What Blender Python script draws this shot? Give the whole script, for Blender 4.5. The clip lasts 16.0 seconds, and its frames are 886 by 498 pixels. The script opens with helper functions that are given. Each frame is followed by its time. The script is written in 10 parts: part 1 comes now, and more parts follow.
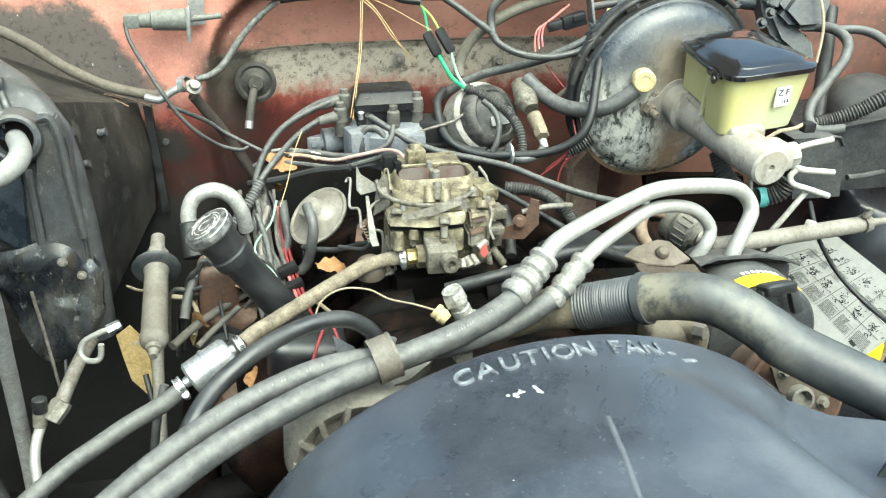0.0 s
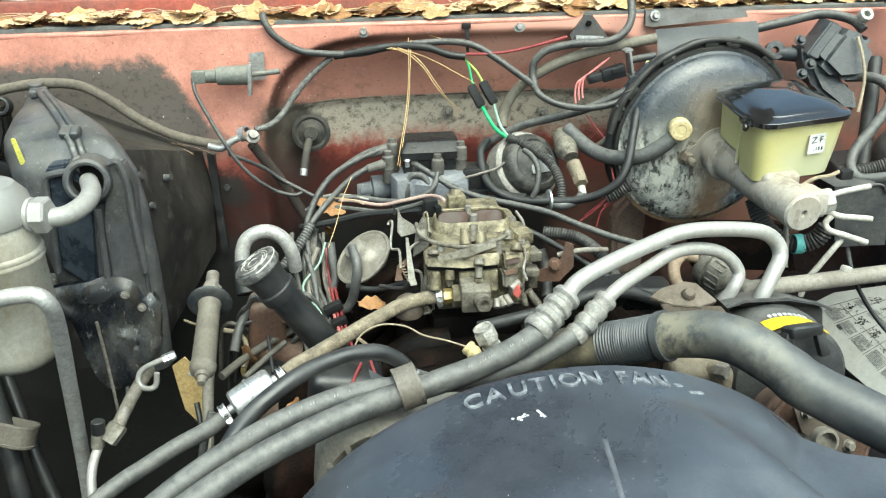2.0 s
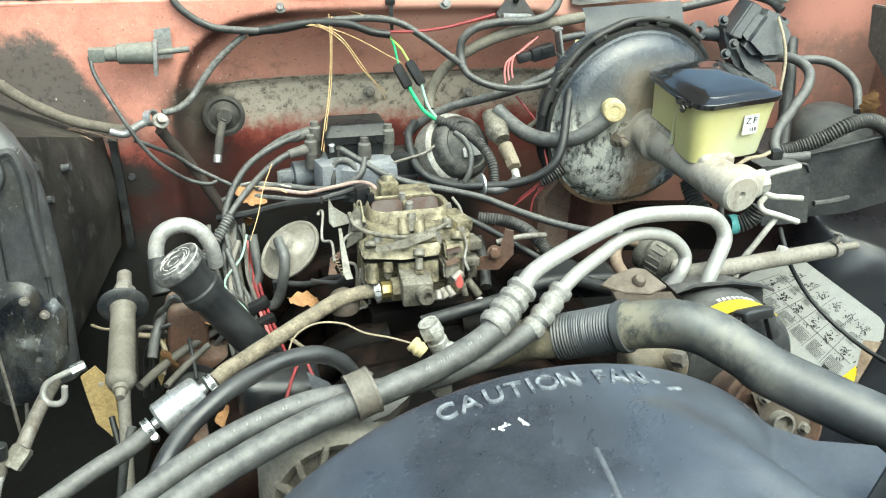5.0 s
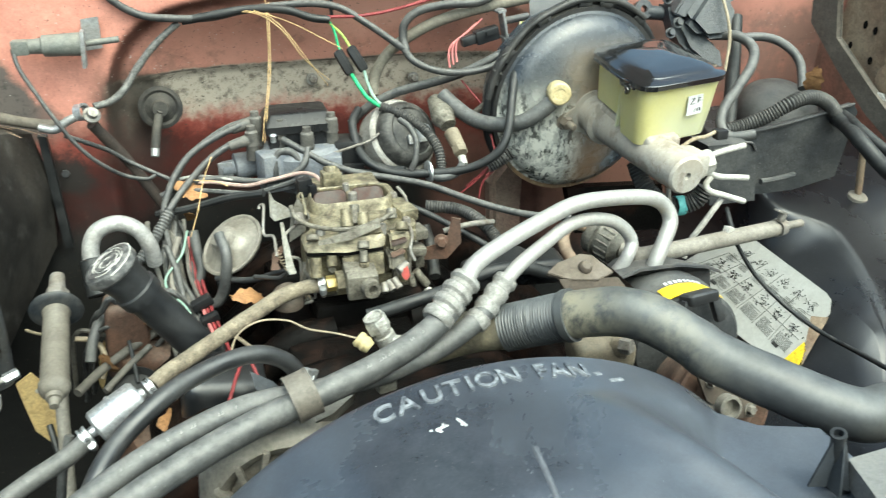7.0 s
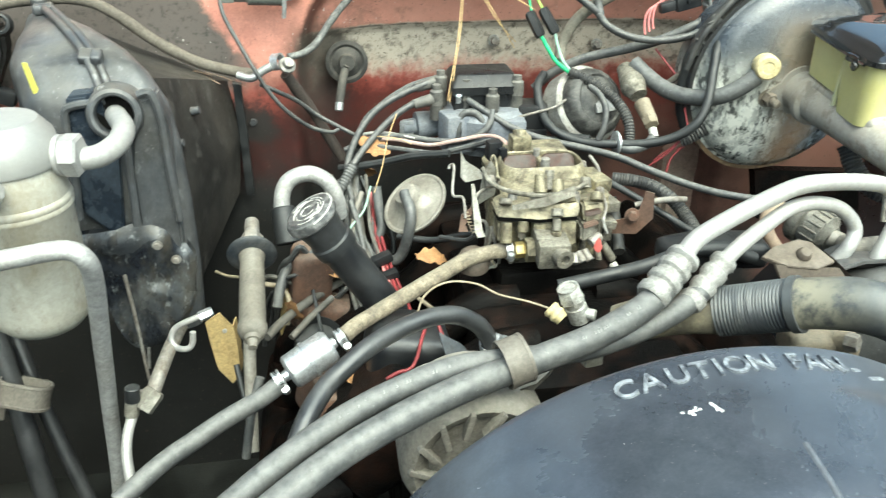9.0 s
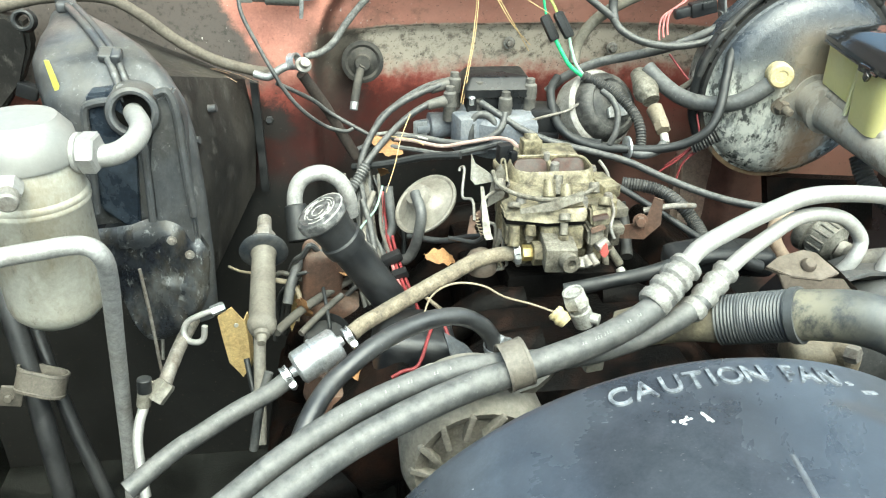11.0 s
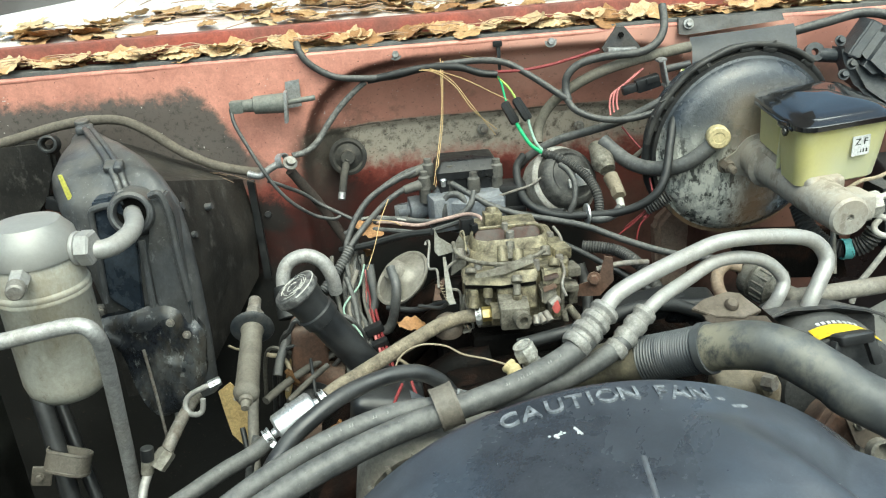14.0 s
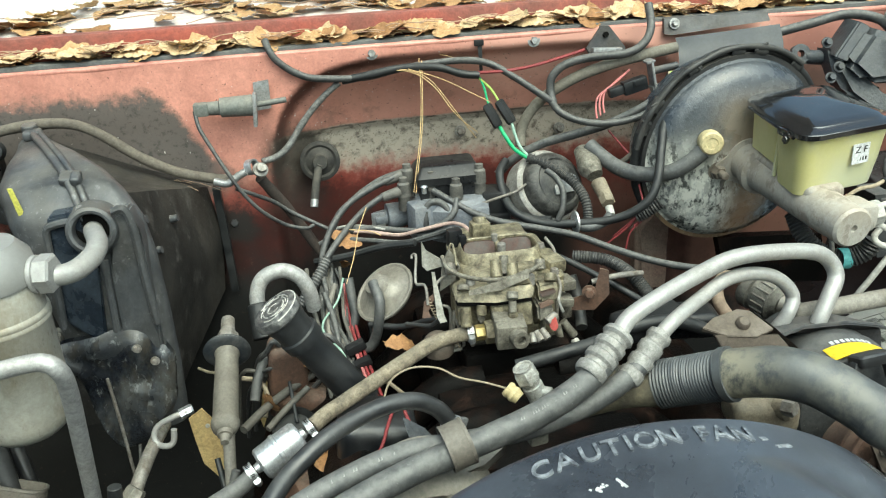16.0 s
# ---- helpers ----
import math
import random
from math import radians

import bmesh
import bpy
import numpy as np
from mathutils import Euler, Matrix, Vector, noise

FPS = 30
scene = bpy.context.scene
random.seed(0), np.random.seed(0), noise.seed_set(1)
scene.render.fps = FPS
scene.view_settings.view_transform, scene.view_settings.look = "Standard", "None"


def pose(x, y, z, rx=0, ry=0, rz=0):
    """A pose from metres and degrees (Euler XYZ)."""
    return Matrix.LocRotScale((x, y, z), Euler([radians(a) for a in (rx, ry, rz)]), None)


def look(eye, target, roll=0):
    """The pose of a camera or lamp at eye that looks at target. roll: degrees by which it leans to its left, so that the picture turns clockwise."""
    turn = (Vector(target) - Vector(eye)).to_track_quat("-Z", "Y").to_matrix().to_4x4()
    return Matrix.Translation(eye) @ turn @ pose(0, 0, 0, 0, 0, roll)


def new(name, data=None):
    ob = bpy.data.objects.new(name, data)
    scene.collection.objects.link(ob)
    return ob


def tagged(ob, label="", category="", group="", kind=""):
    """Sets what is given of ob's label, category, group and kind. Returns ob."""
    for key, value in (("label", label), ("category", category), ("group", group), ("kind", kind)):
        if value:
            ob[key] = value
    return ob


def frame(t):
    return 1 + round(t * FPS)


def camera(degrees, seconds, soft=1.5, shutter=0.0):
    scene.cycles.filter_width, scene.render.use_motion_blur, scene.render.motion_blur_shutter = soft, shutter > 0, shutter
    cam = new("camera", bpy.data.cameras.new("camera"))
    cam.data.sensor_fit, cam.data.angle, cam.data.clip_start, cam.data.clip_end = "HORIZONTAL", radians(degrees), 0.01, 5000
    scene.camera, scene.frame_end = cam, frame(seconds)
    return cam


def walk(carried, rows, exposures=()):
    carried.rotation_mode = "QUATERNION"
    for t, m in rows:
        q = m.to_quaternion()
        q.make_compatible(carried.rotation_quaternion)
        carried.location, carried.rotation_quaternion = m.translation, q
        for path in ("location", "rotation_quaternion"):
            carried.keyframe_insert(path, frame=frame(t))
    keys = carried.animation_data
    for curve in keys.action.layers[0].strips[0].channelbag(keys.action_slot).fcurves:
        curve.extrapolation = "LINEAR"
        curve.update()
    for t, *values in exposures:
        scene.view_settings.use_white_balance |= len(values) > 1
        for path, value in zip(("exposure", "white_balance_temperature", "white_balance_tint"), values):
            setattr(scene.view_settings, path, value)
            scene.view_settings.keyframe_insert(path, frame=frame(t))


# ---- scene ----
cam = camera(59.0, 16.0, soft=1.15, shutter=0.4)
PATH = [
    (0, (-0.221, 0.003, 1.617), (0.177, 1.727, 0.685), 0.9),
    (0.5, (-0.179, -0.016, 1.611), (0.157, 1.734, 0.704), 0.3),
    (1, (-0.177, -0.025, 1.612), (0.071, 1.763, 0.75), -0.6),
    (1.5, (-0.174, -0.04, 1.613), (0.019, 1.771, 0.788), -1.2),
    (2, (-0.182, -0.054, 1.619), (0.048, 1.762, 0.813), -0.8),
    (2.5, (-0.215, -0.031, 1.623), (0.122, 1.767, 0.814), 0.3),
    (3, (-0.23, -0.006, 1.613), (0.169, 1.778, 0.801), 1.2),
    (3.5, (-0.23, 0.006, 1.616), (0.192, 1.774, 0.783), 1.3),
    (6, (-0.226, 0.017, 1.606), (0.291, 1.744, 0.741), 0.9),
    (6.5, (-0.218, 0.021, 1.606), (0.304, 1.738, 0.724), 0.6),
    (7, (-0.199, 0.03, 1.612), (0.371, 1.725, 0.715), 0.6),
    (7.5, (-0.152, 0.036, 1.607), (0.474, 1.709, 0.707), 0.4),
    (8, (-0.188, 0.026, 1.599), (0.408, 1.709, 0.697), 1.1),
    (8.5, (-0.267, 0.047, 1.597), (0.192, 1.761, 0.675), 1.4),
    (9, (-0.299, 0.077, 1.59), (0.005, 1.805, 0.631), 1.1),
    (9.2, (-0.305, 0.078, 1.588), (-0.029, 1.808, 0.623), 1.3),
    (11.3, (-0.277, 0.061, 1.606), (-0.023, 1.79, 0.633), 1.6),
    (11.5, (-0.248, 0.039, 1.608), (0.007, 1.785, 0.667), 0.6),
    (12, (-0.192, -0.033, 1.629), (0.061, 1.739, 0.737), -0.8),
    (12.5, (-0.168, -0.047, 1.623), (0.054, 1.756, 0.785), -2.0),
    (13, (-0.161, -0.05, 1.625), (0.014, 1.781, 0.839), -3.5),
    (13.5, (-0.16, -0.058, 1.621), (-0.037, 1.788, 0.86), -4.4),
    (14, (-0.167, -0.055, 1.618), (-0.054, 1.793, 0.861), -4.3),
    (14.5, (-0.176, -0.053, 1.615), (-0.049, 1.792, 0.856), -3.5),
    (15, (-0.204, -0.031, 1.625), (-0.002, 1.804, 0.856), -3.0),
    (15.5, (-0.218, -0.003, 1.627), (0.016, 1.823, 0.847), -2.8),
    (16, (-0.222, 0.026, 1.631), (0.034, 1.843, 0.836), -3.2),
]
walk(cam, [(t, look(eye, target, roll)) for t, eye, target, roll in PATH], [(t, 1.0 + e, 6350, -12) for t, e in ((0.0, 0.52), (1.5, 0.31), (2.5, 0.05), (3.5, 0.20), (6.0, 0.36), (7.5, 0.26), (9.0, 0.56), (11.5, 0.64), (12.5, 0.40), (13.0, 0.12), (13.5, -0.09), (14.5, -0.17), (16.0, -0.16))])

# ---- world and light ----
world = bpy.data.worlds.new("overcast_sky")
scene.world = world
world.use_nodes = True
wn = world.node_tree
sky = wn.nodes.new("ShaderNodeTexSky")
sky.sky_type, sky.sun_disc = "NISHITA", False
sky.sun_elevation, sky.sun_rotation = radians(61), radians(165)
sky.air_density, sky.dust_density, sky.ozone_density = 1.0, 6.0, 0.6
wn.links.new(sky.outputs[0], wn.nodes["Background"].inputs[0])
wn.nodes["Background"].inputs[1].default_value = 0.12
sun_data = bpy.data.lights.new("sun", "SUN")
sun_data.energy, sun_data.angle, sun_data.color = 2.6, radians(80), (0.985, 0.98, 1.0)
sun_lamp = new("sun", sun_data)
sun_lamp.matrix_world = look((0.45, -0.8, 4.3), (0, 0.9, 1.1))


# ---- materials ----
def surf(name, base, dirt=(0.1, 0.09, 0.075), amount=0.5, scale=18.0, rough=0.55, rough2=0.85, metal=0.0, bump=0.15,
         fine=260.0, dust=0.0, dust_col=(0.30, 0.27, 0.22), edge=0.5, spec=0.5, speck=0.0, speck_col=(0.7, 0.7, 0.68), coat=0.0, g=0.6):
    """A worn surface: patches of dirt, fine grain, dust lying on what faces up, small specks, and relief."""
    m = bpy.data.materials.new(name)
    m.use_nodes = True
    nt = m.node_tree
    b = nt.nodes["Principled BSDF"]
    L = nt.links.new

    def node(kind, **kw):
        n = nt.nodes.new(kind)
        for k, v in kw.items():
            n.inputs[k].default_value = v
        return n

    co = nt.nodes.new("ShaderNodeTexCoord").outputs["Object"]
    info = nt.nodes.new("ShaderNodeObjectInfo")
    shift = node("ShaderNodeVectorMath")
    shift.operation = "MULTIPLY_ADD"
    shift.inputs[1].default_value = (1, 1, 1)
    L(co, shift.inputs[0])
    rnd = node("ShaderNodeCombineXYZ")
    for k in range(3):
        L(info.outputs["Random"], rnd.inputs[k])
    L(rnd.outputs[0], shift.inputs[2])
    co = shift.outputs[0]
    big = node("ShaderNodeTexNoise", Scale=scale, Detail=7.0, Roughness=0.62, Distortion=0.4)
    L(co, big.inputs["Vector"])
    ramp = nt.nodes.new("ShaderNodeMapRange")
    ramp.inputs[1].default_value, ramp.inputs[2].default_value = edge - 0.12, edge + 0.16
    ramp.inputs[3].default_value, ramp.inputs[4].default_value = 0.0, amount
    L(big.outputs[0], ramp.inputs[0])
    mix = nt.nodes.new("ShaderNodeMix")
    mix.data_type = "RGBA"
    mix.inputs[6].default_value, mix.inputs[7].default_value = (*base, 1), (*dirt, 1)
    L(ramp.outputs[0], mix.inputs[0])
    grain = node("ShaderNodeTexNoise", Scale=fine, Detail=4.0, Roughness=0.7)
    L(co, grain.inputs["Vector"])
    gr = nt.nodes.new("ShaderNodeMapRange")
    gr.inputs[1].default_value, gr.inputs[2].default_value = 0.25, 0.75
    gr.inputs[3].default_value, gr.inputs[4].default_value = 1 - 0.42 * g, 1 + 0.36 * g
    L(grain.outputs[0], gr.inputs[0])
    mul = nt.nodes.new("ShaderNodeMix")
    mul.data_type, mul.blend_type = "RGBA", "MULTIPLY"
    mul.inputs[0].default_value = 1.0
    L(mix.outputs[2], mul.inputs[6])
    L(gr.outputs[0], mul.inputs[7])
    mid = node("ShaderNodeTexNoise", Scale=scale * 4.3 + 30, Detail=5.0, Roughness=0.75, Distortion=0.6)
    L(co, mid.inputs["Vector"])
    mr = nt.nodes.new("ShaderNodeMapRange")
    mr.inputs[1].default_value, mr.inputs[2].default_value = 0.3, 0.7
    mr.inputs[3].default_value, mr.inputs[4].default_value = 1 - 0.5 * g, 1 + 0.4 * g
    L(mid.outputs[0], mr.inputs[0])
    mul2 = nt.nodes.new("ShaderNodeMix")
    mul2.data_type, mul2.blend_type = "RGBA", "MULTIPLY"
    mul2.inputs[0].default_value = 1.0
    L(mul.outputs[2], mul2.inputs[6])
    L(mr.outputs[0], mul2.inputs[7])
    col = mul2.outputs[2]
    ro = nt.nodes.new("ShaderNodeMapRange")
    ro.inputs[3].default_value, ro.inputs[4].default_value = rough, rough2
    ro.inputs[1].default_value, ro.inputs[2].default_value = 0.0, max(amount, 0.05)
    L(ramp.outputs[0], ro.inputs[0])
    rough_out = ro.outputs[0]
    if dust > 0:
        geo = nt.nodes.new("ShaderNodeNewGeometry")
        sep = nt.nodes.new("ShaderNodeSeparateXYZ")
        L(geo.outputs["Normal"], sep.inputs[0])
        up = nt.nodes.new("ShaderNodeMapRange")
        up.inputs[1].default_value, up.inputs[2].default_value = 0.1, 0.95
        up.inputs[4].default_value = dust
        L(sep.outputs[2], up.inputs[0])
        dn = node("ShaderNodeTexNoise", Scale=scale * 2.7, Detail=6.0, Roughness=0.65)
        L(co, dn.inputs["Vector"])
        dr = nt.nodes.new("ShaderNodeMapRange")
        dr.inputs[1].default_value, dr.inputs[2].default_value = 0.3, 0.62
        L(dn.outputs[0], dr.inputs[0])
        am = nt.nodes.new("ShaderNodeMath")
        am.operation = "MULTIPLY"
        L(up.outputs[0], am.inputs[0])
        L(dr.outputs[0], am.inputs[1])
        md = nt.nodes.new("ShaderNodeMix")
        md.data_type = "RGBA"
        md.inputs[7].default_value = (*dust_col, 1)
        L(am.outputs[0], md.inputs[0])
        L(col, md.inputs[6])
        col = md.outputs[2]
    if speck > 0:
        vo = node("ShaderNodeTexNoise", Scale=fine * 0.9, Detail=2.0, Roughness=0.5)
        L(co, vo.inputs["Vector"])
        sr = nt.nodes.new("ShaderNodeMapRange")
        sr.inputs[1].default_value, sr.inputs[2].default_value = 0.70 - 0.05 * speck, 0.74 - 0.05 * speck
        sr.inputs[4].default_value = min(1.0, speck)
        L(vo.outputs[0], sr.inputs[0])
        ms = nt.nodes.new("ShaderNodeMix")
        ms.data_type = "RGBA"
        ms.inputs[7].default_value = (*speck_col, 1)
        L(sr.outputs[0], ms.inputs[0])
        L(col, ms.inputs[6])
        col = ms.outputs[2]
    L(col, b.inputs["Base Color"])
    L(rough_out, b.inputs["Roughness"])
    b.inputs["Metallic"].default_value = metal
    b.inputs["Specular IOR Level"].default_value = spec
    b.inputs["Coat Weight"].default_value = coat
    bp = node("ShaderNodeBump", Strength=bump, Distance=0.002)
    L(grain.outputs[0], bp.inputs["Height"])
    L(bp.outputs[0], b.inputs["Normal"])
    return m


def plain(name, base, rough=0.5, metal=0.0, grain=0.15, fine=200.0, spec=0.5):
    return surf(name, base, tuple(c * 0.6 for c in base), 0.4, 40.0, rough, min(1.0, rough + 0.15), metal, grain, fine, spec=spec)


M_PLASTIC = surf("black_plastic", (0.010, 0.011, 0.013), (0.035, 0.034, 0.033), 0.5, 12, 0.26, 0.6, bump=0.1, dust=0.10, dust_col=(0.06, 0.06, 0.06), spec=0.35)
M_CASE = surf("dusty_black_case_plastic", (0.038, 0.039, 0.041), (0.090, 0.088, 0.084), 0.6, 6, 0.32, 0.65, bump=0.15, dust=0.55, dust_col=(0.165, 0.155, 0.135), speck=0.2, spec=0.45)
M_SHROUD = surf("glossy_black_shroud_plastic", (0.019, 0.023, 0.032), (0.070, 0.080, 0.100), 0.65, 5.5, 0.19, 0.42, bump=0.04, fine=420, dust=0.28, dust_col=(0.095, 0.107, 0.130), g=0.6, spec=1.0, speck=0.14, speck_col=(0.24, 0.25, 0.27))
M_SHROUDFLAT = surf("satin_black_shroud_plastic", (0.014, 0.016, 0.019), (0.034, 0.036, 0.040), 0.5, 9, 0.42, 0.65, bump=0.08, fine=420, dust=0.15, dust_col=(0.050, 0.053, 0.058), g=0.7, spec=0.3, speck=0.15, speck_col=(0.22, 0.23, 0.24))
M_RUBBER = surf("grey_dusty_rubber", (0.046, 0.048, 0.050), (0.125, 0.124, 0.118), 0.6, 34, 0.38, 0.7, bump=0.2, dust=0.5, dust_col=(0.205, 0.204, 0.198), speck=0.08, g=0.55)
M_BLACKRUB = surf("black_rubber", (0.009, 0.010, 0.011), (0.035, 0.036, 0.037), 0.4, 25, 0.42, 0.75, bump=0.1, dust=0.3, dust_col=(0.10, 0.102, 0.10))
M_RADELBOW = surf("stained_radiator_hose_rubber", (0.036, 0.039, 0.043), (0.13, 0.128, 0.112), 0.5, 9, 0.40, 0.65, bump=0.06, dust=0.5, dust_col=(0.17, 0.18, 0.185), edge=0.60, g=0.3)
M_RADHOSE = surf("radiator_hose_rubber", (0.036, 0.039, 0.043), (0.13, 0.128, 0.112), 0.5, 9, 0.40, 0.65, bump=0.06, dust=0.5, dust_col=(0.17, 0.18, 0.185), edge=0.60, g=0.3)
M_BROWNHOSE = surf("mud_caked_fuel_hose", (0.23, 0.195, 0.14), (0.085, 0.068, 0.05), 0.85, 60, 0.85, 0.95, bump=0.7, dust=0.3, g=0.9)
M_WIRE = surf("dusty_wire", (0.028, 0.029, 0.031), (0.10, 0.098, 0.092), 0.6, 60, 0.36, 0.75, bump=0.2, dust=0.55, dust_col=(0.22, 0.217, 0.205))
M_LOOM = surf("split_loom_conduit", (0.024, 0.024, 0.025), (0.06, 0.058, 0.052), 0.6, 40, 0.42, 0.8, bump=0.1, dust=0.25, dust_col=(0.16, 0.155, 0.14))
M_ALU = surf("dull_aluminium", (0.360, 0.356, 0.347), (0.279, 0.266, 0.248), 0.55, 24, 0.40, 0.7, metal=0.35, bump=0.12, fine=500, g=0.3)
M_ALUGREY = surf("oxidised_aluminium", (0.26, 0.25, 0.22), (0.12, 0.105, 0.08), 0.7, 45, 0.5, 0.8, metal=0.4, bump=0.25)
M_CREAM = surf("yellowed_canister_paint", (0.385, 0.375, 0.330), (0.245, 0.220, 0.167), 0.7, 12, 0.42, 0.75, bump=0.1, g=0.3, edge=0.52)
M_ZINC = surf("zinc_plate", (0.66, 0.68, 0.70), (0.40, 0.41, 0.42), 0.5, 30, 0.28, 0.5, metal=0.8, bump=0.04)
M_STEEL = surf("grimy_steel", (0.30, 0.29, 0.27), (0.12, 0.09, 0.065), 0.7, 40, 0.5, 0.85, metal=0.5, bump=0.35, dust=0.25)
M_CARB = surf("stained_dichromate_zinc", (0.285, 0.250, 0.162), (0.032, 0.024, 0.015), 0.9, 42, 0.36, 0.75, metal=0.25, bump=0.6, dust=0.25, dust_col=(0.33, 0.30, 0.235), g=0.9, edge=0.49)
M_CARBGREY = surf("dirty_grey_casting", (0.215, 0.20, 0.165), (0.042, 0.035, 0.026), 0.85, 50, 0.45, 0.85, metal=0.3, bump=0.6, dust=0.25, dust_col=(0.32, 0.295, 0.24), g=0.9)
# greasy iron, its tone lowered to near black for deep bay shade
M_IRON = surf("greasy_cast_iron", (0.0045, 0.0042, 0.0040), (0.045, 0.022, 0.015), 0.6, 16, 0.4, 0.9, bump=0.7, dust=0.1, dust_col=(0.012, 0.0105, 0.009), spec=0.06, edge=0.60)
M_RUST = surf("rusted_iron", (0.12, 0.062, 0.040), (0.07, 0.05, 0.04), 0.7, 30, 0.8, 0.95, bump=0.6, dust=0.2)
# near black, standing in for shade in holes, slots and gaps
M_DARK = surf("matte_near_black", (0.004, 0.0038, 0.0036), (0.012, 0.011, 0.010), 0.6, 14, 0.8, 0.95, bump=0.4, spec=0.08)
M_BOOSTER = surf("corroded_booster_paint", (0.028, 0.034, 0.044), (0.075, 0.083, 0.092), 0.7, 22, 0.20, 0.42, bump=0.35, edge=0.50, fine=240, dust=0.08, dust_col=(0.14, 0.15, 0.16), speck=0.35, speck_col=(0.30, 0.31, 0.31), g=0.8, spec=0.8)


def corrode(m, shapes):
    """Blotchy stains over a material; a shape is (colour, noise scale, threshold, x range, z range, amount and, for hard edges, softness) from the thing's middle."""
    nt = m.node_tree
    L = nt.links.new
    b = nt.nodes["Principled BSDF"]
    sep = nt.nodes.new("ShaderNodeSeparateXYZ")
    co = nt.nodes.new("ShaderNodeTexCoord").outputs["Object"]
    L(co, sep.inputs[0])
    for colour, scale, thr, xs, zs, amount, *crisp in shapes:
        col = b.inputs["Base Color"].links[0].from_socket
        n = nt.nodes.new("ShaderNodeTexNoise")
        n.inputs["Scale"].default_value, n.inputs["Detail"].default_value, n.inputs["Roughness"].default_value = scale, 9.0, 0.72
        squeeze = nt.nodes.new("ShaderNodeMapping")
        squeeze.inputs["Scale"].default_value = (1.0, 1.0, 0.55)
        L(co, squeeze.inputs[0])
        L(squeeze.outputs[0], n.inputs["Vector"])
        factor = None
        for src, lo, hi, soft in ((n.outputs[0], thr, None, crisp[0] if crisp else 0.10), (sep.outputs[0], *xs, 0.03), (sep.outputs[2], *zs, 0.04)):
            for edge, sign in ((lo, 1), (hi, -1)):
                if edge is None:
                    continue
                r = nt.nodes.new("ShaderNodeMapRange")
                r.interpolation_type = "SMOOTHSTEP"
                r.inputs[1].default_value, r.inputs[2].default_value = (edge - soft, edge + soft) if sign > 0 else (edge + soft, edge - soft)
                L(src, r.inputs[0])
                if factor is None:
                    r.inputs[4].default_value = amount
                    factor = r.outputs[0]
                else:
                    mu = nt.nodes.new("ShaderNodeMath")
                    mu.operation = "MULTIPLY"
                    L(factor, mu.inputs[0])
                    L(r.outputs[0], mu.inputs[1])
                    factor = mu.outputs[0]
        mix = nt.nodes.new("ShaderNodeMix")
        mix.data_type = "RGBA"
        mix.inputs[7].default_value = (*colour, 1)
        L(factor, mix.inputs[0])
        L(col, mix.inputs[6])
        L(mix.outputs[2], b.inputs["Base Color"])


corrode(M_CREAM, [((0.20, 0.165, 0.105), 14, 0.55, (None, None), (None, None), 0.7), ((0.38, 0.37, 0.335), 30, 0.58, (None, None), (None, None), 0.5), ((0.10, 0.08, 0.055), 60, 0.62, (None, None), (None, None), 0.6, 0.05)])
corrode(M_BOOSTER, [((0.43, 0.435, 0.40), 30, 0.40, (None, 0.03), (None, 0.025), 0.95),
                    ((0.70, 0.70, 0.64), 48, 0.50, (None, 0.03), (None, 0.015), 0.9, 0.03),
                    ((0.50, 0.53, 0.51), 150, 0.57, (None, None), (None, -0.02), 0.85, 0.04),
                    ((0.015, 0.016, 0.018), 75, 0.55, (None, None), (None, 0.04), 0.85, 0.035),
                    ((0.34, 0.285, 0.22), 16, 0.38, (-0.045, 0.08), (0.0, 0.085), 0.85),
                    ((0.27, 0.165, 0.095), 26, 0.40, (-0.016, 0.045), (-0.16, 0.03), 0.95),
                    ((0.020, 0.030, 0.045), 18, 0.34, (0.055, None), (None, -0.03), 0.9),
                    ((0.30, 0.36, 0.42), 80, 0.55, (0.045, None), (None, -0.02), 0.8, 0.04)])
M_MC = surf("cast_aluminium_cylinder", (0.40, 0.385, 0.355), (0.31, 0.28, 0.235), 0.75, 16, 0.45, 0.75, metal=0.1, bump=0.2, dust=0.15, dust_col=(0.34, 0.30, 0.25), g=0.4)
corrode(M_MC, [((0.37, 0.325, 0.265), 14, 0.46, (None, None), (-0.01, None), 0.8), ((0.16, 0.13, 0.10), 40, 0.57, (None, None), (None, None), 0.6, 0.06)])
corrode(M_RADELBOW, [((0.30, 0.275, 0.20), 34, 0.44, (None, -0.160), (None, None), 0.8), ((0.21, 0.20, 0.16), 40, 0.50, (-0.130, -0.090), (None, None), 0.5)])
M_WHITEPL = surf("off_white_plastic", (0.425, 0.416, 0.387), (0.340, 0.315, 0.255), 0.4, 30, 0.45, 0.7, bump=0.05)
M_YELLOWPL = surf("aged_yellow_plastic", (0.58, 0.49, 0.28), (0.40, 0.32, 0.15), 0.4, 40, 0.5, 0.7, bump=0.05)
M_CAP = surf("glossy_black_lid", (0.010, 0.010, 0.011), (0.02, 0.02, 0.02), 0.3, 20, 0.09, 0.18, bump=0.01, spec=1.0, coat=0.6)
M_RED = surf("red_insulation", (0.23, 0.030, 0.036), (0.2, 0.035, 0.03), 0.5, 60, 0.5, 0.7, bump=0.1)
M_PINK = surf("faded_pink_insulation", (0.52, 0.17, 0.17), (0.4, 0.15, 0.13), 0.5, 60, 0.5, 0.7, bump=0.1)
M_GREEN = surf("green_insulation", (0.03, 0.42, 0.16), (0.03, 0.25, 0.1), 0.5, 60, 0.45, 0.7, bump=0.1)
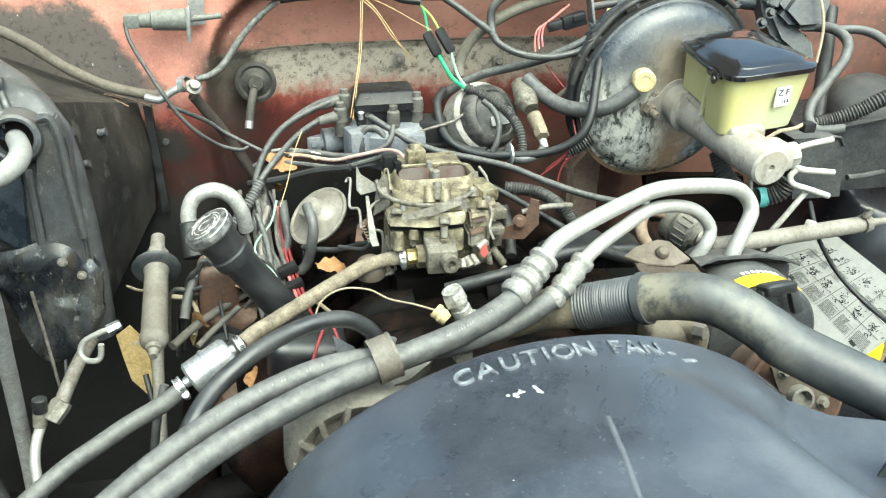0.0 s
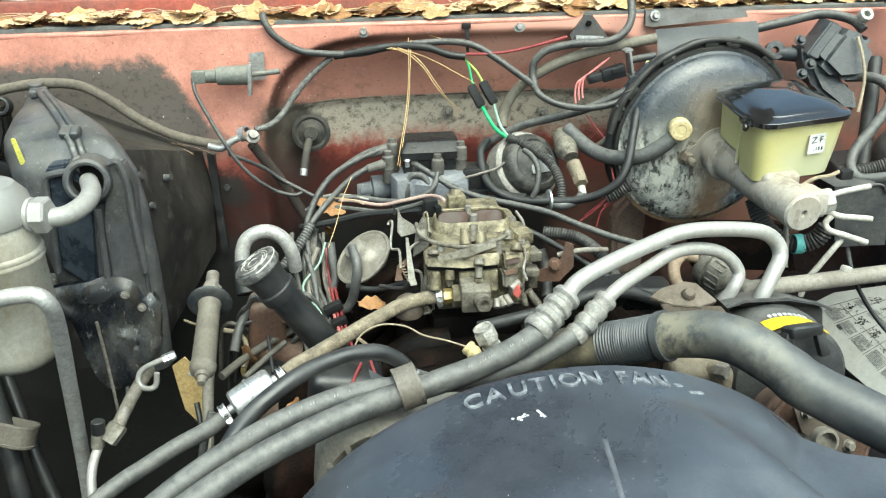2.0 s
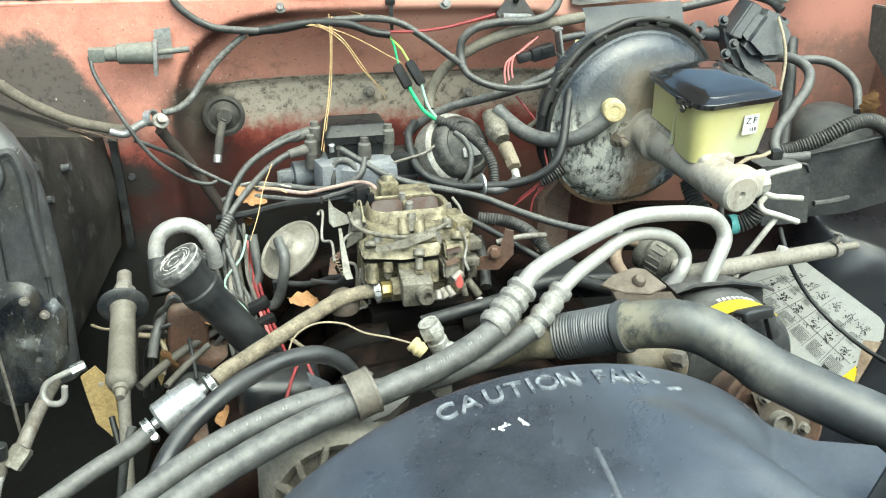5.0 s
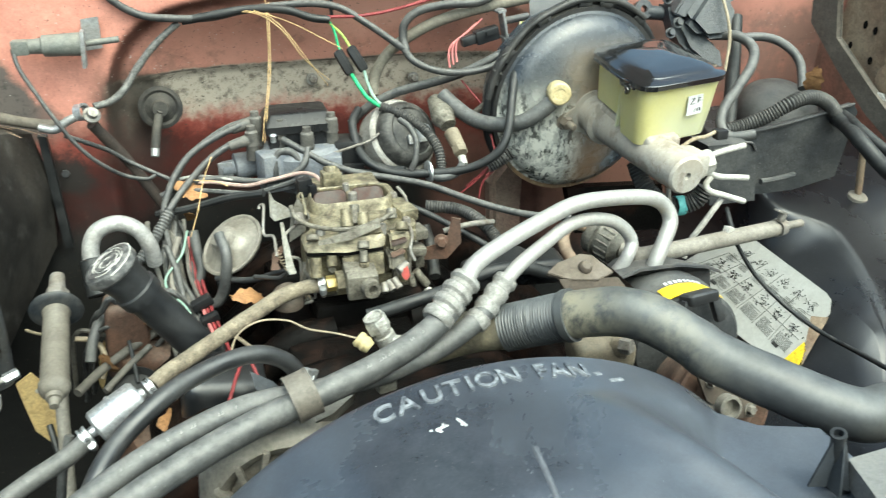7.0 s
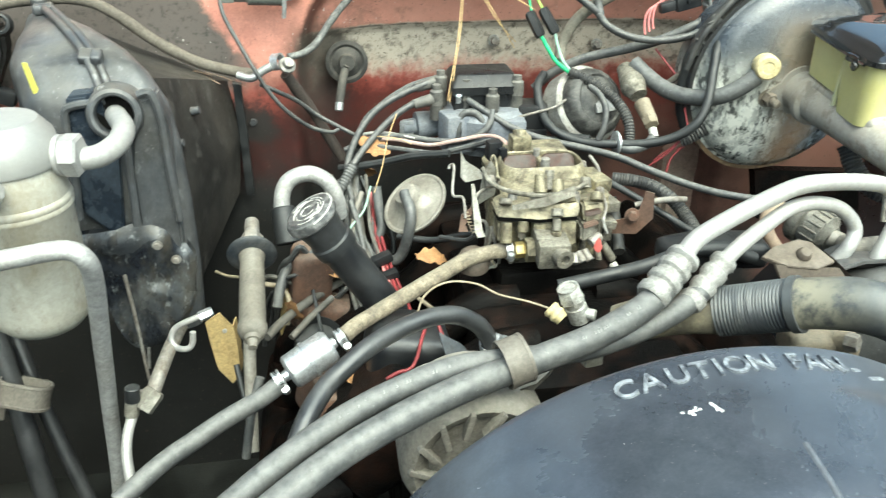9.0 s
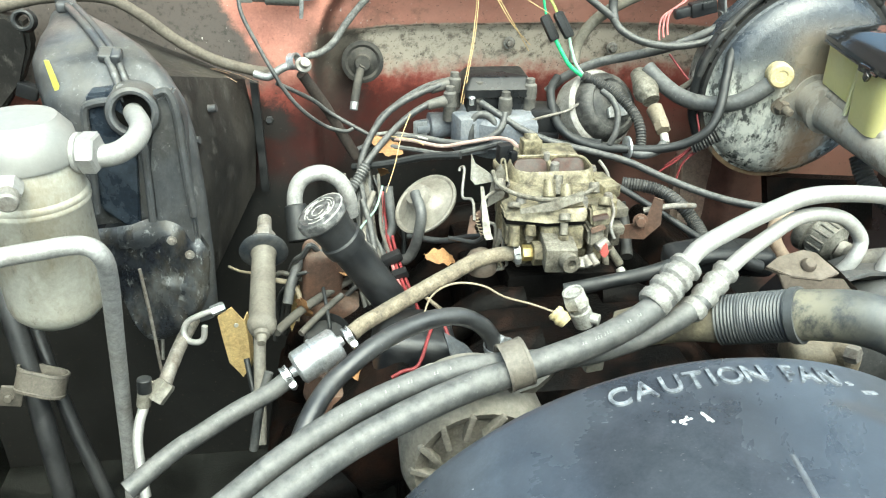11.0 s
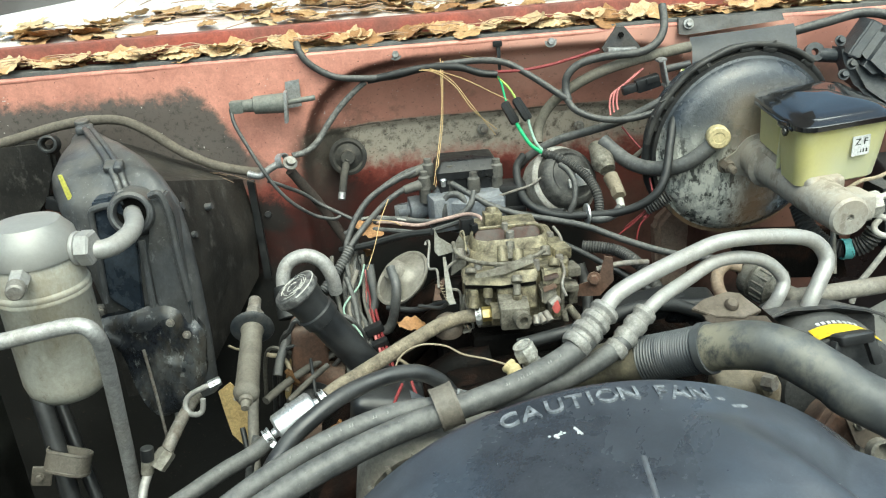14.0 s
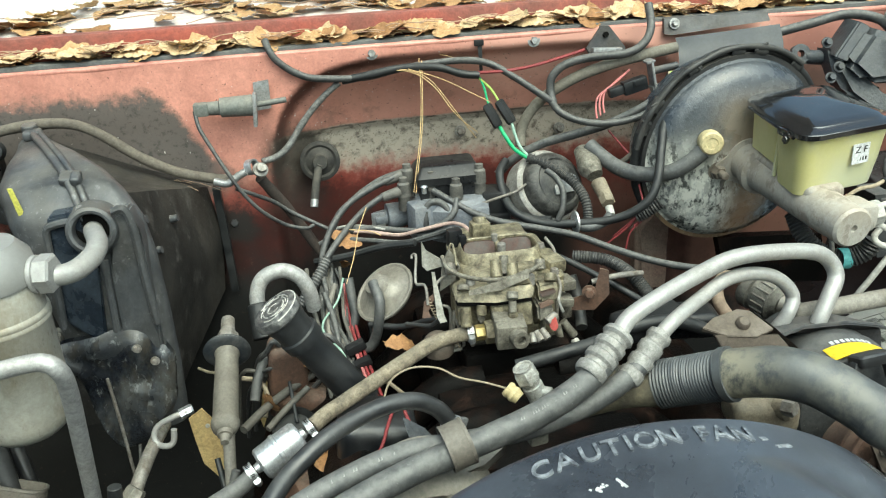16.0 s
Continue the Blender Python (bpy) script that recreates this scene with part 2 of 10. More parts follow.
M_LIME = surf("lime_insulation", (0.42, 0.55, 0.12), (0.25, 0.4, 0.1), 0.5, 60, 0.45, 0.7, bump=0.1)
M_TAN = surf("tan_insulation", (0.34, 0.285, 0.205), (0.25, 0.2, 0.13), 0.5, 60, 0.6, 0.8, bump=0.1)
M_TEAL = surf("teal_tape", (0.10, 0.36, 0.36), (0.1, 0.25, 0.25), 0.4, 60, 0.5, 0.7, bump=0.1)
M_BLUEGREY = surf("blue_grey_distributor_plastic", (0.135, 0.150, 0.178), (0.21, 0.21, 0.205), 0.55, 30, 0.42, 0.75, bump=0.12, dust=0.35, dust_col=(0.24, 0.24, 0.235))
M_LEAF = surf("dry_oak_leaf", (0.49, 0.315, 0.155), (0.33, 0.175, 0.075), 0.7, 60, 0.6, 0.8, bump=0.4)
M_LEAFPALE = surf("pale_dry_leaf", (0.60, 0.46, 0.28), (0.46, 0.30, 0.155), 0.6, 50, 0.6, 0.8, bump=0.4)
M_NEEDLE = surf("dry_pine_needle", (0.62, 0.44, 0.22), (0.45, 0.28, 0.12), 0.5, 60, 0.6, 0.8, bump=0.1)
M_STRAW = surf("faded_pine_straw", (0.50, 0.36, 0.25), (0.26, 0.15, 0.10), 0.8, 40, 0.7, 0.85, bump=0.1)
M_BRASS = surf("brass", (0.55, 0.44, 0.19), (0.4, 0.28, 0.1), 0.4, 60, 0.35, 0.6, metal=0.8, bump=0.1)
M_GLASS = surf("dark_windscreen_glass", (0.045, 0.038, 0.034), (0.075, 0.062, 0.052), 0.5, 5, 0.06, 0.15, bump=0.0, spec=0.5, g=0.1)
M_SEAL = surf("dusty_grey_weatherstrip", (0.075, 0.080, 0.082), (0.16, 0.158, 0.145), 0.6, 30, 0.5, 0.8, bump=0.25, dust=0.5, dust_col=(0.22, 0.215, 0.195))
M_LIP = surf("polished_salmon_paint_edge", (0.60, 0.27, 0.21), (0.30, 0.10, 0.075), 0.6, 16, 0.28, 0.6, bump=0.1, g=0.4)
M_WHITEPAINT = plain("white_print", (0.62, 0.63, 0.64), 0.6)
M_BLACKPAINT = plain("black_print", (0.03, 0.03, 0.03), 0.6)
M_LABEL = surf("paper_label", (0.40, 0.405, 0.39), (0.30, 0.295, 0.265), 0.7, 9, 0.45, 0.7, bump=0.05, g=0.2)
M_YELLOW = plain("yellow_print", (0.80, 0.56, 0.03), 0.5)
M_HINGE = surf("tan_hinge_primer", (0.30, 0.235, 0.165), (0.15, 0.085, 0.055), 0.75, 14, 0.6, 0.85, bump=0.25, dust=0.3)
M_PAINT = surf("faded_red_body_paint", (0.33, 0.085, 0.06), (0.10, 0.06, 0.05), 0.6, 12, 0.32, 0.7, bump=0.12, dust=0.3, dust_col=(0.35, 0.2, 0.16))
M_GREYPAINT = surf("dusty_grey_support", (0.10, 0.104, 0.11), (0.17, 0.165, 0.15), 0.5, 10, 0.5, 0.8, bump=0.15, dust=0.5, dust_col=(0.17, 0.17, 0.165))

M_COWL = surf("sky_glare_cowl_paint", (0.80, 0.79, 0.78), (0.42, 0.24, 0.19), 0.5, 9, 0.2, 0.5, bump=0.05, g=0.3)
M_WHEELHOUSE = surf("glossy_wheelhouse_plastic", (0.007, 0.008, 0.011), (0.020, 0.021, 0.024), 0.5, 6, 0.22, 0.38, bump=0.05, fine=350, dust=0.05, dust_col=(0.06, 0.062, 0.066), speck=0.12, spec=0.8, speck_col=(0.25, 0.25, 0.25))
M_TRAY = surf("dusty_dark_tray_plastic", (0.030, 0.033, 0.037), (0.085, 0.085, 0.082), 0.6, 14, 0.4, 0.75, bump=0.25, dust=0.4, dust_col=(0.16, 0.155, 0.145), speck=0.3, speck_col=(0.2, 0.2, 0.19), g=0.8)
M_RIM = surf("crimped_rim_paint", (0.020, 0.021, 0.023), (0.055, 0.050, 0.045), 0.5, 18, 0.45, 0.85, bump=0.4, dust=0.2)
corrode(M_RIM, [((0.17, 0.105, 0.055), 40, 0.42, (None, None), (None, -0.07), 0.9), ((0.30, 0.22, 0.13), 90, 0.56, (None, None), (None, -0.09), 0.8)])
M_LETTER = surf("worn_white_letter_paint", (0.28, 0.30, 0.33), (0.035, 0.040, 0.052), 0.95, 130, 0.35, 0.4, bump=0.1, edge=0.46)
M_RES = surf("translucent_reservoir_plastic", (0.540, 0.500, 0.211), (0.504, 0.477, 0.261), 0.5, 8, 0.30, 0.45, bump=0.02, g=0.08)
corrode(M_RES, [((0.50, 0.515, 0.37), 5, 0.30, (-0.035, None), (None, 0.005), 0.85), ((0.66, 0.65, 0.47), 14, 0.5, (None, None), (0.02, None), 0.4)])
M_RES.node_tree.nodes["Principled BSDF"].inputs["Subsurface Weight"].default_value = 0.25
M_RES.node_tree.nodes["Principled BSDF"].inputs["Subsurface Radius"].default_value = (0.02, 0.02, 0.008)
M_CASE2 = surf("wet_black_plastic", (0.012, 0.014, 0.019), (0.060, 0.065, 0.070), 0.6, 18, 0.16, 0.5, bump=0.25, dust=0.15, dust_col=(0.12, 0.12, 0.11), edge=0.56, speck=0.12, speck_col=(0.25, 0.26, 0.26))
M_ALUPIPE = surf("weathered_aluminium_pipe", (0.387, 0.387, 0.387), (0.252, 0.234, 0.203), 0.55, 14, 0.45, 0.7, metal=0.4, bump=0.15)
# wet liner, base darkened to carry the shade of the lower bay
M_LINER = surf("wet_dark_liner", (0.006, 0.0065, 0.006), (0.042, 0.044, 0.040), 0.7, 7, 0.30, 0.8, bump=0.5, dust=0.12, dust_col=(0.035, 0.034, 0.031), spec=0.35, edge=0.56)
M_CASEREAR = surf("dirt_browned_case_plastic", (0.020, 0.019, 0.018), (0.050, 0.044, 0.037), 0.8, 9, 0.45, 0.8, bump=0.25, dust=0.5, dust_col=(0.066, 0.058, 0.046), speck=0.1, spec=0.3, g=0.7)
corrode(M_CASE2, [((0.055, 0.047, 0.034), 22, 0.54, (None, None), (None, None), 0.7), ((0.21, 0.22, 0.22), 75, 0.60, (None, None), (None, None), 0.7, 0.035), ((0.10, 0.11, 0.12), 14, 0.56, (None, None), (None, None), 0.5)])
corrode(M_CASE, [((0.135, 0.136, 0.138), 9, 0.54, (None, None), (None, None), 0.6), ((0.060, 0.070, 0.085), 16, 0.54, (None, None), (None, None), 0.5), ((0.022, 0.023, 0.026), 13, 0.56, (None, None), (None, None), 0.6), ((0.26, 0.265, 0.27), 90, 0.66, (None, None), (None, None), 0.6)])
corrode(M_CASEREAR, [((0.012, 0.0115, 0.011), 12, 0.52, (None, None), (None, None), 0.85), ((0.125, 0.118, 0.108), 48, 0.62, (None, None), (None, None), 0.5)])
M_HEATHOSE = surf("satin_grey_black_hose", (0.017, 0.018, 0.020), (0.050, 0.051, 0.052), 0.5, 22, 0.28, 0.55, bump=0.1, dust=0.3, dust_col=(0.095, 0.097, 0.100), speck=0.04, spec=0.7)
M_CRIMP = surf("weathered_crimp_aluminium", (0.31, 0.305, 0.29), (0.17, 0.162, 0.148), 0.7, 60, 0.5, 0.75, metal=0.3, bump=0.35, g=0.7)
M_DOME = surf("satin_aluminium_dome", (0.315, 0.315, 0.305), (0.245, 0.236, 0.221), 0.5, 7, 0.36, 0.55, metal=0.3, bump=0.04, g=0.12)
M_RIBGLINT = surf("pale_rib_highlight", (0.12, 0.13, 0.15), (0.06, 0.065, 0.075), 0.7, 60, 0.25, 0.4, bump=0.1, g=0.4)
M_SERVO = surf("dusty_servo_paint", (0.014, 0.014, 0.015), (0.13, 0.126, 0.115), 0.7, 55, 0.35, 0.7, bump=0.35, dust=0.25, dust_col=(0.14, 0.135, 0.12), g=0.9, edge=0.50, spec=0.4)
M_SERVORIM = surf("pale_zinc_rim", (0.40, 0.385, 0.355), (0.17, 0.155, 0.13), 0.65, 30, 0.38, 0.7, metal=0.3, bump=0.15)
M_FLANGE = surf("grimy_blue_black_plate", (0.030, 0.036, 0.044), (0.105, 0.102, 0.095), 0.6, 40, 0.35, 0.7, metal=0.3, bump=0.25, dust=0.3, dust_col=(0.13, 0.125, 0.115))
M_COLBRACKET = surf("dusty_red_brown_steel", (0.30, 0.185, 0.145), (0.34, 0.28, 0.22), 0.7, 12, 0.6, 0.85, bump=0.2, dust=0.3, speck=0.2, speck_col=(0.06, 0.04, 0.03))
M_TANGLE = surf("greasy_dusty_tube", (0.115, 0.108, 0.095), (0.050, 0.044, 0.036), 0.6, 40, 0.5, 0.8, bump=0.3, dust=0.2, dust_col=(0.14, 0.128, 0.105))
M_VALVE = surf("dusty_grey_brown_valve_paint", (0.150, 0.138, 0.116), (0.085, 0.074, 0.060), 0.6, 22, 0.45, 0.75, bump=0.2, dust=0.1, spec=0.5)
M_NUTDIRT = surf("dirt_caked_steel", (0.15, 0.125, 0.098), (0.26, 0.225, 0.18), 0.7, 60, 0.7, 0.9, bump=0.6, dust=0.3, dust_col=(0.30, 0.26, 0.21))
M_CASEBLUE = surf("scraped_blue_black_plastic", (0.016, 0.022, 0.032), (0.060, 0.075, 0.095), 0.7, 20, 0.22, 0.5, bump=0.2, dust=0.1, dust_col=(0.12, 0.12, 0.115), g=0.8, speck=0.2, speck_col=(0.25, 0.27, 0.29), edge=0.54)
M_BOOT = surf("dusty_grey_boot", (0.070, 0.067, 0.062), (0.17, 0.16, 0.14), 0.6, 50, 0.55, 0.85, bump=0.25, dust=0.4, dust_col=(0.23, 0.22, 0.195))
M_STRAP = surf("tan_strap", (0.130, 0.116, 0.098), (0.075, 0.067, 0.058), 0.5, 30, 0.55, 0.8, bump=0.15, dust=0.25, dust_col=(0.25, 0.23, 0.20))
M_TANHOSE = surf("mud_stained_hose", (0.075, 0.068, 0.055), (0.30, 0.26, 0.17), 0.6, 18, 0.6, 0.85, bump=0.2, dust=0.3, dust_col=(0.28, 0.25, 0.18))
M_CREAMGREY = surf("grey_brown_paint", (0.22, 0.205, 0.178), (0.11, 0.095, 0.078), 0.6, 22, 0.5, 0.85, bump=0.2, dust=0.15)
M_ZINCDULL = surf("dull_zinc", (0.42, 0.43, 0.44), (0.22, 0.2, 0.17), 0.6, 40, 0.4, 0.7, metal=0.7, bump=0.2)
M_PLASTIC2 = surf("satin_black_plastic", (0.010, 0.011, 0.013), (0.034, 0.035, 0.036), 0.5, 20, 0.30, 0.55, bump=0.12, dust=0.15, dust_col=(0.085, 0.087, 0.088), spec=0.7)
M_CAPGRIME = surf("worn_filler_cap", (0.050, 0.050, 0.051), (0.33, 0.325, 0.31), 0.6, 120, 0.3, 0.7, bump=0.25, edge=0.56)
M_WHITEDUST = plain("white_dust", (0.5, 0.49, 0.46), 0.8)
M_VARNISH = surf("varnished_brown", (0.034, 0.022, 0.016), (0.050, 0.016, 0.009), 0.9, 45, 0.4, 0.7, bump=0.2, edge=0.50)
M_REDPL = plain("red_plastic", (0.34, 0.04, 0.03), 0.4)
M_IRON2 = surf("brown_painted_steel", (0.10, 0.08, 0.065), (0.05, 0.04, 0.03), 0.5, 30, 0.5, 0.8, bump=0.3, dust=0.4, dust_col=(0.2, 0.17, 0.13))
M_CREAMGREY2 = surf("cream_diaphragm_paint", (0.255, 0.238, 0.205), (0.11, 0.093, 0.072), 0.65, 28, 0.36, 0.65, bump=0.12, g=0.4, metal=0.2)
M_CORRODED = surf("white_corroded_alloy", (0.50, 0.50, 0.47), (0.18, 0.16, 0.13), 0.7, 90, 0.5, 0.8, metal=0.4, bump=0.7)
M_FLAP = surf("grey_vinyl_flap", (0.026, 0.031, 0.038), (0.055, 0.058, 0.064), 0.45, 12, 0.40, 0.62, bump=0.12, dust=0.12, dust_col=(0.085, 0.088, 0.095))
M_BROWNRED = surf("brown_grimed_red_paint", (0.27, 0.125, 0.095), (0.125, 0.085, 0.065), 0.85, 12, 0.5, 0.85, bump=0.3, dust=0.4, dust_col=(0.30, 0.22, 0.17), edge=0.52)
M_CARD = surf("tan_card", (0.55, 0.41, 0.19), (0.34, 0.22, 0.09), 0.5, 25, 0.75, 0.9, bump=0.15)
M_HOOD = surf("hood_underside", (0.075, 0.06, 0.058), (0.05, 0.045, 0.045), 0.5, 5, 0.6, 0.8, bump=0.1)
M_PRINTGREY = plain("grey_print", (0.16, 0.16, 0.15), 0.6)
M_WIPER = surf("grimy_blue_black_cover", (0.026, 0.031, 0.038), (0.10, 0.105, 0.105), 0.75, 38, 0.36, 0.75, bump=0.6, g=0.9, dust=0.15, dust_col=(0.10, 0.105, 0.11), edge=0.53)
M_BRACKET = surf("chipped_black_bracket", (0.035, 0.037, 0.042), (0.10, 0.085, 0.07), 0.5, 30, 0.45, 0.8, bump=0.25, dust=0.45, dust_col=(0.18, 0.175, 0.165))
M_CHANNEL = surf("dusty_brown_channel", (0.085, 0.075, 0.064), (0.17, 0.150, 0.125), 0.7, 20, 0.6, 0.9, bump=0.25, dust=0.5, dust_col=(0.22, 0.195, 0.16))
M_CORRODED2 = surf("grey_corroded_fitting", (0.17, 0.165, 0.145), (0.06, 0.055, 0.047), 0.8, 60, 0.5, 0.85, metal=0.3, bump=0.7, dust=0.35)
M_STEELDUST = surf("dusty_cast_metal", (0.27, 0.255, 0.225), (0.13, 0.115, 0.095), 0.6, 22, 0.6, 0.85, metal=0.2, bump=0.3, dust=0.45, dust_col=(0.26, 0.24, 0.2))
M_TANCAST = surf("tan_stained_casting", (0.22, 0.185, 0.13), (0.11, 0.085, 0.06), 0.6, 30, 0.7, 0.9, bump=0.4, dust=0.3)
M_TANCABLE = surf("tan_grey_cable", (0.17, 0.155, 0.125), (0.09, 0.085, 0.075), 0.5, 30, 0.7, 0.85, bump=0.15, dust=0.3)
M_BRAID = surf("braided_strap", (0.20, 0.20, 0.19), (0.06, 0.06, 0.06), 0.7, 160, 0.5, 0.8, metal=0.4, bump=0.7)
M_BROWNLOOM = surf("dust_brown_loom", (0.12, 0.105, 0.085), (0.07, 0.06, 0.05), 0.6, 30, 0.85, 0.95, bump=0.3, dust=0.4, dust_col=(0.2, 0.175, 0.14))
M_DARKLOOM = surf("greasy_dark_loom", (0.03, 0.025, 0.022), (0.07, 0.05, 0.04), 0.6, 30, 0.7, 0.9, bump=0.3)
M_PALEGREEN = plain("pale_green_insulation", (0.30, 0.44, 0.36), 0.6)
M_PINKGREY = plain("grey_pink_insulation", (0.45, 0.32, 0.28), 0.6)
M_GREYGREEN = surf("grey_green_plastic", (0.12, 0.13, 0.12), (0.2, 0.19, 0.17), 0.5, 30, 0.5, 0.8, bump=0.15, dust=0.35)
M_DUSTRUB = surf("dusty_rubber_grommet", (0.022, 0.021, 0.020), (0.10, 0.093, 0.08), 0.6, 30, 0.7, 0.9, bump=0.25, dust=0.4, dust_col=(0.2, 0.18, 0.15))

M_LIMETAG = plain("yellow_green_tag", (0.55, 0.52, 0.10), 0.6)
M_LEAF2 = surf("brown_dry_leaf", (0.36, 0.19, 0.08), (0.16, 0.08, 0.035), 0.7, 60, 0.7, 0.85, bump=0.4)
M_FADEDPRINT = surf("faded_print", (0.27, 0.27, 0.265), (0.13, 0.13, 0.13), 0.95, 420, 0.7, 0.8, bump=0.1)
M_GROUND = surf("gravelly_ground", (0.14, 0.125, 0.105), (0.07, 0.06, 0.05), 0.6, 3, 0.9, 0.95, bump=0.5, fine=60)


# ---- building helpers ----
PLACE = {}


def finish(name, bm, material, sharp=38):
    me = bpy.data.meshes.new(name)
    bmesh.ops.remove_doubles(bm, verts=bm.verts, dist=1e-6)
    bmesh.ops.recalc_face_normals(bm, faces=bm.faces)
    bm.to_mesh(me)
    bm.free()
    me.materials.append(material)
    for p in me.polygons:
        p.use_smooth = True
    me.set_sharp_from_angle(angle=radians(sharp))
    return me


def settle(name, me, parent=None):
    """Link a mesh built in world places, with its own origin at its middle."""
    vs = [v.co for v in me.vertices]
    c = Vector([(min(v[k] for v in vs) + max(v[k] for v in vs)) / 2 for k in range(3)])
    me.transform(Matrix.Translation(-c))
    ob = new(name, me)
    base = PLACE[parent] if parent else Vector()
    ob.location = c - base
    ob.parent = parent
    PLACE[ob] = c
    return ob


def part(name, bm, material, parent, label="", sharp=38):
    ob = settle(name, finish(name, bm, material, sharp), parent)
    return tagged(ob, label)


def solid(name, bm, material, label, category, group="", kind="", sharp=38):
    return tagged(settle(name, finish(name, bm, material, sharp)), label, category, group, kind)


def thing(name, at, label, category, group="", kind=""):
    ob = new(name)
    ob.empty_display_size = 0.02
    ob.location = at
    PLACE[ob] = Vector(at)
    return tagged(ob, label, category, group, kind)


def frame_of(d):
    d = Vector(d).normalized()
    side = Vector((0, 0, 1)).cross(d)
    if side.length < 1e-3:
        side = Vector((1, 0, 0))
    side.normalize()
    return side, d.cross(side).normalized(), d


def lathe(bm, a, d, profile, n=24, squash=1.0):
    """Rings of the profile (height along d, radius) round the axis from a."""
    a = Vector(a)
    u, v, d = frame_of(d)
    rings = []
    for h, r in profile:
        if r < 1e-5:
            rings.append([bm.verts.new(a + d * h)])
        else:
            rings.append([bm.verts.new(a + d * h + (u * math.cos(2 * math.pi * k / n) + v * math.sin(2 * math.pi * k / n) * squash) * r) for k in range(n)])
    for p, q in zip(rings, rings[1:]):
        for k in range(n):
            j = (k + 1) % n
            if len(p) == 1 and len(q) == 1:
                continue
            if len(p) == 1:
                bm.faces.new((p[0], q[k], q[j]))
            elif len(q) == 1:
                bm.faces.new((p[k], p[j], q[0]))
            else:
                bm.faces.new((p[k], p[j], q[j], q[k]))
    return bm


def cyl(bm, a, b, r0, r1=None, n=16, bev=None):
    a, b = Vector(a), Vector(b)
    h = (b - a).length
    r1 = r0 if r1 is None else r1
    e = min(r0, r1, h) * 0.12 if bev is None else bev
    return lathe(bm, a, b - a, [(0, 0), (0, r0 - e), (e, r0), (h - e, r1), (h, r1 - e), (h, 0)], n)


def pipe(bm, a, b, r, wall=0.002, n=20):
    """An open-ended pipe."""
    a, b = Vector(a), Vector(b)
    h = (b - a).length
    return lathe(bm, a, b - a, [(0.01 if h > 0.02 else h / 2, 0), (h * 0.4, r - wall), (h, r - wall), (h, r), (0, r), (0, 0)], n)


def hexagon(bm, a, d, r, h, flange=0.0):
    if flange:
        lathe(bm, a, d, [(0, 0), (0, flange), (h * 0.25, flange), (h * 0.25, 0)], 16)
        a = Vector(a) + Vector(d).normalized() * h * 0.2
    return lathe(bm, a, d, [(0, 0), (0, r), (h * 0.85, r), (h, r * 0.86), (h, 0)], 6)


def box(bm, c, size, turn=(0, 0, 0), bev=0.002, seg=2, taper=1.0):
    r = bmesh.ops.create_cube(bm, size=1.0)
    vs = r["verts"]
    m = Matrix.Translation(c) @ Euler([radians(x) for x in turn]).to_matrix().to_4x4()
    for v in vs:
        k = taper if v.co.z > 0 else 1.0
        v.co = m @ Vector((v.co.x * size[0] * k, v.co.y * size[1] * k, v.co.z * size[2]))
    if bev > 0:
        es = list({e for v in vs for e in v.link_edges})
        bmesh.ops.bevel(bm, geom=es, offset=bev, segments=seg, profile=0.6, affect="EDGES")
    return bm


def smooth_line(pts, per=8):
    pts = [Vector(p) for p in pts]
    if len(pts) < 3:
        return pts if len(pts) < 2 else [pts[0].lerp(pts[1], k / per) for k in range(per + 1)]
    ext = [pts[0] * 2 - pts[1], *pts, pts[-1] * 2 - pts[-2]]
    out = []
    for i in range(1, len(ext) - 2):
        p0, p1, p2, p3 = ext[i - 1:i + 3]
        for k in range(per):
            t = k / per
            out.append(0.5 * ((2 * p1) + (p2 - p0) * t + (2 * p0 - 5 * p1 + 4 * p2 - p3) * t * t + (3 * p1 - p0 - 3 * p2 + p3) * t ** 3))
    return out + [pts[-1]]


def tube(bm, pts, r, n=12, per=8, ribs=0.0, pitch=0.004, wob=0.0, seed=0, hollow=False, raw=False):
    """A round hose along a smooth line. r: one radius, or one at each end. ribs: depth of corrugation."""
    line = [Vector(p) for p in pts] if raw else smooth_line(pts, per)
    if ribs:
        dense = []
        for a, b in zip(line, line[1:]):
            m = max(1, round((b - a).length / (pitch / 4)))
            dense += [a.lerp(b, k / m) for k in range(m)]
        line = dense + [line[-1]]
    total, run, at = 0.0, [0.0], 0.0
    for a, b in zip(line, line[1:]):
        run.append(run[-1] + (b - a).length)
    total = run[-1]
    r0, r1 = (r, r) if not isinstance(r, tuple) else r
    t = (line[1] - line[0]).normalized()
    u, _, _ = frame_of(t)
    rings = []
    for i, p in enumerate(line):
        t2 = (line[min(i + 1, len(line) - 1)] - line[max(i - 1, 0)]).normalized()
        u = (u - t2 * u.dot(t2)).normalized()
        v = t2.cross(u)
        rad = r0 + (r1 - r0) * run[i] / total
        if ribs:
            rad += ribs * math.cos(2 * math.pi * run[i] / pitch)
        if wob:
            rad *= 1 + wob * noise.noise((run[i] * 40, seed * 7.3, 0.5))
        rings.append([bm.verts.new(p + (u * math.cos(2 * math.pi * k / n) + v * math.sin(2 * math.pi * k / n)) * rad) for k in range(n)])
    for p, q in zip(rings, rings[1:]):
        for k in range(n):
            j = (k + 1) % n
            bm.faces.new((p[k], p[j], q[j], q[k]))
    for ring, flip in ((rings[0], True), (rings[-1], False)):
        bm.faces.new(ring[::-1] if flip else ring)
    return bm


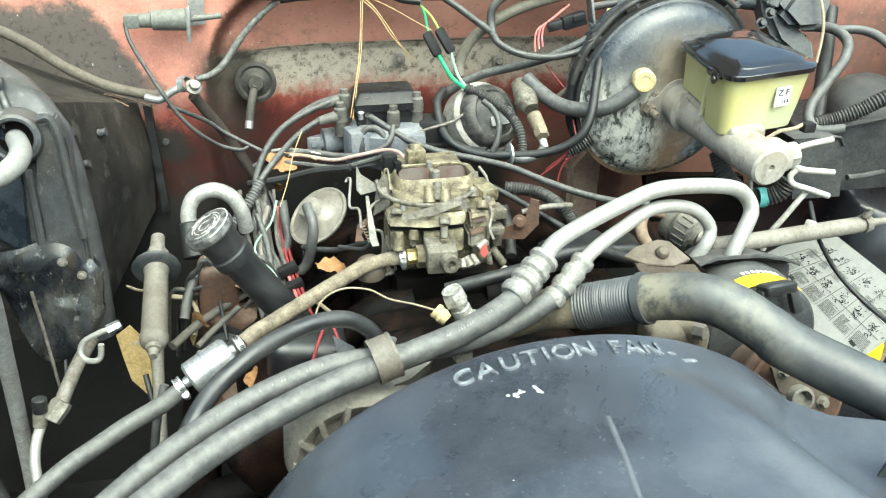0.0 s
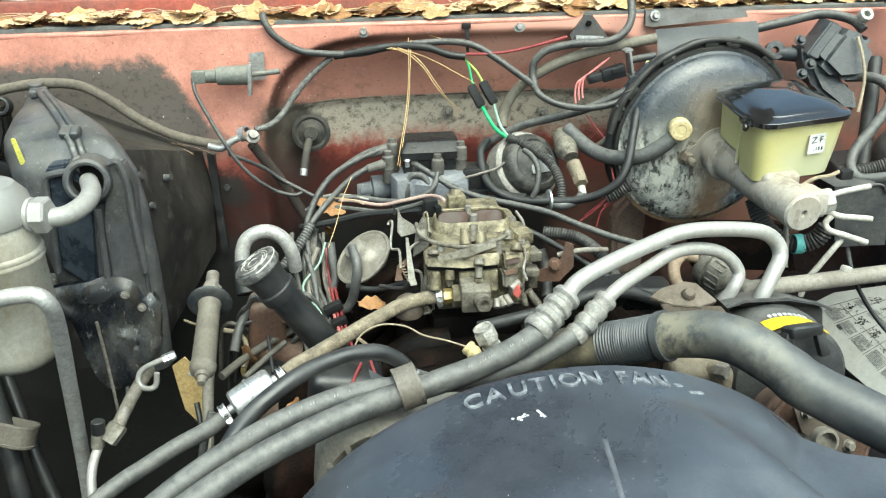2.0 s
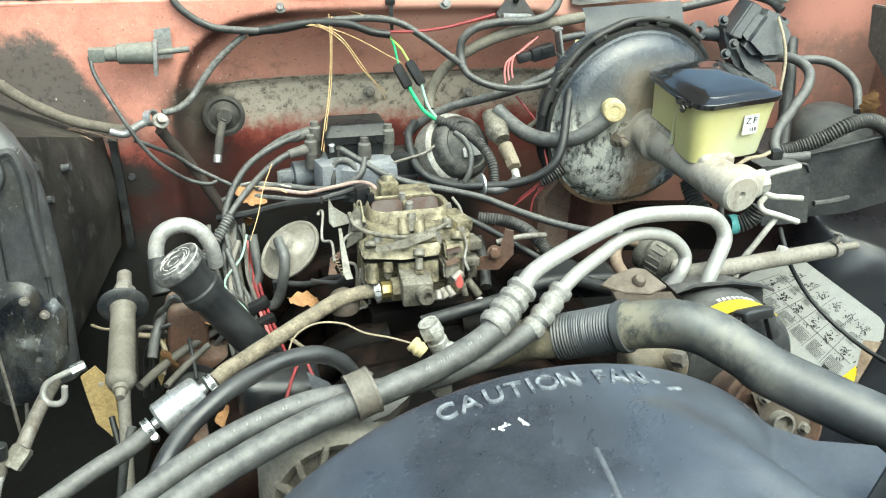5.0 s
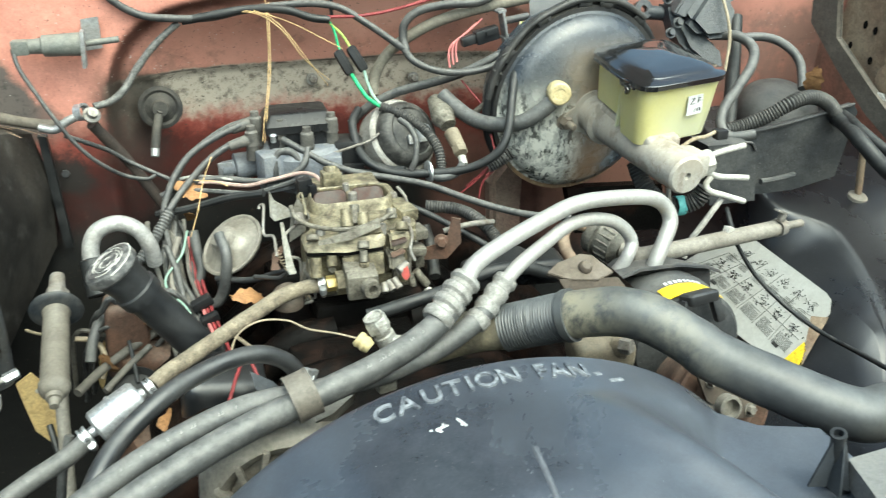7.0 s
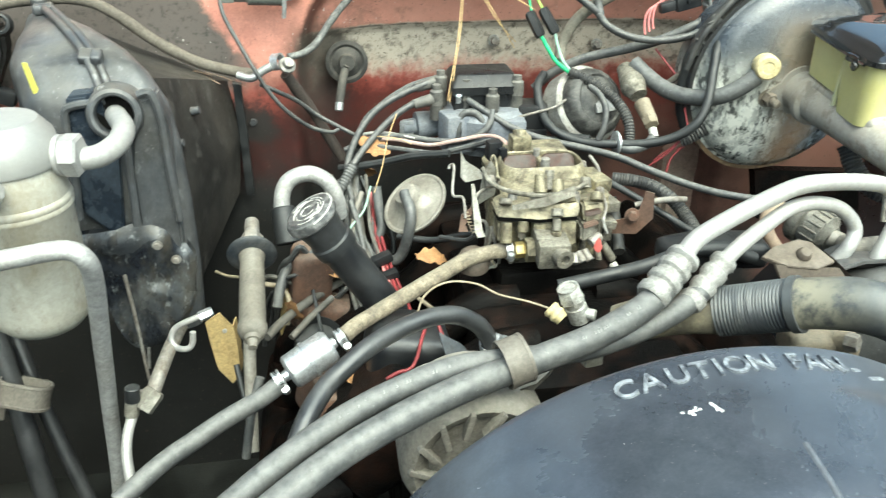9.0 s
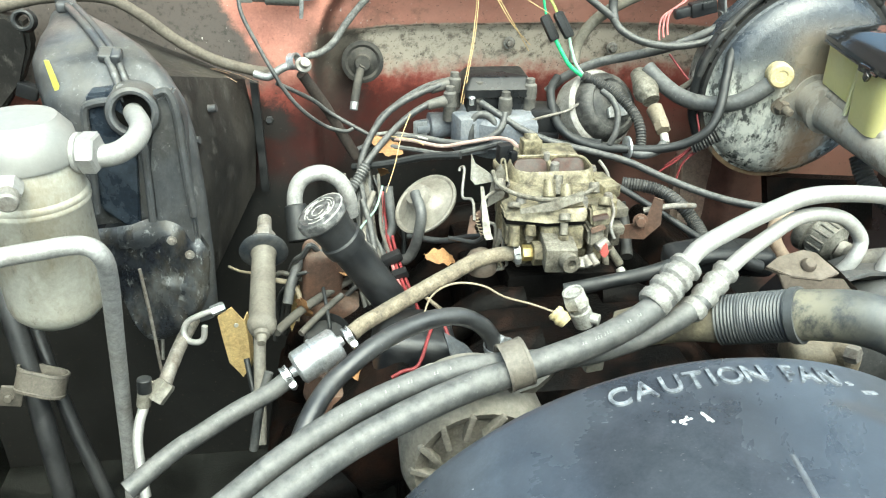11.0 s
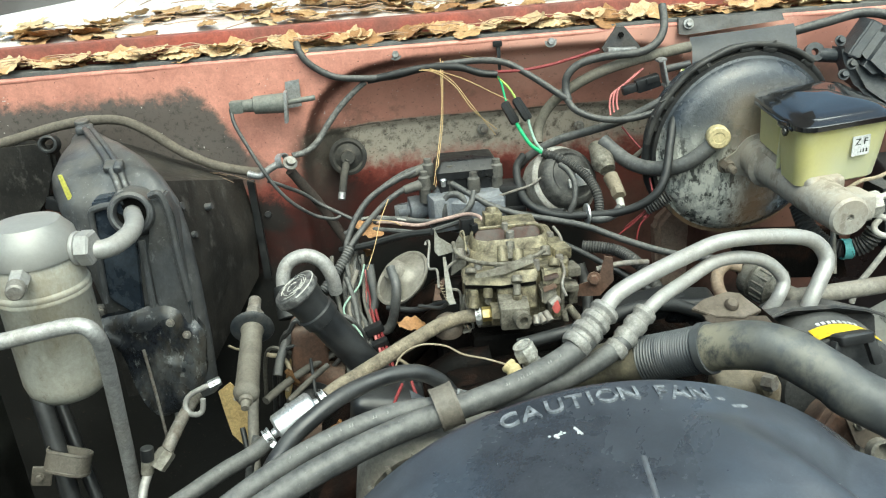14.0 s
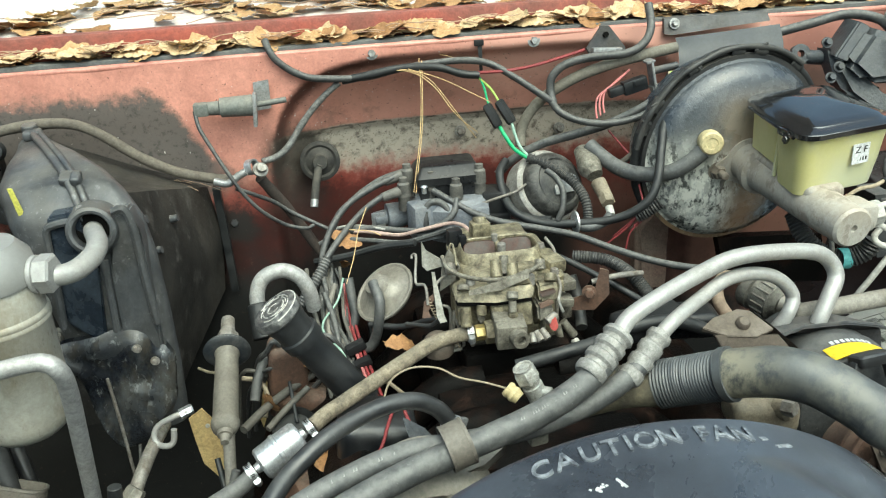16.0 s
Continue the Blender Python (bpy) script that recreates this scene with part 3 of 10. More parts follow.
def plate(bm, outline, o, u, v, thick, bev=0.0):
    """A flat plate: the outline in the plane of u and v at o, thick along their normal."""
    o, u, v = Vector(o), Vector(u), Vector(v)
    w = u.cross(v).normalized()
    a = [bm.verts.new(o + u * x + v * y) for x, y in outline]
    b = [bm.verts.new(o + u * x + v * y + w * thick) for x, y in outline]
    bm.faces.new(a[::-1])
    bm.faces.new(b)
    n = len(a)
    for k in range(n):
        bm.faces.new((a[k], a[(k + 1) % n], b[(k + 1) % n], b[k]))
    return bm


def B():
    return bmesh.new()


def hose(name, pts, r, material, label, category="hose", group="", n=12, **kw):
    return solid(name, tube(B(), pts, r, n, **kw), material, label, category, group)


def band(bm, p, d, r, width, n=24, thick=0.0012):
    """A flat clamp band round the axis d at p."""
    a = Vector(p) - Vector(d).normalized() * width / 2
    return lathe(bm, a, d, [(0, r), (0, r + thick), (width, r + thick), (width, r), (0, r)], n)


def worm_clamp(p, d, r, width, label, facing=(0.1, -0.8, 0.6)):
    """A worm-drive clamp: slotted band, housing and slotted screw on the side that faces the given way."""
    p, d = Vector(p), Vector(d).normalized()
    clamp = thing("hose_clamp", tuple(p), label, "hose clamp", "hose clamps")
    part("clamp_band", band(B(), p, d, r, width, 32), M_ZINC, clamp)
    out = (Vector(facing) - d * Vector(facing).dot(d)).normalized()
    side = d.cross(out)
    bm = B()
    for k in range(-7, 8):
        a = k * 0.20
        e = out * math.cos(a) + side * math.sin(a)
        t = side * math.cos(a) - out * math.sin(a)
        c = p + e * (r + 0.0013)
        slab_pts = [c + d * (width * 0.30) + t * 0.0002, c + d * (width * 0.26) + t * 0.0011, c - d * (width * 0.30) - t * 0.0002, c - d * (width * 0.26) - t * 0.0011]
        f = [bm.verts.new(q + e * 0.0002) for q in slab_pts]
        g = [bm.verts.new(q - e * 0.0006) for q in slab_pts]
        bm.faces.new(f)
        bm.faces.new(g[::-1])
        for j in range(4):
            bm.faces.new((f[j], g[j], g[(j + 1) % 4], f[(j + 1) % 4]))
    part("band_slots", bm, M_DARK, clamp, "row of slanted slots")
    top = p + (out * 0.35 + side * 0.94).normalized() * (r + 0.0035)
    along = d.cross((out * 0.35 + side * 0.94).normalized())
    part("screw_housing", lathe(B(), top - along * 0.006, along, [(0, 0), (0, 0.0042), (0.001, 0.0046), (0.009, 0.0046), (0.010, 0.0040), (0.010, 0)], 14), M_ZINC, clamp)
    part("screw", hexagon(B(), top + along * 0.004, along, 0.0036, 0.005), M_STEEL, clamp)
    return clamp


# ---- the structure of the engine bay ----
def recess(x, z):
    """0 at the middle of the pressed recess, 1 at its rim."""
    return (abs(x - 0.05) / 0.375) ** 5 + (max(0.0, z - 1.0) / 0.42) ** 5


def firewall_y(x, z):
    q = recess(x, z)
    s = max(0.0, min(1.0, (1.02 - q) / 0.20))
    d = 0.022 * s * s * (3 - 2 * s) + 0.085 * max(0.0, 1 - q) ** 1.6
    if z < 1.293 and q < 0.80:
        d += 0.007 * min(1.0, (1.293 - z) / 0.006)
    return 1.30 + d + 0.0022 * noise.noise((x * 7, z * 7, 0.3)) + 0.0008 * noise.noise((x * 24, z * 24, 3.3))


def firewall_material():
    m = surf("grimy_shaded_red_firewall_paint", (0.58, 0.27, 0.21), (0.42, 0.175, 0.135), 0.6, 9, 0.38, 0.75, spec=0.35, bump=0.12, dust=0.25, dust_col=(0.45, 0.28, 0.23), speck=0.12, speck_col=(0.5, 0.35, 0.3), g=0.35)
    nt = m.node_tree
    L = nt.links.new
    b = nt.nodes["Principled BSDF"]
    col = b.inputs["Base Color"].links[0].from_socket
    co = nt.nodes.new("ShaderNodeTexCoord").outputs["Object"]
    sep = nt.nodes.new("ShaderNodeSeparateXYZ")
    L(co, sep.inputs[0])

    def math_node(op, a, c):
        n = nt.nodes.new("ShaderNodeMath")
        n.operation = op
        for k, s in enumerate((a, c)):
            if isinstance(s, (int, float)):
                n.inputs[k].default_value = s
            else:
                L(s, n.inputs[k])
        return n.outputs[0]

    def ramp(s, a, c, lo=0.0, hi=1.0):
        n = nt.nodes.new("ShaderNodeMapRange")
        n.interpolation_type = "SMOOTHSTEP"
        for k, v in enumerate((a, c, lo, hi)):
            n.inputs[k + 1].default_value = v
        L(s, n.inputs[0])
        return n.outputs[0]

    def noise_at(scale, detail=6.0):
        n = nt.nodes.new("ShaderNodeTexNoise")
        n.inputs["Scale"].default_value, n.inputs["Detail"].default_value, n.inputs["Roughness"].default_value = scale, detail, 0.7
        L(co, n.inputs["Vector"])
        return n.outputs[0]

    def over(under, factor, rgb, amount):
        n = nt.nodes.new("ShaderNodeMix")
        n.data_type = "RGBA"
        n.inputs[7].default_value = (*rgb, 1)
        L(math_node("MULTIPLY", factor, amount), n.inputs[0])
        L(under, n.inputs[6])
        return n.outputs[2]

    def both(*fs):
        out = fs[0]
        for f in fs[1:]:
            out = math_node("MULTIPLY", out, f)
        return out

    x, z = sep.outputs[0], sep.outputs[2]
    fray = math_node("MULTIPLY", math_node("SUBTRACT", noise_at(42, 9.0), 0.5), 0.085)
    wander = math_node("MULTIPLY", math_node("SUBTRACT", noise_at(7, 3.0), 0.5), 0.05)
    zz, xx = math_node("ADD", z, fray), math_node("ADD", x, fray)
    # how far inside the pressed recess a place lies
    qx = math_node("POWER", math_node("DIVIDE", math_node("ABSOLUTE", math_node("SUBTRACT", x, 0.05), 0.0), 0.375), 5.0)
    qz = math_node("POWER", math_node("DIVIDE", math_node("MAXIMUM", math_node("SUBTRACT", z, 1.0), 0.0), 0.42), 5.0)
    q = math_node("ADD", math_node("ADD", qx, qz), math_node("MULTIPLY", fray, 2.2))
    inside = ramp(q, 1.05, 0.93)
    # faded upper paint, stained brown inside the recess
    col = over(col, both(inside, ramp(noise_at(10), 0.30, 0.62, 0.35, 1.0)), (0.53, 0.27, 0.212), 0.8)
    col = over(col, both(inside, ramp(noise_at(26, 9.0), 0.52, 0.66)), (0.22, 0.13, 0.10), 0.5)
    # dark band inside the recess rim: its shadow as paint colour, strongest at left
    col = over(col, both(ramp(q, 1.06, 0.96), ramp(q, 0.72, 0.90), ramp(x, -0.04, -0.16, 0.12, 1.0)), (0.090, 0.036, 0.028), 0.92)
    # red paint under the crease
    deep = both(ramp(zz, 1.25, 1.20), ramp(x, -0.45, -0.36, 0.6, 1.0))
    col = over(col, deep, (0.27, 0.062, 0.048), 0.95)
    # darkening downward to near black: bay shade put into colour, mottled with grime
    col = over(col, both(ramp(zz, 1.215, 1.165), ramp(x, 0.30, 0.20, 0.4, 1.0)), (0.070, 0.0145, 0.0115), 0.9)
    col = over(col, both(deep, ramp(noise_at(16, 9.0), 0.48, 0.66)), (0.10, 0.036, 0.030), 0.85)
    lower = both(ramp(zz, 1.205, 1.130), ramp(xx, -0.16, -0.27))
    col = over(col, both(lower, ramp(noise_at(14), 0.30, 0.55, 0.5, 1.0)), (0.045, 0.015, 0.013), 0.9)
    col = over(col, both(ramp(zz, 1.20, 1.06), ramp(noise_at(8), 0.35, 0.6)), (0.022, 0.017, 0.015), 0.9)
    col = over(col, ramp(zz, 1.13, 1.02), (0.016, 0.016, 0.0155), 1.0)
    # grey road dust lying on the step, sharp above and fading below
    low = math_node("ADD", math_node("ADD", z, wander), fray)
    band = both(ramp(math_node("ADD", z, math_node("MULTIPLY", fray, 0.12)), 1.2995, 1.2950), ramp(low, 1.195, 1.245), ramp(xx, -0.33, -0.27), ramp(xx, 0.46, 0.38))
    col = over(col, band, (0.47, 0.425, 0.352), 0.95)
    col = over(col, both(band, ramp(noise_at(60, 9.0), 0.48, 0.64)), (0.11, 0.095, 0.078), 0.75)
    col = over(col, both(band, ramp(noise_at(150, 3.0), 0.60, 0.68)), (0.030, 0.026, 0.022), 0.7)
    col = over(col, both(ramp(z, 1.2925, 1.2945), ramp(z, 1.2985, 1.2955), ramp(noise_at(20), 0.40, 0.55), ramp(x, -0.27, -0.22)), (0.05, 0.040, 0.034), 0.8)
    # black sprayed undercoat round the heater case, and a dark patch beside the recess
    edge = ramp(x, -0.50, -0.37, 1.395, 1.255)
    black = both(ramp(math_node("SUBTRACT", edge, zz), -0.012, 0.022), ramp(x, -0.33, -0.43), ramp(zz, 1.20, 1.24))
    side = both(ramp(xx, -0.36, -0.31), ramp(xx, -0.215, -0.265), ramp(zz, 1.335, 1.28), ramp(zz, 1.12, 1.20))
    # dark stain round the bolt, with the case edge's shadow coloured in
    bolt = both(ramp(zz, 1.115, 1.140), ramp(zz, 1.205, 1.175), ramp(xx, -0.345, -0.375))
    col = over(col, bolt, (0.026, 0.024, 0.022), 0.94)
    col = over(col, side, (0.040, 0.036, 0.031), 0.88)
    col = over(col, black, (0.088, 0.086, 0.080), 0.95)
    col = over(col, both(black, ramp(noise_at(90, 6.0), 0.50, 0.66)), (0.036, 0.035, 0.033), 0.7)
    col = over(col, both(ramp(x, -0.06, 0.10), ramp(zz, 1.32, 1.37)), (0.64, 0.35, 0.28), 0.85)
    col = over(col, ramp(xx, 0.52, 0.60), (0.30, 0.125, 0.100), 0.75)
    col = over(col, both(ramp(xx, 0.50, 0.60), ramp(zz, 1.39, 1.33), ramp(noise_at(12), 0.34, 0.58, 0.3, 1.0)), (0.105, 0.078, 0.066), 0.75)
    col = over(col, both(ramp(x, 0.20, 0.28), ramp(zz, 1.18, 1.10), ramp(zz, 0.88, 0.98), ramp(noise_at(9), 0.35, 0.6, 0.5, 1.0)), (0.21, 0.105, 0.080), 0.85)
    # chips and spatter
    col = over(col, ramp(noise_at(170, 2.0), 0.675, 0.70), (0.060, 0.045, 0.038), 0.75)
    col = over(col, both(ramp(noise_at(60, 9.0), 0.60, 0.70), ramp(z, 1.44, 1.30, 0.25, 1.0)), (0.10, 0.065, 0.050), 0.55)
    col = over(col, both(ramp(noise_at(210, 1.0), 0.75, 0.765), ramp(z, 1.22, 1.28)), (0.62, 0.58, 0.54), 0.8)
    L(col, b.inputs["Base Color"])
    return m


def structure(name, bm, material, label, category, sharp=38):
    me = finish(name, bm, material, sharp)
    ob = new(name, me)
    PLACE[ob] = Vector()
    return tagged(ob, label, category, kind="structure")


bm = B()
NX, NZ = 300, 170
grid = []
for i in range(NX + 1):
    x = -1.05 + 2.1 * i / NX
    grid.append([bm.verts.new((x, firewall_y(x, z), z)) for z in (0.45 + (1.436 - 0.45) * k / NZ for k in range(NZ + 1))])
for i in range(NX):
    for k in range(NZ):
        bm.faces.new((grid[i][k], grid[i + 1][k], grid[i + 1][k + 1], grid[i][k + 1]))
back = [[bm.verts.new((x, 1.46, z)) for z in (0.45, 1.436)] for x in (-1.05, 1.05)]
bm.faces.new((back[0][0], back[0][1], back[1][1], back[1][0]))
structure("firewall", bm, firewall_material(), "salmon red firewall with black undercoat, grey grime and painted-in shade", "firewall", sharp=60)

# cowl: rolled lip, seal channel, raised red ledge and the panel below the windscreen
lip = tube(B(), [(-1.05, 1.3045, 1.432), (-0.3, 1.3045, 1.435), (0.4, 1.3045, 1.435), (1.05, 1.3045, 1.432)], 0.0052, 10)
structure("trim_cowl_lip", lip, M_LIP, "rolled red paint edge along the top of the firewall", "cowl lip")
structure("trim_cowl_seal", box(B(), (0, 1.3265, 1.436), (2.1, 0.040, 0.020), bev=0.005), M_SEAL, "dusty black rubber weatherstrip under dry leaves", "seal")
structure("cowl_ledge", box(B(), (0, 1.362, 1.455), (2.1, 0.03, 0.055), bev=0.006), M_PAINT, "raised red cowl ledge", "cowl panel")
# white is sky glare on cowl and glass, put into the panel's colour
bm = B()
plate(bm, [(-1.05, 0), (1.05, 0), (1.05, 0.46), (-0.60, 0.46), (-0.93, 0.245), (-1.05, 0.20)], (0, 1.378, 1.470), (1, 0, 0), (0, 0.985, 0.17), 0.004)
structure("cowl_panel", bm, M_COWL, "cowl panel coloured white for sky glare, covered with dry leaves", "cowl panel")
bm = B()
plate(bm, [(-1.05, 0), (1.05, 0), (1.05, 0.8), (-1.05, 0.8)], (0, 1.845, 1.46), (1, 0, 0), (0, 0.72, 0.69), 0.006)
structure("windscreen", bm, M_GLASS, "windscreen reflecting the pale sky", "windscreen")

# right inner fender: plastic wheelhouse rising from the bay floor
bm = B()
ARCH = [(0.0, 0.60), (0.50, 0.62), (0.60, 0.655), (0.67, 0.695), (0.72, 0.725), (0.78, 0.750), (0.84, 0.778), (0.90, 0.795), (0.945, 0.801), (0.975, 0.792), (0.992, 0.765), (1.005, 0.742), (1.04, 0.733), (1.30, 0.733)]
WALL = [(0.44, 0.62), (0.53, 0.78), (0.60, 0.862), (0.66, 0.931), (0.717, 0.997)]


def between(table, v):
    for (a, p), (b, q) in zip(table, table[1:]):
        if v <= b:
            return p + (q - p) * (v - a) / (b - a)
    return table[-1][1]


rows = []
for i in range(131):
    y = 1.30 * i / 130
    edge = sum(between(ARCH, y + d) for d in (-0.02, -0.01, 0.0, 0.01, 0.02)) / 5
    foot = min(0.717, edge - 0.022)
    fall = 0.40 * max(0.0, 0.80 - y) ** 1.25

    def shelf(x):
        # the flat top, which drops again towards the front of the arch
        d = (0.876 - 0.745 * (0.95 - x)) - y
        drop = 0.55 * (d + math.sqrt(d * d + 0.0005)) / 2
        return 1.058 + 0.05 * (x - 0.80) + 0.33 * (y - 0.95) - drop + 0.050 * math.exp(-((y - 0.93) / 0.15) ** 2 - ((x - 1.02) / 0.11) ** 2)

    line = []
    for k in range(9):
        x = 0.44 + (foot - 0.44) * k / 8
        z = between(WALL, x)
        line.append((x, z - fall * min(1.0, max(0.0, (z - 0.62) * 2.4))))
    x1, z1 = line[-1]
    top = shelf(edge)
    for k in range(1, 9):
        f = k / 9
        line.append((x1 + (edge - x1) * f, z1 + (top - z1) * f ** 1.15))
    line += [(edge, top - 0.003), (edge + 0.005, shelf(edge + 0.005) - 0.0005)]
    line += [(edge + 0.012 + (1.10 - edge - 0.012) * k / 18, shelf(edge + 0.012 + (1.10 - edge - 0.012) * k / 18)) for k in range(19)]
    rows.append([bm.verts.new((x, y, z)) for x, z in line])
for a, b in zip(rows, rows[1:]):
    for k in range(len(a) - 1):
        bm.faces.new((a[k], a[k + 1], b[k + 1], b[k]))
structure("inner_fender_right", bm, M_WHEELHOUSE, "glossy black plastic wheelhouse liner with light dust", "inner fender", sharp=70)
bm = B()
plate(bm, [(0.0, 1.1), (1.35, 1.1), (1.35, 1.47), (0.92, 1.45), (0.74, 1.28), (0.0, 1.24)], (1.02, 0, 0), (0, 1, 0), (0, 0, 1), 0.02)
FENDER = structure("fender_right", bm, M_BROWNRED, "red inner side of the front fender", "fender")
bm = B()
plate(bm, [(0.0, 0.3), (1.35, 0.3), (1.35, 1.44), (0.0, 1.36)], (-0.97, 0, 0), (0, 1, 0), (0, 0, 1), 0.02)
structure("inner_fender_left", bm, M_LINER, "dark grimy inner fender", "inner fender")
bm = B()
box(bm, (0.0, -0.02, 0.75), (2.0, 0.03, 0.9), bev=0.004)
structure("radiator_support", bm, M_GREYPAINT, "dusty grey radiator support panel", "radiator support")
bm = B()
plate(bm, [(-60, -60), (60, -60), (60, 60), (-60, 60)], (0, 0, -0.02), (1, 0, 0), (0, 1, 0), 0.02)
structure("ground", bm, M_GROUND, "grey gravelly ground below the truck", "ground")
# plain dark sheet added below the engine, where gaps hold only shade
bm = B()
plate(bm, [(-1.0, 0.0), (1.0, 0.0), (1.0, 1.35), (-1.0, 1.35)], (0, 0, 0.44), (1, 0, 0), (0, 1, 0), 0.02)
structure("floor", bm, M_LINER, "near-black sheet closing the bay below the engine", "bay floor")

bm = B()
plate(bm, [(-0.78, 0.0), (0.78, 0.0), (0.74, 0.74), (0.6, 0.78), (-0.6, 0.78), (-0.74, 0.74)], (0, 1.62, 1.78), (1, 0, 0), (0, -0.42, 0.907), 0.03)
structure("hood", bm, M_HOOD, "raised hood seen only by its shade", "hood")

# ---- engine masses ----
eng = thing("engine", (0.0, 0.95, 0.5), "greasy brown cast iron engine with a flat intake manifold", "engine")
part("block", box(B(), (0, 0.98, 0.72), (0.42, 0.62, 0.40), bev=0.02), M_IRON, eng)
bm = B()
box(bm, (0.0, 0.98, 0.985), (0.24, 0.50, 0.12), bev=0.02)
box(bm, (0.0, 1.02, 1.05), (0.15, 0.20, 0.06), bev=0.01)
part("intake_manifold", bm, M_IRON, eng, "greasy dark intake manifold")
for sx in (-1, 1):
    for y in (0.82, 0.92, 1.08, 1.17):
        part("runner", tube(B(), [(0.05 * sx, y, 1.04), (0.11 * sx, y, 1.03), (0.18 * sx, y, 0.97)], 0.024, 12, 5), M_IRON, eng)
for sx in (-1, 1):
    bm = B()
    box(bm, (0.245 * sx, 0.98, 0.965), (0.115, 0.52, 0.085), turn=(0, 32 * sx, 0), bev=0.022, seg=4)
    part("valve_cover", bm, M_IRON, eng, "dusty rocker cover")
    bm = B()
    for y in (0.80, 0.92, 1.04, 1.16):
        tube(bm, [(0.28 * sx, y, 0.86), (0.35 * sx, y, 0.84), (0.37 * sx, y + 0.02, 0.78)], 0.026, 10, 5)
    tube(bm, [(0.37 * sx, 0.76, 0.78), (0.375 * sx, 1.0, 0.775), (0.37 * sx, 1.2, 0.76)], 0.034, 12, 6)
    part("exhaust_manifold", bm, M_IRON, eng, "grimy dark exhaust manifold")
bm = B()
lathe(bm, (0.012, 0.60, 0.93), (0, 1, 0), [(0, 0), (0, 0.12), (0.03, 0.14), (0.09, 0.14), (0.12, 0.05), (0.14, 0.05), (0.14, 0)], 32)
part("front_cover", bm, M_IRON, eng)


# ---- fan shroud ----
SC, SR = (0.006, 0.920), 0.322


def shroud_point(a, s):
    """a: degrees from the top; s: 0 at the round rear rim, 1 at the radiator."""
    t = radians(a)
    rear = Vector((SC[0] + SR * math.sin(t), 0.520, SC[1] + SR * math.cos(t)))
    n = 4.5
    k = (abs(math.sin(t)) ** n + abs(math.cos(t)) ** n) ** (-1 / n)
    front = Vector((SC[0] + 0.41 * k * math.sin(t), 0.05, SC[1] - 0.01 + 0.345 * k * math.cos(t)))
    if s < 0.22:
        e = 0.0
    else:
        e = (s - 0.22) / 0.78
        e = e * e * (3 - 2 * e)
    p = rear.lerp(front, e)
    p.y = rear.y + (front.y - rear.y) * s
    # the raised crown ends in a crease and falls to the flank
    if s > 0.10:
        crease = 0.070 + 0.26 * (s - 0.10)
        drop = max(0.0, abs(p.x - SC[0]) - crease)
        p.z -= min(1.0, (s - 0.10) / 0.12) * 0.62 * (math.sqrt(drop * drop + 0.0010) - 0.0316) * (1.0 if p.x > 0 else 0.35)
        p.z += 0.010 * min(1.0, (s - 0.10) / 0.2)
        if p.x > 0:
            p.z += 0.010 * min(1.0, (s - 0.10) / 0.15) * math.exp(-((p.x - SC[0] - crease) / 0.028) ** 2)
    p.z -= 0.11 * s * s
    return p


def shroud_at(x, y):
    """The place on the crown above x, y."""
    s = (0.520 - y) / 0.47
    lo, hi = -60.0, 60.0
    for _ in range(40):
        mid = (lo + hi) / 2
        if shroud_point(mid, s).x < x:
            lo = mid
        else:
            hi = mid
    return shroud_point(lo, s)


shroud = thing("fan_shroud", (0.012, 0.3, 0.65), "glossy black plastic fan shroud with raised white warning letters", "fan shroud")
bm = B()
ring = []
for i in range(97):
    row = [shroud_point(-130 + 260 * k / 240, i / 96) for k in range(241)]
    y = row[0].y
    g = 1.166 - 0.05 * max(0.0, 0.30 - y)
    reach = min(0.290, 0.228 + (0.475 - y) * 0.93 + 1.7 * max(0.0, 0.461 - y))

    def along(c):
        c = min(c, 239.999)
        return row[int(c)].lerp(row[int(c) + 1], c - int(c))

    # where the flank meets the level of the flange, to a fraction of a step
    k0 = next((k for k in range(130, 241) if row[k].z < g), 240)
    cross = k0 - 1 + (row[k0 - 1].z - g) / max(1e-6, row[k0 - 1].z - row[k0].z)
    x0 = along(cross).x
    wide = max(0.0, reach - x0)
    mixed = min(1.0, wide / 0.03)
    line = row[:120] + [along(120 + (cross - 120) * k / 80) for k in range(81)]
    line += [Vector((x0 + wide * k / 14, y, along(cross).z)) for k in range(1, 15)]
    line += [along(cross + (240 - cross) * k / 26).lerp(Vector((x0 + wide, y, g - 0.004 * k)), mixed) for k in range(1, 27)]
    ring.append(line)
for _ in range(14):
    soft = [list(line) for line in ring]
    for i in range(4, 96):
        for k in range(184, 212):
            soft[i][k] = (ring[i][k] * 2 + ring[i][k - 1] + ring[i][k + 1] + ring[i - 1][k] + ring[i + 1][k]) / 6
            soft[i][k].y = ring[i][k].y
    ring = soft
ring = [[bm.verts.new(p) for p in line] for line in ring]
inner = [bm.verts.new((SC[0] + (SR - 0.012) * math.sin(radians(-130 + 260 * k / 240)), 0.515, SC[1] + (SR - 0.012) * math.cos(radians(-130 + 260 * k / 240)))) for k in range(241)]
deep = [bm.verts.new((v.co.x, 0.497, v.co.z - 0.004)) for v in inner]
lipv = [bm.verts.new(shroud_point(-130 + 260 * k / 240, 0) + Vector((-0.003 * math.sin(radians(-130 + 260 * k / 240)), 0.004, -0.003 * math.cos(radians(-130 + 260 * k / 240))))) for k in range(241)]
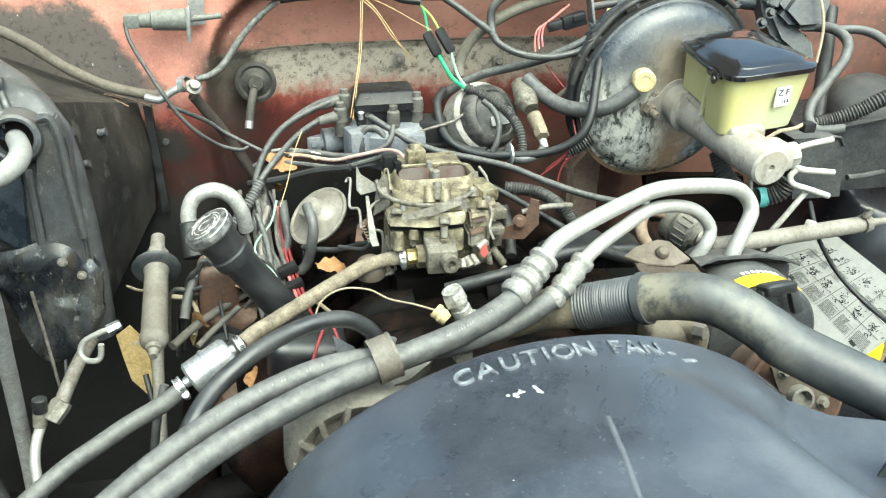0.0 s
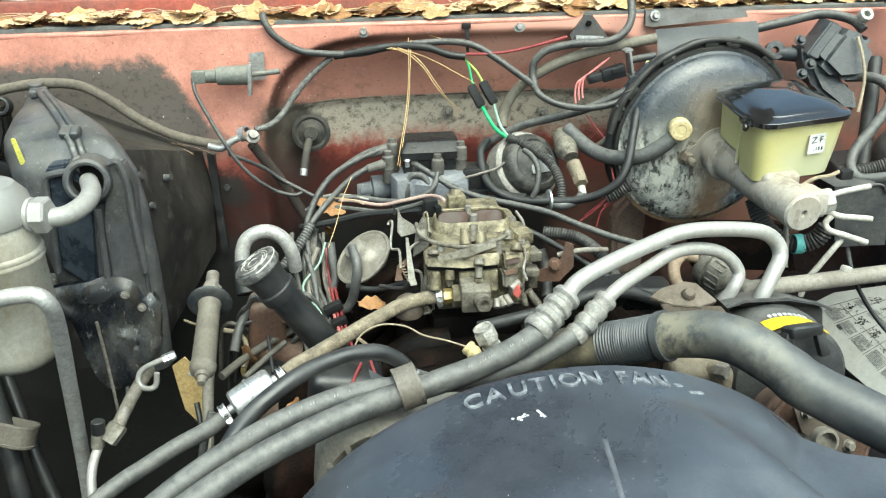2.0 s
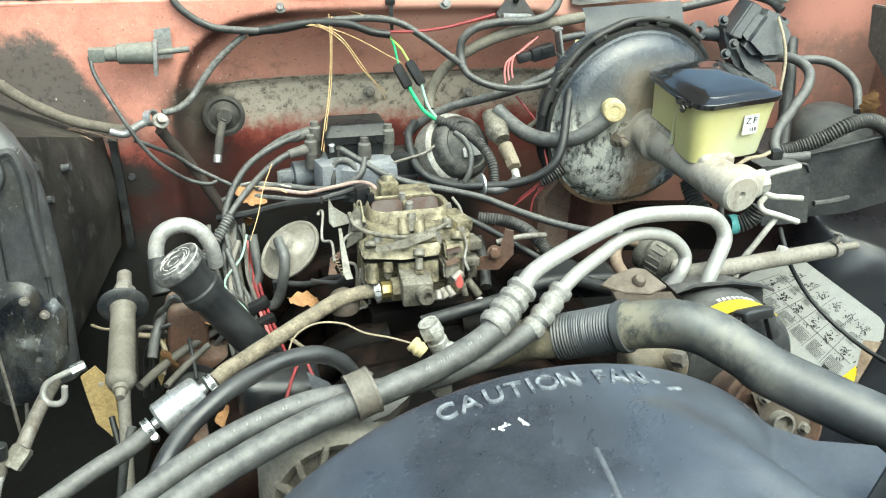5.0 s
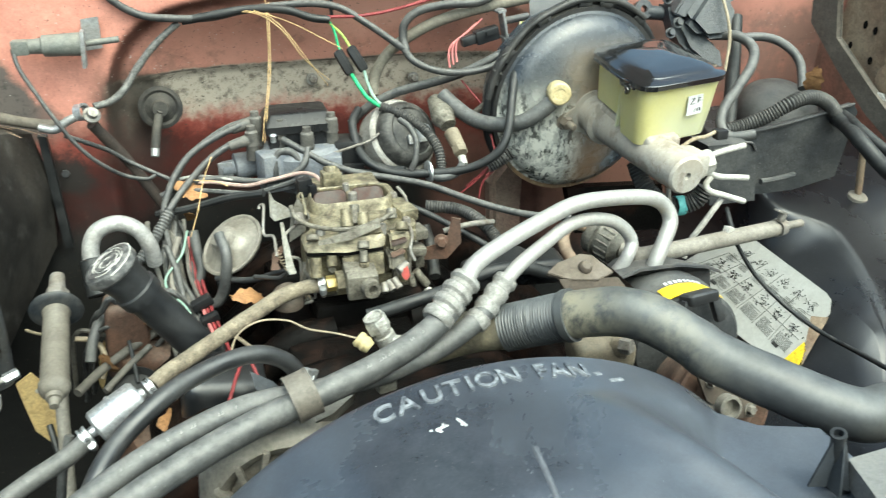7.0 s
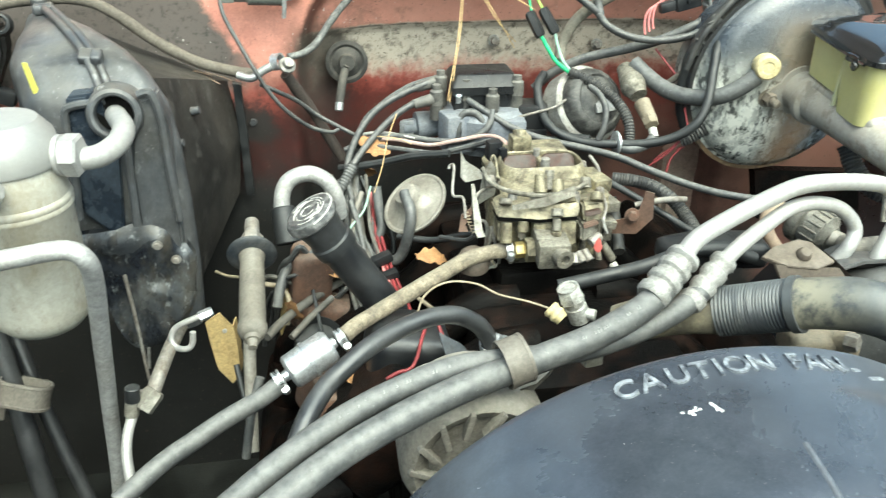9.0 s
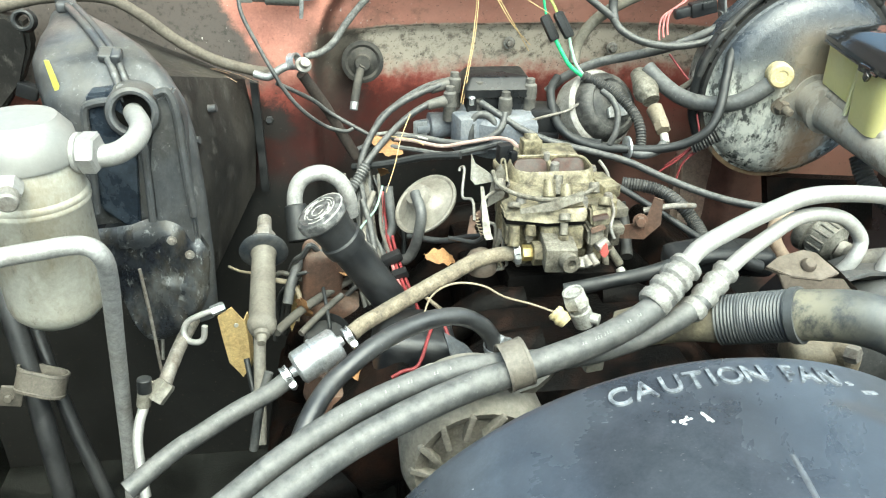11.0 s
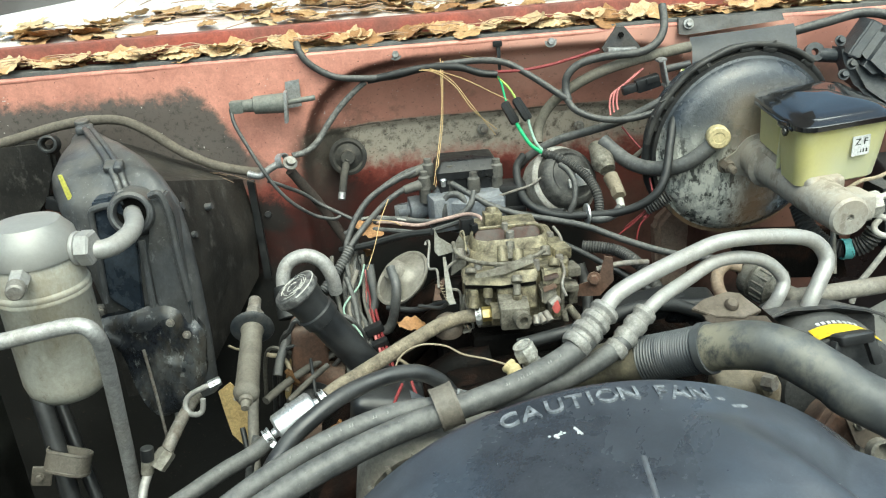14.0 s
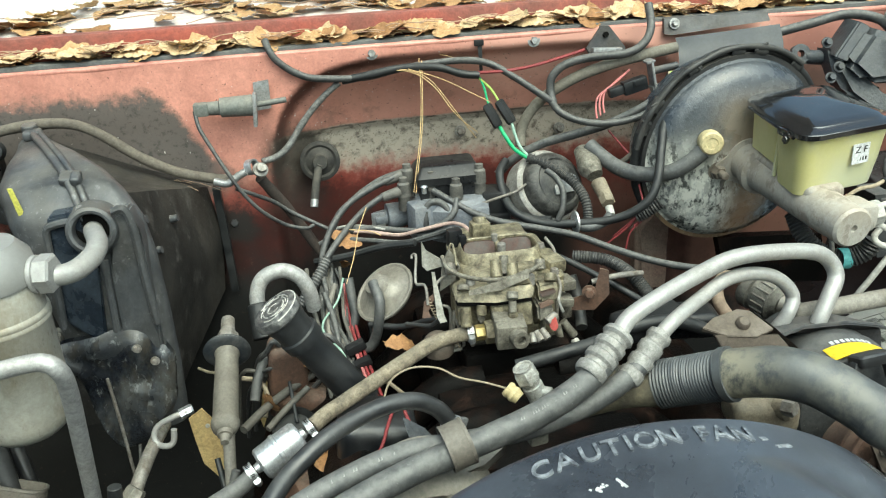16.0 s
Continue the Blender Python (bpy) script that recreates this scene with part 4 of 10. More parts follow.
for a, b in zip(ring, ring[1:]):
    for k in range(240):
        bm.faces.new((a[k], a[k + 1], b[k + 1], b[k]))
for a, b in ((lipv, ring[0]), (inner, lipv), (deep, inner)):
    for k in range(240):
        bm.faces.new((a[k], a[k + 1], b[k + 1], b[k]))
body = part("shroud_body", bm, M_SHROUD, shroud, sharp=55)
body.data.materials.append(M_SHROUDFLAT)
# flange takes a duller, darker copy of the plastic in place of weaker reflection
for i in range(24 * 240, 96 * 240):
    if 199 <= i % 240 < 214:
        body.data.polygons[i].material_index = 1


# the rib's highlight is given as a paler colour along its length
bm = B()
tube(bm, [shroud_at(0.000 - 0.012 * k / 5, 0.415 - 0.10 * k / 5) + Vector((0, 0, -0.0015)) for k in range(6)], 0.0028, 10, 4)
part("rib", bm, M_RIBGLINT, shroud, "narrow raised rib coloured pale for its highlight")
rs = random.Random(3)
bm = B()
for _ in range(11):
    x, y = rs.gauss(-0.052, 0.008), rs.gauss(0.462, 0.002)
    p = shroud_at(x, y)
    flake = [(rs.uniform(0.0006, 0.0020) * math.cos(1.05 * k), rs.uniform(0.0005, 0.0016) * math.sin(1.05 * k)) for k in range(6)]
    plate(bm, flake, p + Vector((0, 0, 0.0002)), (1, 0, 0), (0, 0.99, 0.1), 0.0004)
p, q = shroud_at(-0.040, 0.466), shroud_at(-0.036, 0.455)
tube(bm, [p, q], 0.0012, 6, 2)
for _ in range(22):
    p = shroud_at(rs.uniform(-0.20, 0.14), rs.uniform(0.30, 0.49))
    lathe(bm, p - Vector((0, 0, 0.0004)), (0, 0.1, 1), [(0, rs.uniform(0.0003, 0.0010)), (0.0006, 0)], 5)
tagged(part("paint_specks", bm, M_WHITEPAINT, shroud, "white paint specks and scuffs"), kind="stuff")


def letters(word, size, extrude=0.0012, fat=0.0):
    c = bpy.data.curves.new("word", "FONT")
    c.body, c.size, c.extrude, c.offset, c.align_x, c.align_y = word, size, extrude, fat, "CENTER", "BOTTOM_BASELINE"
    ob = bpy.data.objects.new("word", c)
    scene.collection.objects.link(ob)
    me = bpy.data.meshes.new_from_object(ob.evaluated_get(bpy.context.evaluated_depsgraph_get()))
    bpy.data.objects.remove(ob)
    bpy.data.curves.remove(c)
    return me


def letter_on_shroud(ch, a, s, size):
    p, q = shroud_point(a, s), shroud_point(a, s - 0.02)
    side = (shroud_point(a + 1, s) - shroud_point(a - 1, s)).normalized()
    up = (q - p).normalized()
    nor = side.cross(up).normalized()
    if nor.z < 0:
        nor = -nor
    me = letters(ch, size, 0.0011, 0.0003)
    m = Matrix((side, up, nor)).transposed().to_4x4()
    m.translation = p + nor * 0.0008
    me.transform(m)
    me.materials.append(M_LETTER)
    ob = settle("raised_letter", me, shroud)
    return tagged(ob, "worn white raised letter")


for ch, a in zip("CAUTION", (-16.9, -13.5, -9.8, -6.6, -4.3, -1.7, 1.6)):
    letter_on_shroud(ch, a, 0.062, 0.025)
for ch, a in zip("FAN", (6.6, 9.4, 12.6)):
    letter_on_shroud(ch, a, 0.062, 0.025)

p0 = shroud_point(18.1, 0.062)
for k, (dx, dy, w) in enumerate(((-0.012, 0.005, 0.007), (0.002, -0.002, 0.015))):
    bm = B()
    box(bm, shroud_at(p0.x + dx, p0.y + dy), (w, 0.0045, 0.0016), (-6, 14, 12), bev=0.0005)
    part("worn_mark", bm, M_LETTER, shroud, "worn white raised mark")

# ---- brake booster and master cylinder ----
BC, BD = Vector((0.408, 1.155, 1.2545)), Vector((0.07, -0.99, -0.085)).normalized()
booster = thing("brake_booster", (0.385, 1.2, 1.13), "round black brake booster, blistered and corroded, on the firewall", "brake booster")
bm = B()
lathe(bm, BC, BD, [(-0.13, 0), (-0.13, 0.085), (-0.09, 0.10), (-0.07, 0.138), (-0.012, 0.144), (-0.004, 0.152), (0.004, 0.152), (0.008, 0.144), (0.022, 0.139), (0.033, 0.124), (0.036, 0.110), (0.046, 0.090), (0.050, 0.06), (0.052, 0)], 72)
part("shell", bm, M_BOOSTER, booster)
bm = B()
lathe(bm, BC - BD * 0.006, BD, [(0, 0.143), (0, 0.1545), (0.006, 0.1555), (0.012, 0.1545), (0.012, 0.143)], 72)
part("rolled_rim", bm, M_RIM, booster, "rusty crimped rim")
u, v, w = frame_of(BD)
chk = (0.337, 1.081, 1.293)
bm = B()
cdir = (Vector((-0.25, -1.0, 0.05))).normalized()
lathe(bm, Vector(chk) - cdir * 0.016, cdir, [(0, 0), (0, 0.016), (0.006, 0.0175), (0.024, 0.0175), (0.027, 0.015), (0.027, 0.009), (0.026, 0.008), (0.026, 0)], 24)
part("check_valve", bm, M_YELLOWPL, booster, "yellowed plastic check valve")
MCF = Vector((0.421, 0.853, 1.2335))
mcd = (MCF - (BC + BD * 0.05)).normalized()
mc = thing("master_cylinder", tuple(MCF + Vector((0, 0.1, -0.03))), "pale cast aluminium brake master cylinder bolted to the booster", "master cylinder")
bm = B()
L0 = (MCF - (BC + BD * 0.048)).length
lathe(bm, BC + BD * 0.048, mcd, [(0, 0), (0, 0.037), (0.007, 0.037), (0.009, 0.030), (0.06, 0.030), (0.12, 0.0292), (L0 - 0.036, 0.0282), (L0 - 0.033, 0.0272), (L0 - 0.004, 0.0272), (L0, 0.0240), (L0, 0.005), (L0 - 0.006, 0.004), (L0 - 0.006, 0)], 36)
box(bm, MCF - mcd * 0.095 + Vector((0.006, 0, 0.012)), (0.056, 0.060, 0.036), (4, 0, 0), bev=0.012, seg=4)
box(bm, MCF - mcd * 0.16 + Vector((0.004, 0, 0.016)), (0.048, 0.090, 0.034), (4, 0, 0), bev=0.010, seg=4)
box(bm, MCF - mcd * 0.035 + Vector((0.028, 0.0, 0.004)), (0.03, 0.05, 0.034), bev=0.008)
lathe(bm, BC + BD * 0.048, mcd, [(0.036, 0.029), (0.038, 0.036), (0.050, 0.0365), (0.054, 0.030)], 36)
plate(bm, [(-0.060, -0.012), (-0.054, -0.022), (0.0, -0.036), (0.054, -0.008), (0.062, 0.004), (0.058, 0.014), (0.0, 0.036), (-0.052, 0.002)], BC + BD * 0.050, Vector((1, 0.07, 0.0)).normalized(), Vector((0, -0.085, 1)).normalized(), 0.004, 0.001)
part("cylinder_body", bm, M_MC, mc)
for off in (Vector((-0.05, 0.0, -0.01)), Vector((0.052, 0.0, 0.012))):
    part("mounting_nut", lathe(hexagon(B(), BC + BD * 0.05 + off, BD, 0.0105, 0.014, 0.014), BC + BD * 0.06 + off, BD, [(0, 0), (0, 0.0065), (0.020, 0.006), (0.022, 0.004), (0.022, 0)], 14), M_NUTDIRT, mc)
# reservoir
res = thing("brake_fluid_reservoir", tuple(MCF + Vector((0, 0.07, 0.05))), "translucent yellowed brake fluid reservoir with a glossy black lid", "fluid reservoir")
RT = (4, 0, 4)
RC = Vector((0.455, 1.012, 1.302))
RM = Matrix.Translation(RC) @ Matrix(((1.12, 0.10, 0, 0), (0.17, 0.992, -0.06, 0), (0.03, 0.06, 1, 0), (0, 0, 0, 1)))


def rounded(hx, hy, r, n=6, cut=0.0):
    """A rounded rectangle, as a list of points."""
    out = []
    for cx, cy, a0 in ((1, 1, 0), (-1, 1, 90), (-1, -1, 180), (1, -1, 270)):
        for k in range(n + 1):
            a = radians(a0 + 90 * k / n)
            out.append((cx * (hx - r) + r * math.cos(a), cy * (hy - r) + r * math.sin(a)))
    return out


def loft(bm, m, layers, pinch=0.0):
    """Stack rounded rectangles (z, half x, half y, radius) into one closed shape."""
    rings = []
    for z, hx, hy, r in layers:
        rings.append([bm.verts.new(m @ Vector((x * (1 - (pinch * min(1.0, max(0.0, (y + 0.03) / 0.10)) if x > 0 else 0)), y, z))) for x, y in rounded(hx, hy, r)])
    n = len(rings[0])
    for a, b in zip(rings, rings[1:]):
        for k in range(n):
            bm.faces.new((a[k], a[(k + 1) % n], b[(k + 1) % n], b[k]))
    bm.faces.new(rings[0][::-1])
    bm.faces.new(rings[-1])
    return bm


bm = B()
loft(bm, RM @ Matrix.Translation((0, -0.044, 0)), [(-0.046, 0.050, 0.028, 0.014), (-0.041, 0.056, 0.036, 0.018), (-0.005, 0.060, 0.041, 0.020), (0.024, 0.062, 0.043, 0.020), (0.043, 0.064, 0.045, 0.020)])
loft(bm, RM @ Matrix.Translation((0, 0.034, 0)), [(-0.026, 0.050, 0.042, 0.014), (-0.021, 0.056, 0.049, 0.018), (0.024, 0.059, 0.052, 0.020), (0.043, 0.061, 0.054, 0.020)], 0.12)
part("tank", bm, M_RES, res, "translucent yellow plastic tank")
bm = B()
loft(bm, RM @ Matrix.Translation((-0.0575, -0.012, 0)), [(-0.036, 0.0025, 0.0025, 0.001), (0.030, 0.0025, 0.0025, 0.001)])
part("moulded_seam", bm, M_RES, res)
bm = B()
layers = [(0.0400, 0.0665, 0.094, 0.024), (0.0415, 0.0690, 0.0965, 0.026), (0.0480, 0.0690, 0.0965, 0.026), (0.0500, 0.0665, 0.0940, 0.025), (0.0503, 0.0575, 0.0850, 0.022), (0.0535, 0.0545, 0.0820, 0.022), (0.0550, 0.0520, 0.0790, 0.022)]
layers += [(0.0550 + 0.0050 * (1 - (1 - k / 5) ** 2), 0.0520 * (1 - k / 5.6), 0.0790 * (1 - k / 5.6), 0.022 * (1 - k / 5.6)) for k in range(1, 6)]
loft(bm, RM, layers, 0.12)
for v in bm.verts:
    if v.co.z > RC.z + 0.052:
        v.co.z += 0.0016 * noise.noise(v.co * 22)
lid = part("lid", bm, M_CAP, res, "glossy black lid with a dented raised panel", sharp=50)
for sx in (-1, 1):
    part("lid_bead", tube(B(), [RM @ Vector((0.0690 * sx, y, 0.0405)) for y in (-0.070, 0.0, 0.070)], 0.0022, 8), M_CAP, res)
for sx in (-1, 1):
    bm = B()
    box(bm, RM @ Vector((0.070 * sx, -0.045, 0.041)), (0.008, 0.022, 0.010), RT, bev=0.002)
    box(bm, RM @ Vector((0.071 * sx, -0.053, 0.034)), (0.006, 0.010, 0.010), (30, 0, 0), bev=0.002)
    part("lid_clip", bm, M_CAP, res)
bm = B()
plate(bm, [(-0.014, -0.0135), (0.014, -0.0135), (0.014, 0.0135), (-0.014, 0.0135)], RM @ Vector((0.020, -0.0890, 0.010)), Vector((0.98, 0.20, 0.03)).normalized(), Vector((0, 0.02, 0.999)), 0.0012)
lab = part("paper_label", bm, M_WHITEPAINT, res, "small white paper label reading ZF")
me = letters("Z F", 0.0125, 0.0003)
m = RM @ Matrix.Translation((0.020, -0.0906, 0.0115)) @ Euler((radians(86), 0, 0)).to_matrix().to_4x4()
me.transform(m)
me.materials.append(M_BLACKPAINT)
settle("printed_letters", me, lab)
bm = B()
for k in range(5):
    box(bm, RM @ Vector((0.0115 + 0.0042 * k, -0.0906, 0.003)), (0.0022, 0.0005, 0.005), (86 - 90, 0, 0), bev=0)
part("printed_bars", bm, M_BLACKPAINT, lab)

# ---- evaporator case ----
case = thing("evaporator_case", (-0.55, 1.14, 0.95), "large black plastic heater and evaporator case coated with dust", "heater case")
bm = B()
low = [(-0.62, 1.06, 0.96), (-0.49, 1.03, 0.985), (-0.425, 1.275, 1.055), (-0.70, 1.275, 1.0)]
mid = [(-0.62, 1.06, 1.20), (-0.475, 1.035, 1.17), (-0.413, 1.285, 1.15), (-0.70, 1.285, 1.2)]
top = [(-0.61, 1.09, 1.315), (-0.505, 1.055, 1.312), (-0.425, 1.282, 1.238), (-0.66, 1.285, 1.342)]
vs = [[bm.verts.new(p) for p in ring] for ring in (low, mid, top)]
for a, b in zip(vs, vs[1:]):
    for k in range(4):
        bm.faces.new((a[k], a[(k + 1) % 4], b[(k + 1) % 4], b[k]))
bm.faces.new(vs[0][::-1])
bm.faces.new(vs[2])
bmesh.ops.bevel(bm, geom=[e for e in bm.edges if e.calc_face_angle(0) > 0.3], offset=0.020, segments=5, affect="EDGES", profile=0.6)
bmesh.ops.triangulate(bm, faces=[f for f in bm.faces if len(f.verts) > 4])
bmesh.ops.subdivide_edges(bm, edges=[e for e in bm.edges if e.calc_length() > 0.03], cuts=5, use_grid_fill=True)
for v in bm.verts:
    v.co += Vector((0.7, -0.5, 0.5)) * 0.003 * noise.noise(v.co * 16)
part("rear_shell", bm, M_CASEREAR, case, "dirt-brown rear half of the case", sharp=60)
# the front half: a rounded hood that follows the joining flange from the cowl down to the bracket
RIDGE = [((-0.648, 1.235, 1.360), (0, -0.05, 1), 0.016, 0.030), ((-0.602, 1.140, 1.358), (0, -0.12, 0.99), 0.042, 0.065), ((-0.570, 1.080, 1.348), (0, -0.25, 0.97), 0.056, 0.090), ((-0.549, 1.040, 1.334), (0, -0.48, 0.87), 0.060, 0.100),
         ((-0.532, 1.008, 1.304), (0, -0.82, 0.57), 0.062, 0.105), ((-0.523, 0.993, 1.250), (0, -0.98, 0.2), 0.062, 0.100), ((-0.517, 0.986, 1.170), (0, -1, 0.06), 0.060, 0.090), ((-0.513, 0.984, 1.080), (0, -1, 0.0), 0.056, 0.080), ((-0.511, 0.985, 0.990), (0, -1, 0.0), 0.050, 0.070)]
bm = B()
rings = []
for k in range((len(RIDGE) - 1) * 4 + 1):
    i, f = min(k // 4, len(RIDGE) - 2), (k / 4 - min(k // 4, len(RIDGE) - 2))
    (p, o, wr, wl), (p2, o2, wr2, wl2) = RIDGE[i], RIDGE[i + 1]
    p, o, wr, wl = Vector(p).lerp(Vector(p2), f), Vector(o).lerp(Vector(o2), f).normalized(), wr + (wr2 - wr) * f, wl + (wl2 - wl) * f
    rr, rl = min(0.026, wr * 0.8), min(0.034, wl * 0.8)
    sec = [(-wl - 0.004, -0.11), (-wl - 0.002, -0.06)] + [(-wl + rl - rl * math.cos(a), -rl - 0.004 + rl * math.sin(a)) for a in (0.0, 0.3, 0.6, 0.9, 1.2, 1.57)]
    sec += [(-0.4 * (wl - rl), -0.0025), (0.0, 0.0), (0.5 * (wr - rr), 0.0)] + [(wr - rr + rr * math.sin(a), -rr + rr * math.cos(a)) for a in (0.0, 0.3, 0.6, 0.9, 1.2, 1.57)] + [(wr - 0.014, -0.06), (wr - 0.040, -0.11)]
    rings.append([bm.verts.new(p + Vector((x, 0, 0)) + o * h) for x, h in sec])
for a, b in zip(rings, rings[1:]):
    for k in range(len(a) - 1):
        bm.faces.new((a[k], a[k + 1], b[k + 1], b[k]))
bm.faces.new(rings[0])
bm.faces.new(rings[-1][::-1])
for v in bm.verts:
    v.co += Vector((0.2, -0.8, 0.5)) * 0.0022 * noise.noise(v.co * 20)
part("front_shell", bm, M_CASE, case, "scuffed grey-black front half", sharp=60)
bm = B()
plate(bm, [(-0.414, 1.05), (-0.402, 1.05), (-0.405, 1.233), (-0.417, 1.236)], (0, 1.286, 0), (1, 0, 0), (0, 0, 1), 0.014)
part("edge_gasket", bm, M_BLACKRUB, case, "black foam gasket along the firewall")


def case_panel(name, pts, deep, bev, material):
    bm = B()
    a = [bm.verts.new(p) for p in pts]
    b = [bm.verts.new(Vector(p) + Vector(deep)) for p in pts]
    bm.faces.new(a)
    bm.faces.new(b[::-1])
    for k in range(len(a)):
        bm.faces.new((a[k], b[k], b[(k + 1) % len(a)], a[(k + 1) % len(a)]))
    bmesh.ops.bevel(bm, geom=list(bm.edges), offset=bev, segments=2, affect="EDGES")
    return part(name, bm, material, case)


case_panel("front_panel", [(-0.497, 0.984, 1.305) , (-0.477, 0.986, 1.311), (-0.466, 0.980, 1.282), (-0.469, 0.974, 1.114), (-0.517, 0.974, 1.101), (-0.510, 0.976, 1.231)], (0, 0.03, 0), 0.003, M_CASE)
case_panel("front_panel", [(-0.573, 0.986, 1.311), (-0.533, 0.986, 1.315), (-0.527, 0.982, 1.239), (-0.537, 0.980, 1.127), (-0.579, 0.980, 1.168)], (0, 0.03, 0), 0.003, M_CASEBLUE)
flc = Vector((-0.522, 0.985, 1.290))
for dx, r in ((-0.0050, 0.0052), (0.0052, 0.0044)):
    part("case_flange", tube(B(), [Vector(p) + Vector(o).normalized() * 0.003 + Vector((dx, 0, 0)) for p, o, _, _ in RIDGE[:5]] + [(-0.527 + dx, 0.988, 1.318)], r, 10), M_CASE, case, "moulded joining flange")
bm = B()
box(bm, (-0.553, 1.046, 1.341), (0.026, 0.020, 0.010), (26, 6, 0), bev=0.0035, seg=4)
box(bm, (-0.544, 1.038, 1.341), (0.012, 0.020, 0.016), (26, 6, 0), bev=0.0045, seg=4)
part("flange_clip", bm, M_CASE, case, "moulded clip over the flange")
bm = B()
cyl(bm, (-0.652, 1.236, 1.35), (-0.652, 1.232, 1.374), 0.013, 0.011, 14)
box(bm, (-0.646, 1.222, 1.361), (0.026, 0.028, 0.014), (0, 0, 12), bev=0.006, seg=4)
part("end_boss", bm, M_CASE, case)
bm = B()
tube(bm, [(-0.513, 0.970, 1.254), (-0.514, 0.968, 1.228), (-0.515, 0.966, 1.193), (-0.517, 0.966, 1.156)], 0.0046, 8)
part("case_flange", bm, M_CASE, case)
for pts in ([(-0.545, 0.976, 1.305), (-0.564, 0.977, 1.302), (-0.575, 0.978, 1.295), (-0.578, 0.978, 1.269), (-0.579, 0.976, 1.228), (-0.584, 0.974, 1.163)], [(-0.494, 0.974, 1.313), (-0.479, 0.974, 1.314), (-0.472, 0.972, 1.283), (-0.471, 0.970, 1.225), (-0.468, 0.968, 1.157)]):
    part("moulded_ridge", tube(B(), [Vector(p) + Vector((0, 0.005, 0)) for p in pts], 0.0050, 8), M_CASE, case)
bm = B()
lathe(bm, flc, (0.12, -1, 0.25), [(-0.02, 0.020), (0.012, 0.0205), (0.016, 0.022), (0.017, 0.025), (0.014, 0.029), (0.006, 0.031), (-0.02, 0.036)], 32)
part("pipe_collar", bm, M_CASE, case, "round moulded collar")
bm = B()
lathe(bm, flc + Vector((0, 0.006, 0)), (0.12, -1, 0.25), [(0, 0), (0, 0.0212), (0.004, 0.0212), (0.004, 0)], 24)
part("foam_seal", bm, M_DARK, case)
for p in (((-0.481, 1.085, 1.262), 0.012), ((-0.470, 1.085, 1.215), 0.010), ((-0.452, 1.14, 1.240), 0.010)):
    part("moulded_boss", lathe(B(), p[0], (0.95, -0.2, 0.2), [(-0.01, 0), (-0.01, p[1] * 0.6), (0.001, p[1] * 0.5), (0.001, 0)], 14), M_CASE, case)
bm = B()
rim = smooth_line([(-0.600, 1.138), (-0.558, 1.146), (-0.503, 1.154), (-0.476, 1.132), (-0.458, 1.105), (-0.463, 1.060), (-0.469, 1.030), (-0.506, 0.983), (-0.545, 0.967), (-0.565, 1.000), (-0.575, 1.035), (-0.586, 1.095), (-0.600, 1.138)], 4)[:-1]
rings = []
for s in (1.0, 0.88, 0.72, 0.54, 0.34, 0.14):
    rings.append([])
    for x, z in [(p[0], p[1]) for p in [Vector((a, b, 0)) for a, b in [(q[0], q[1]) for q in rim]]]:
        px, pz = -0.528 + (x + 0.528) * s, 1.068 + (z - 1.068) * s
        crumple = 0.010 * noise.noise((px * 26, pz * 26, 1.7)) + 0.006 * noise.noise((px * 60, pz * 60, 4.1))
        rings[-1].append(bm.verts.new((px, 0.966 + crumple + (0.012 if s == 1.0 else 0.0), pz)))
for a, b in zip(rings, rings[1:]):
    for k in range(len(a)):
        bm.faces.new((a[k], a[(k + 1) % len(a)], b[(k + 1) % len(a)], b[k]))
bm.faces.new(rings[-1])
bm.faces.new([bm.verts.new(v.co + Vector((0, 0.012, 0))) for v in rings[0]][::-1])
part("lower_bracket", bm, M_CASE2, case, "crumpled wet-looking black lower bracket with grime", sharp=70)
part("bracket_rod", tube(B(), [(-0.540, 0.955, 1.095), (-0.537, 0.953, 1.03), (-0.535, 0.950, 0.950), (-0.534, 0.945, 0.93), (-0.548, 0.938, 0.928)], 0.0022, 8), M_STEEL, case, "thin bent rod hanging on the bracket")
for p in ((-0.496, 0.958, 1.132), (-0.477, 0.958, 1.111)):
    part("bolt", hexagon(B(), p, (0, -1, 0.1), 0.004, 0.005, 0.006), M_STEEL, case)

# ---- accumulator ----
AX, AY = -0.600, 0.850
acc = thing("accumulator", (AX, AY, 1.06), "dusty cream metal air conditioning accumulator can", "accumulator")
bm = B()
lathe(bm, (AX, AY, 1.10), (0, 0, 1), [(0, 0), (0.001, 0.025), (0.006, 0.040), (0.018, 0.050), (0.03, 0.0525), (0.140, 0.0525), (0.142, 0.0540), (0.145, 0.0548), (0.148, 0.0536), (0.151, 0.0548), (0.154, 0.0540), (0.156, 0.0520), (0.182, 0.0515), (0.20, 0.047), (0.212, 0.036), (0.218, 0.020), (0.219, 0)], 48)
part("can", bm, M_CREAM, acc)
bm = B()
lathe(bm, (AX, AY, 1.29), (0, 0, 1), [(0, 0.053), (0.004, 0.054), (0.028, 0.050), (0.043, 0.038), (0.046, 0.0)], 40)
part("top_cap", bm, M_DOME, acc, "pale aluminium top")
bm = B()
pd = Vector((0.85, -0.1, 0.0)).normalized()
FZ = (-0.571, 0.845, 1.296)[2]
cyl(bm, (AX + 0.03, AY, FZ), Vector((AX + 0.03, AY, FZ)) + pd * 0.030, 0.0175)
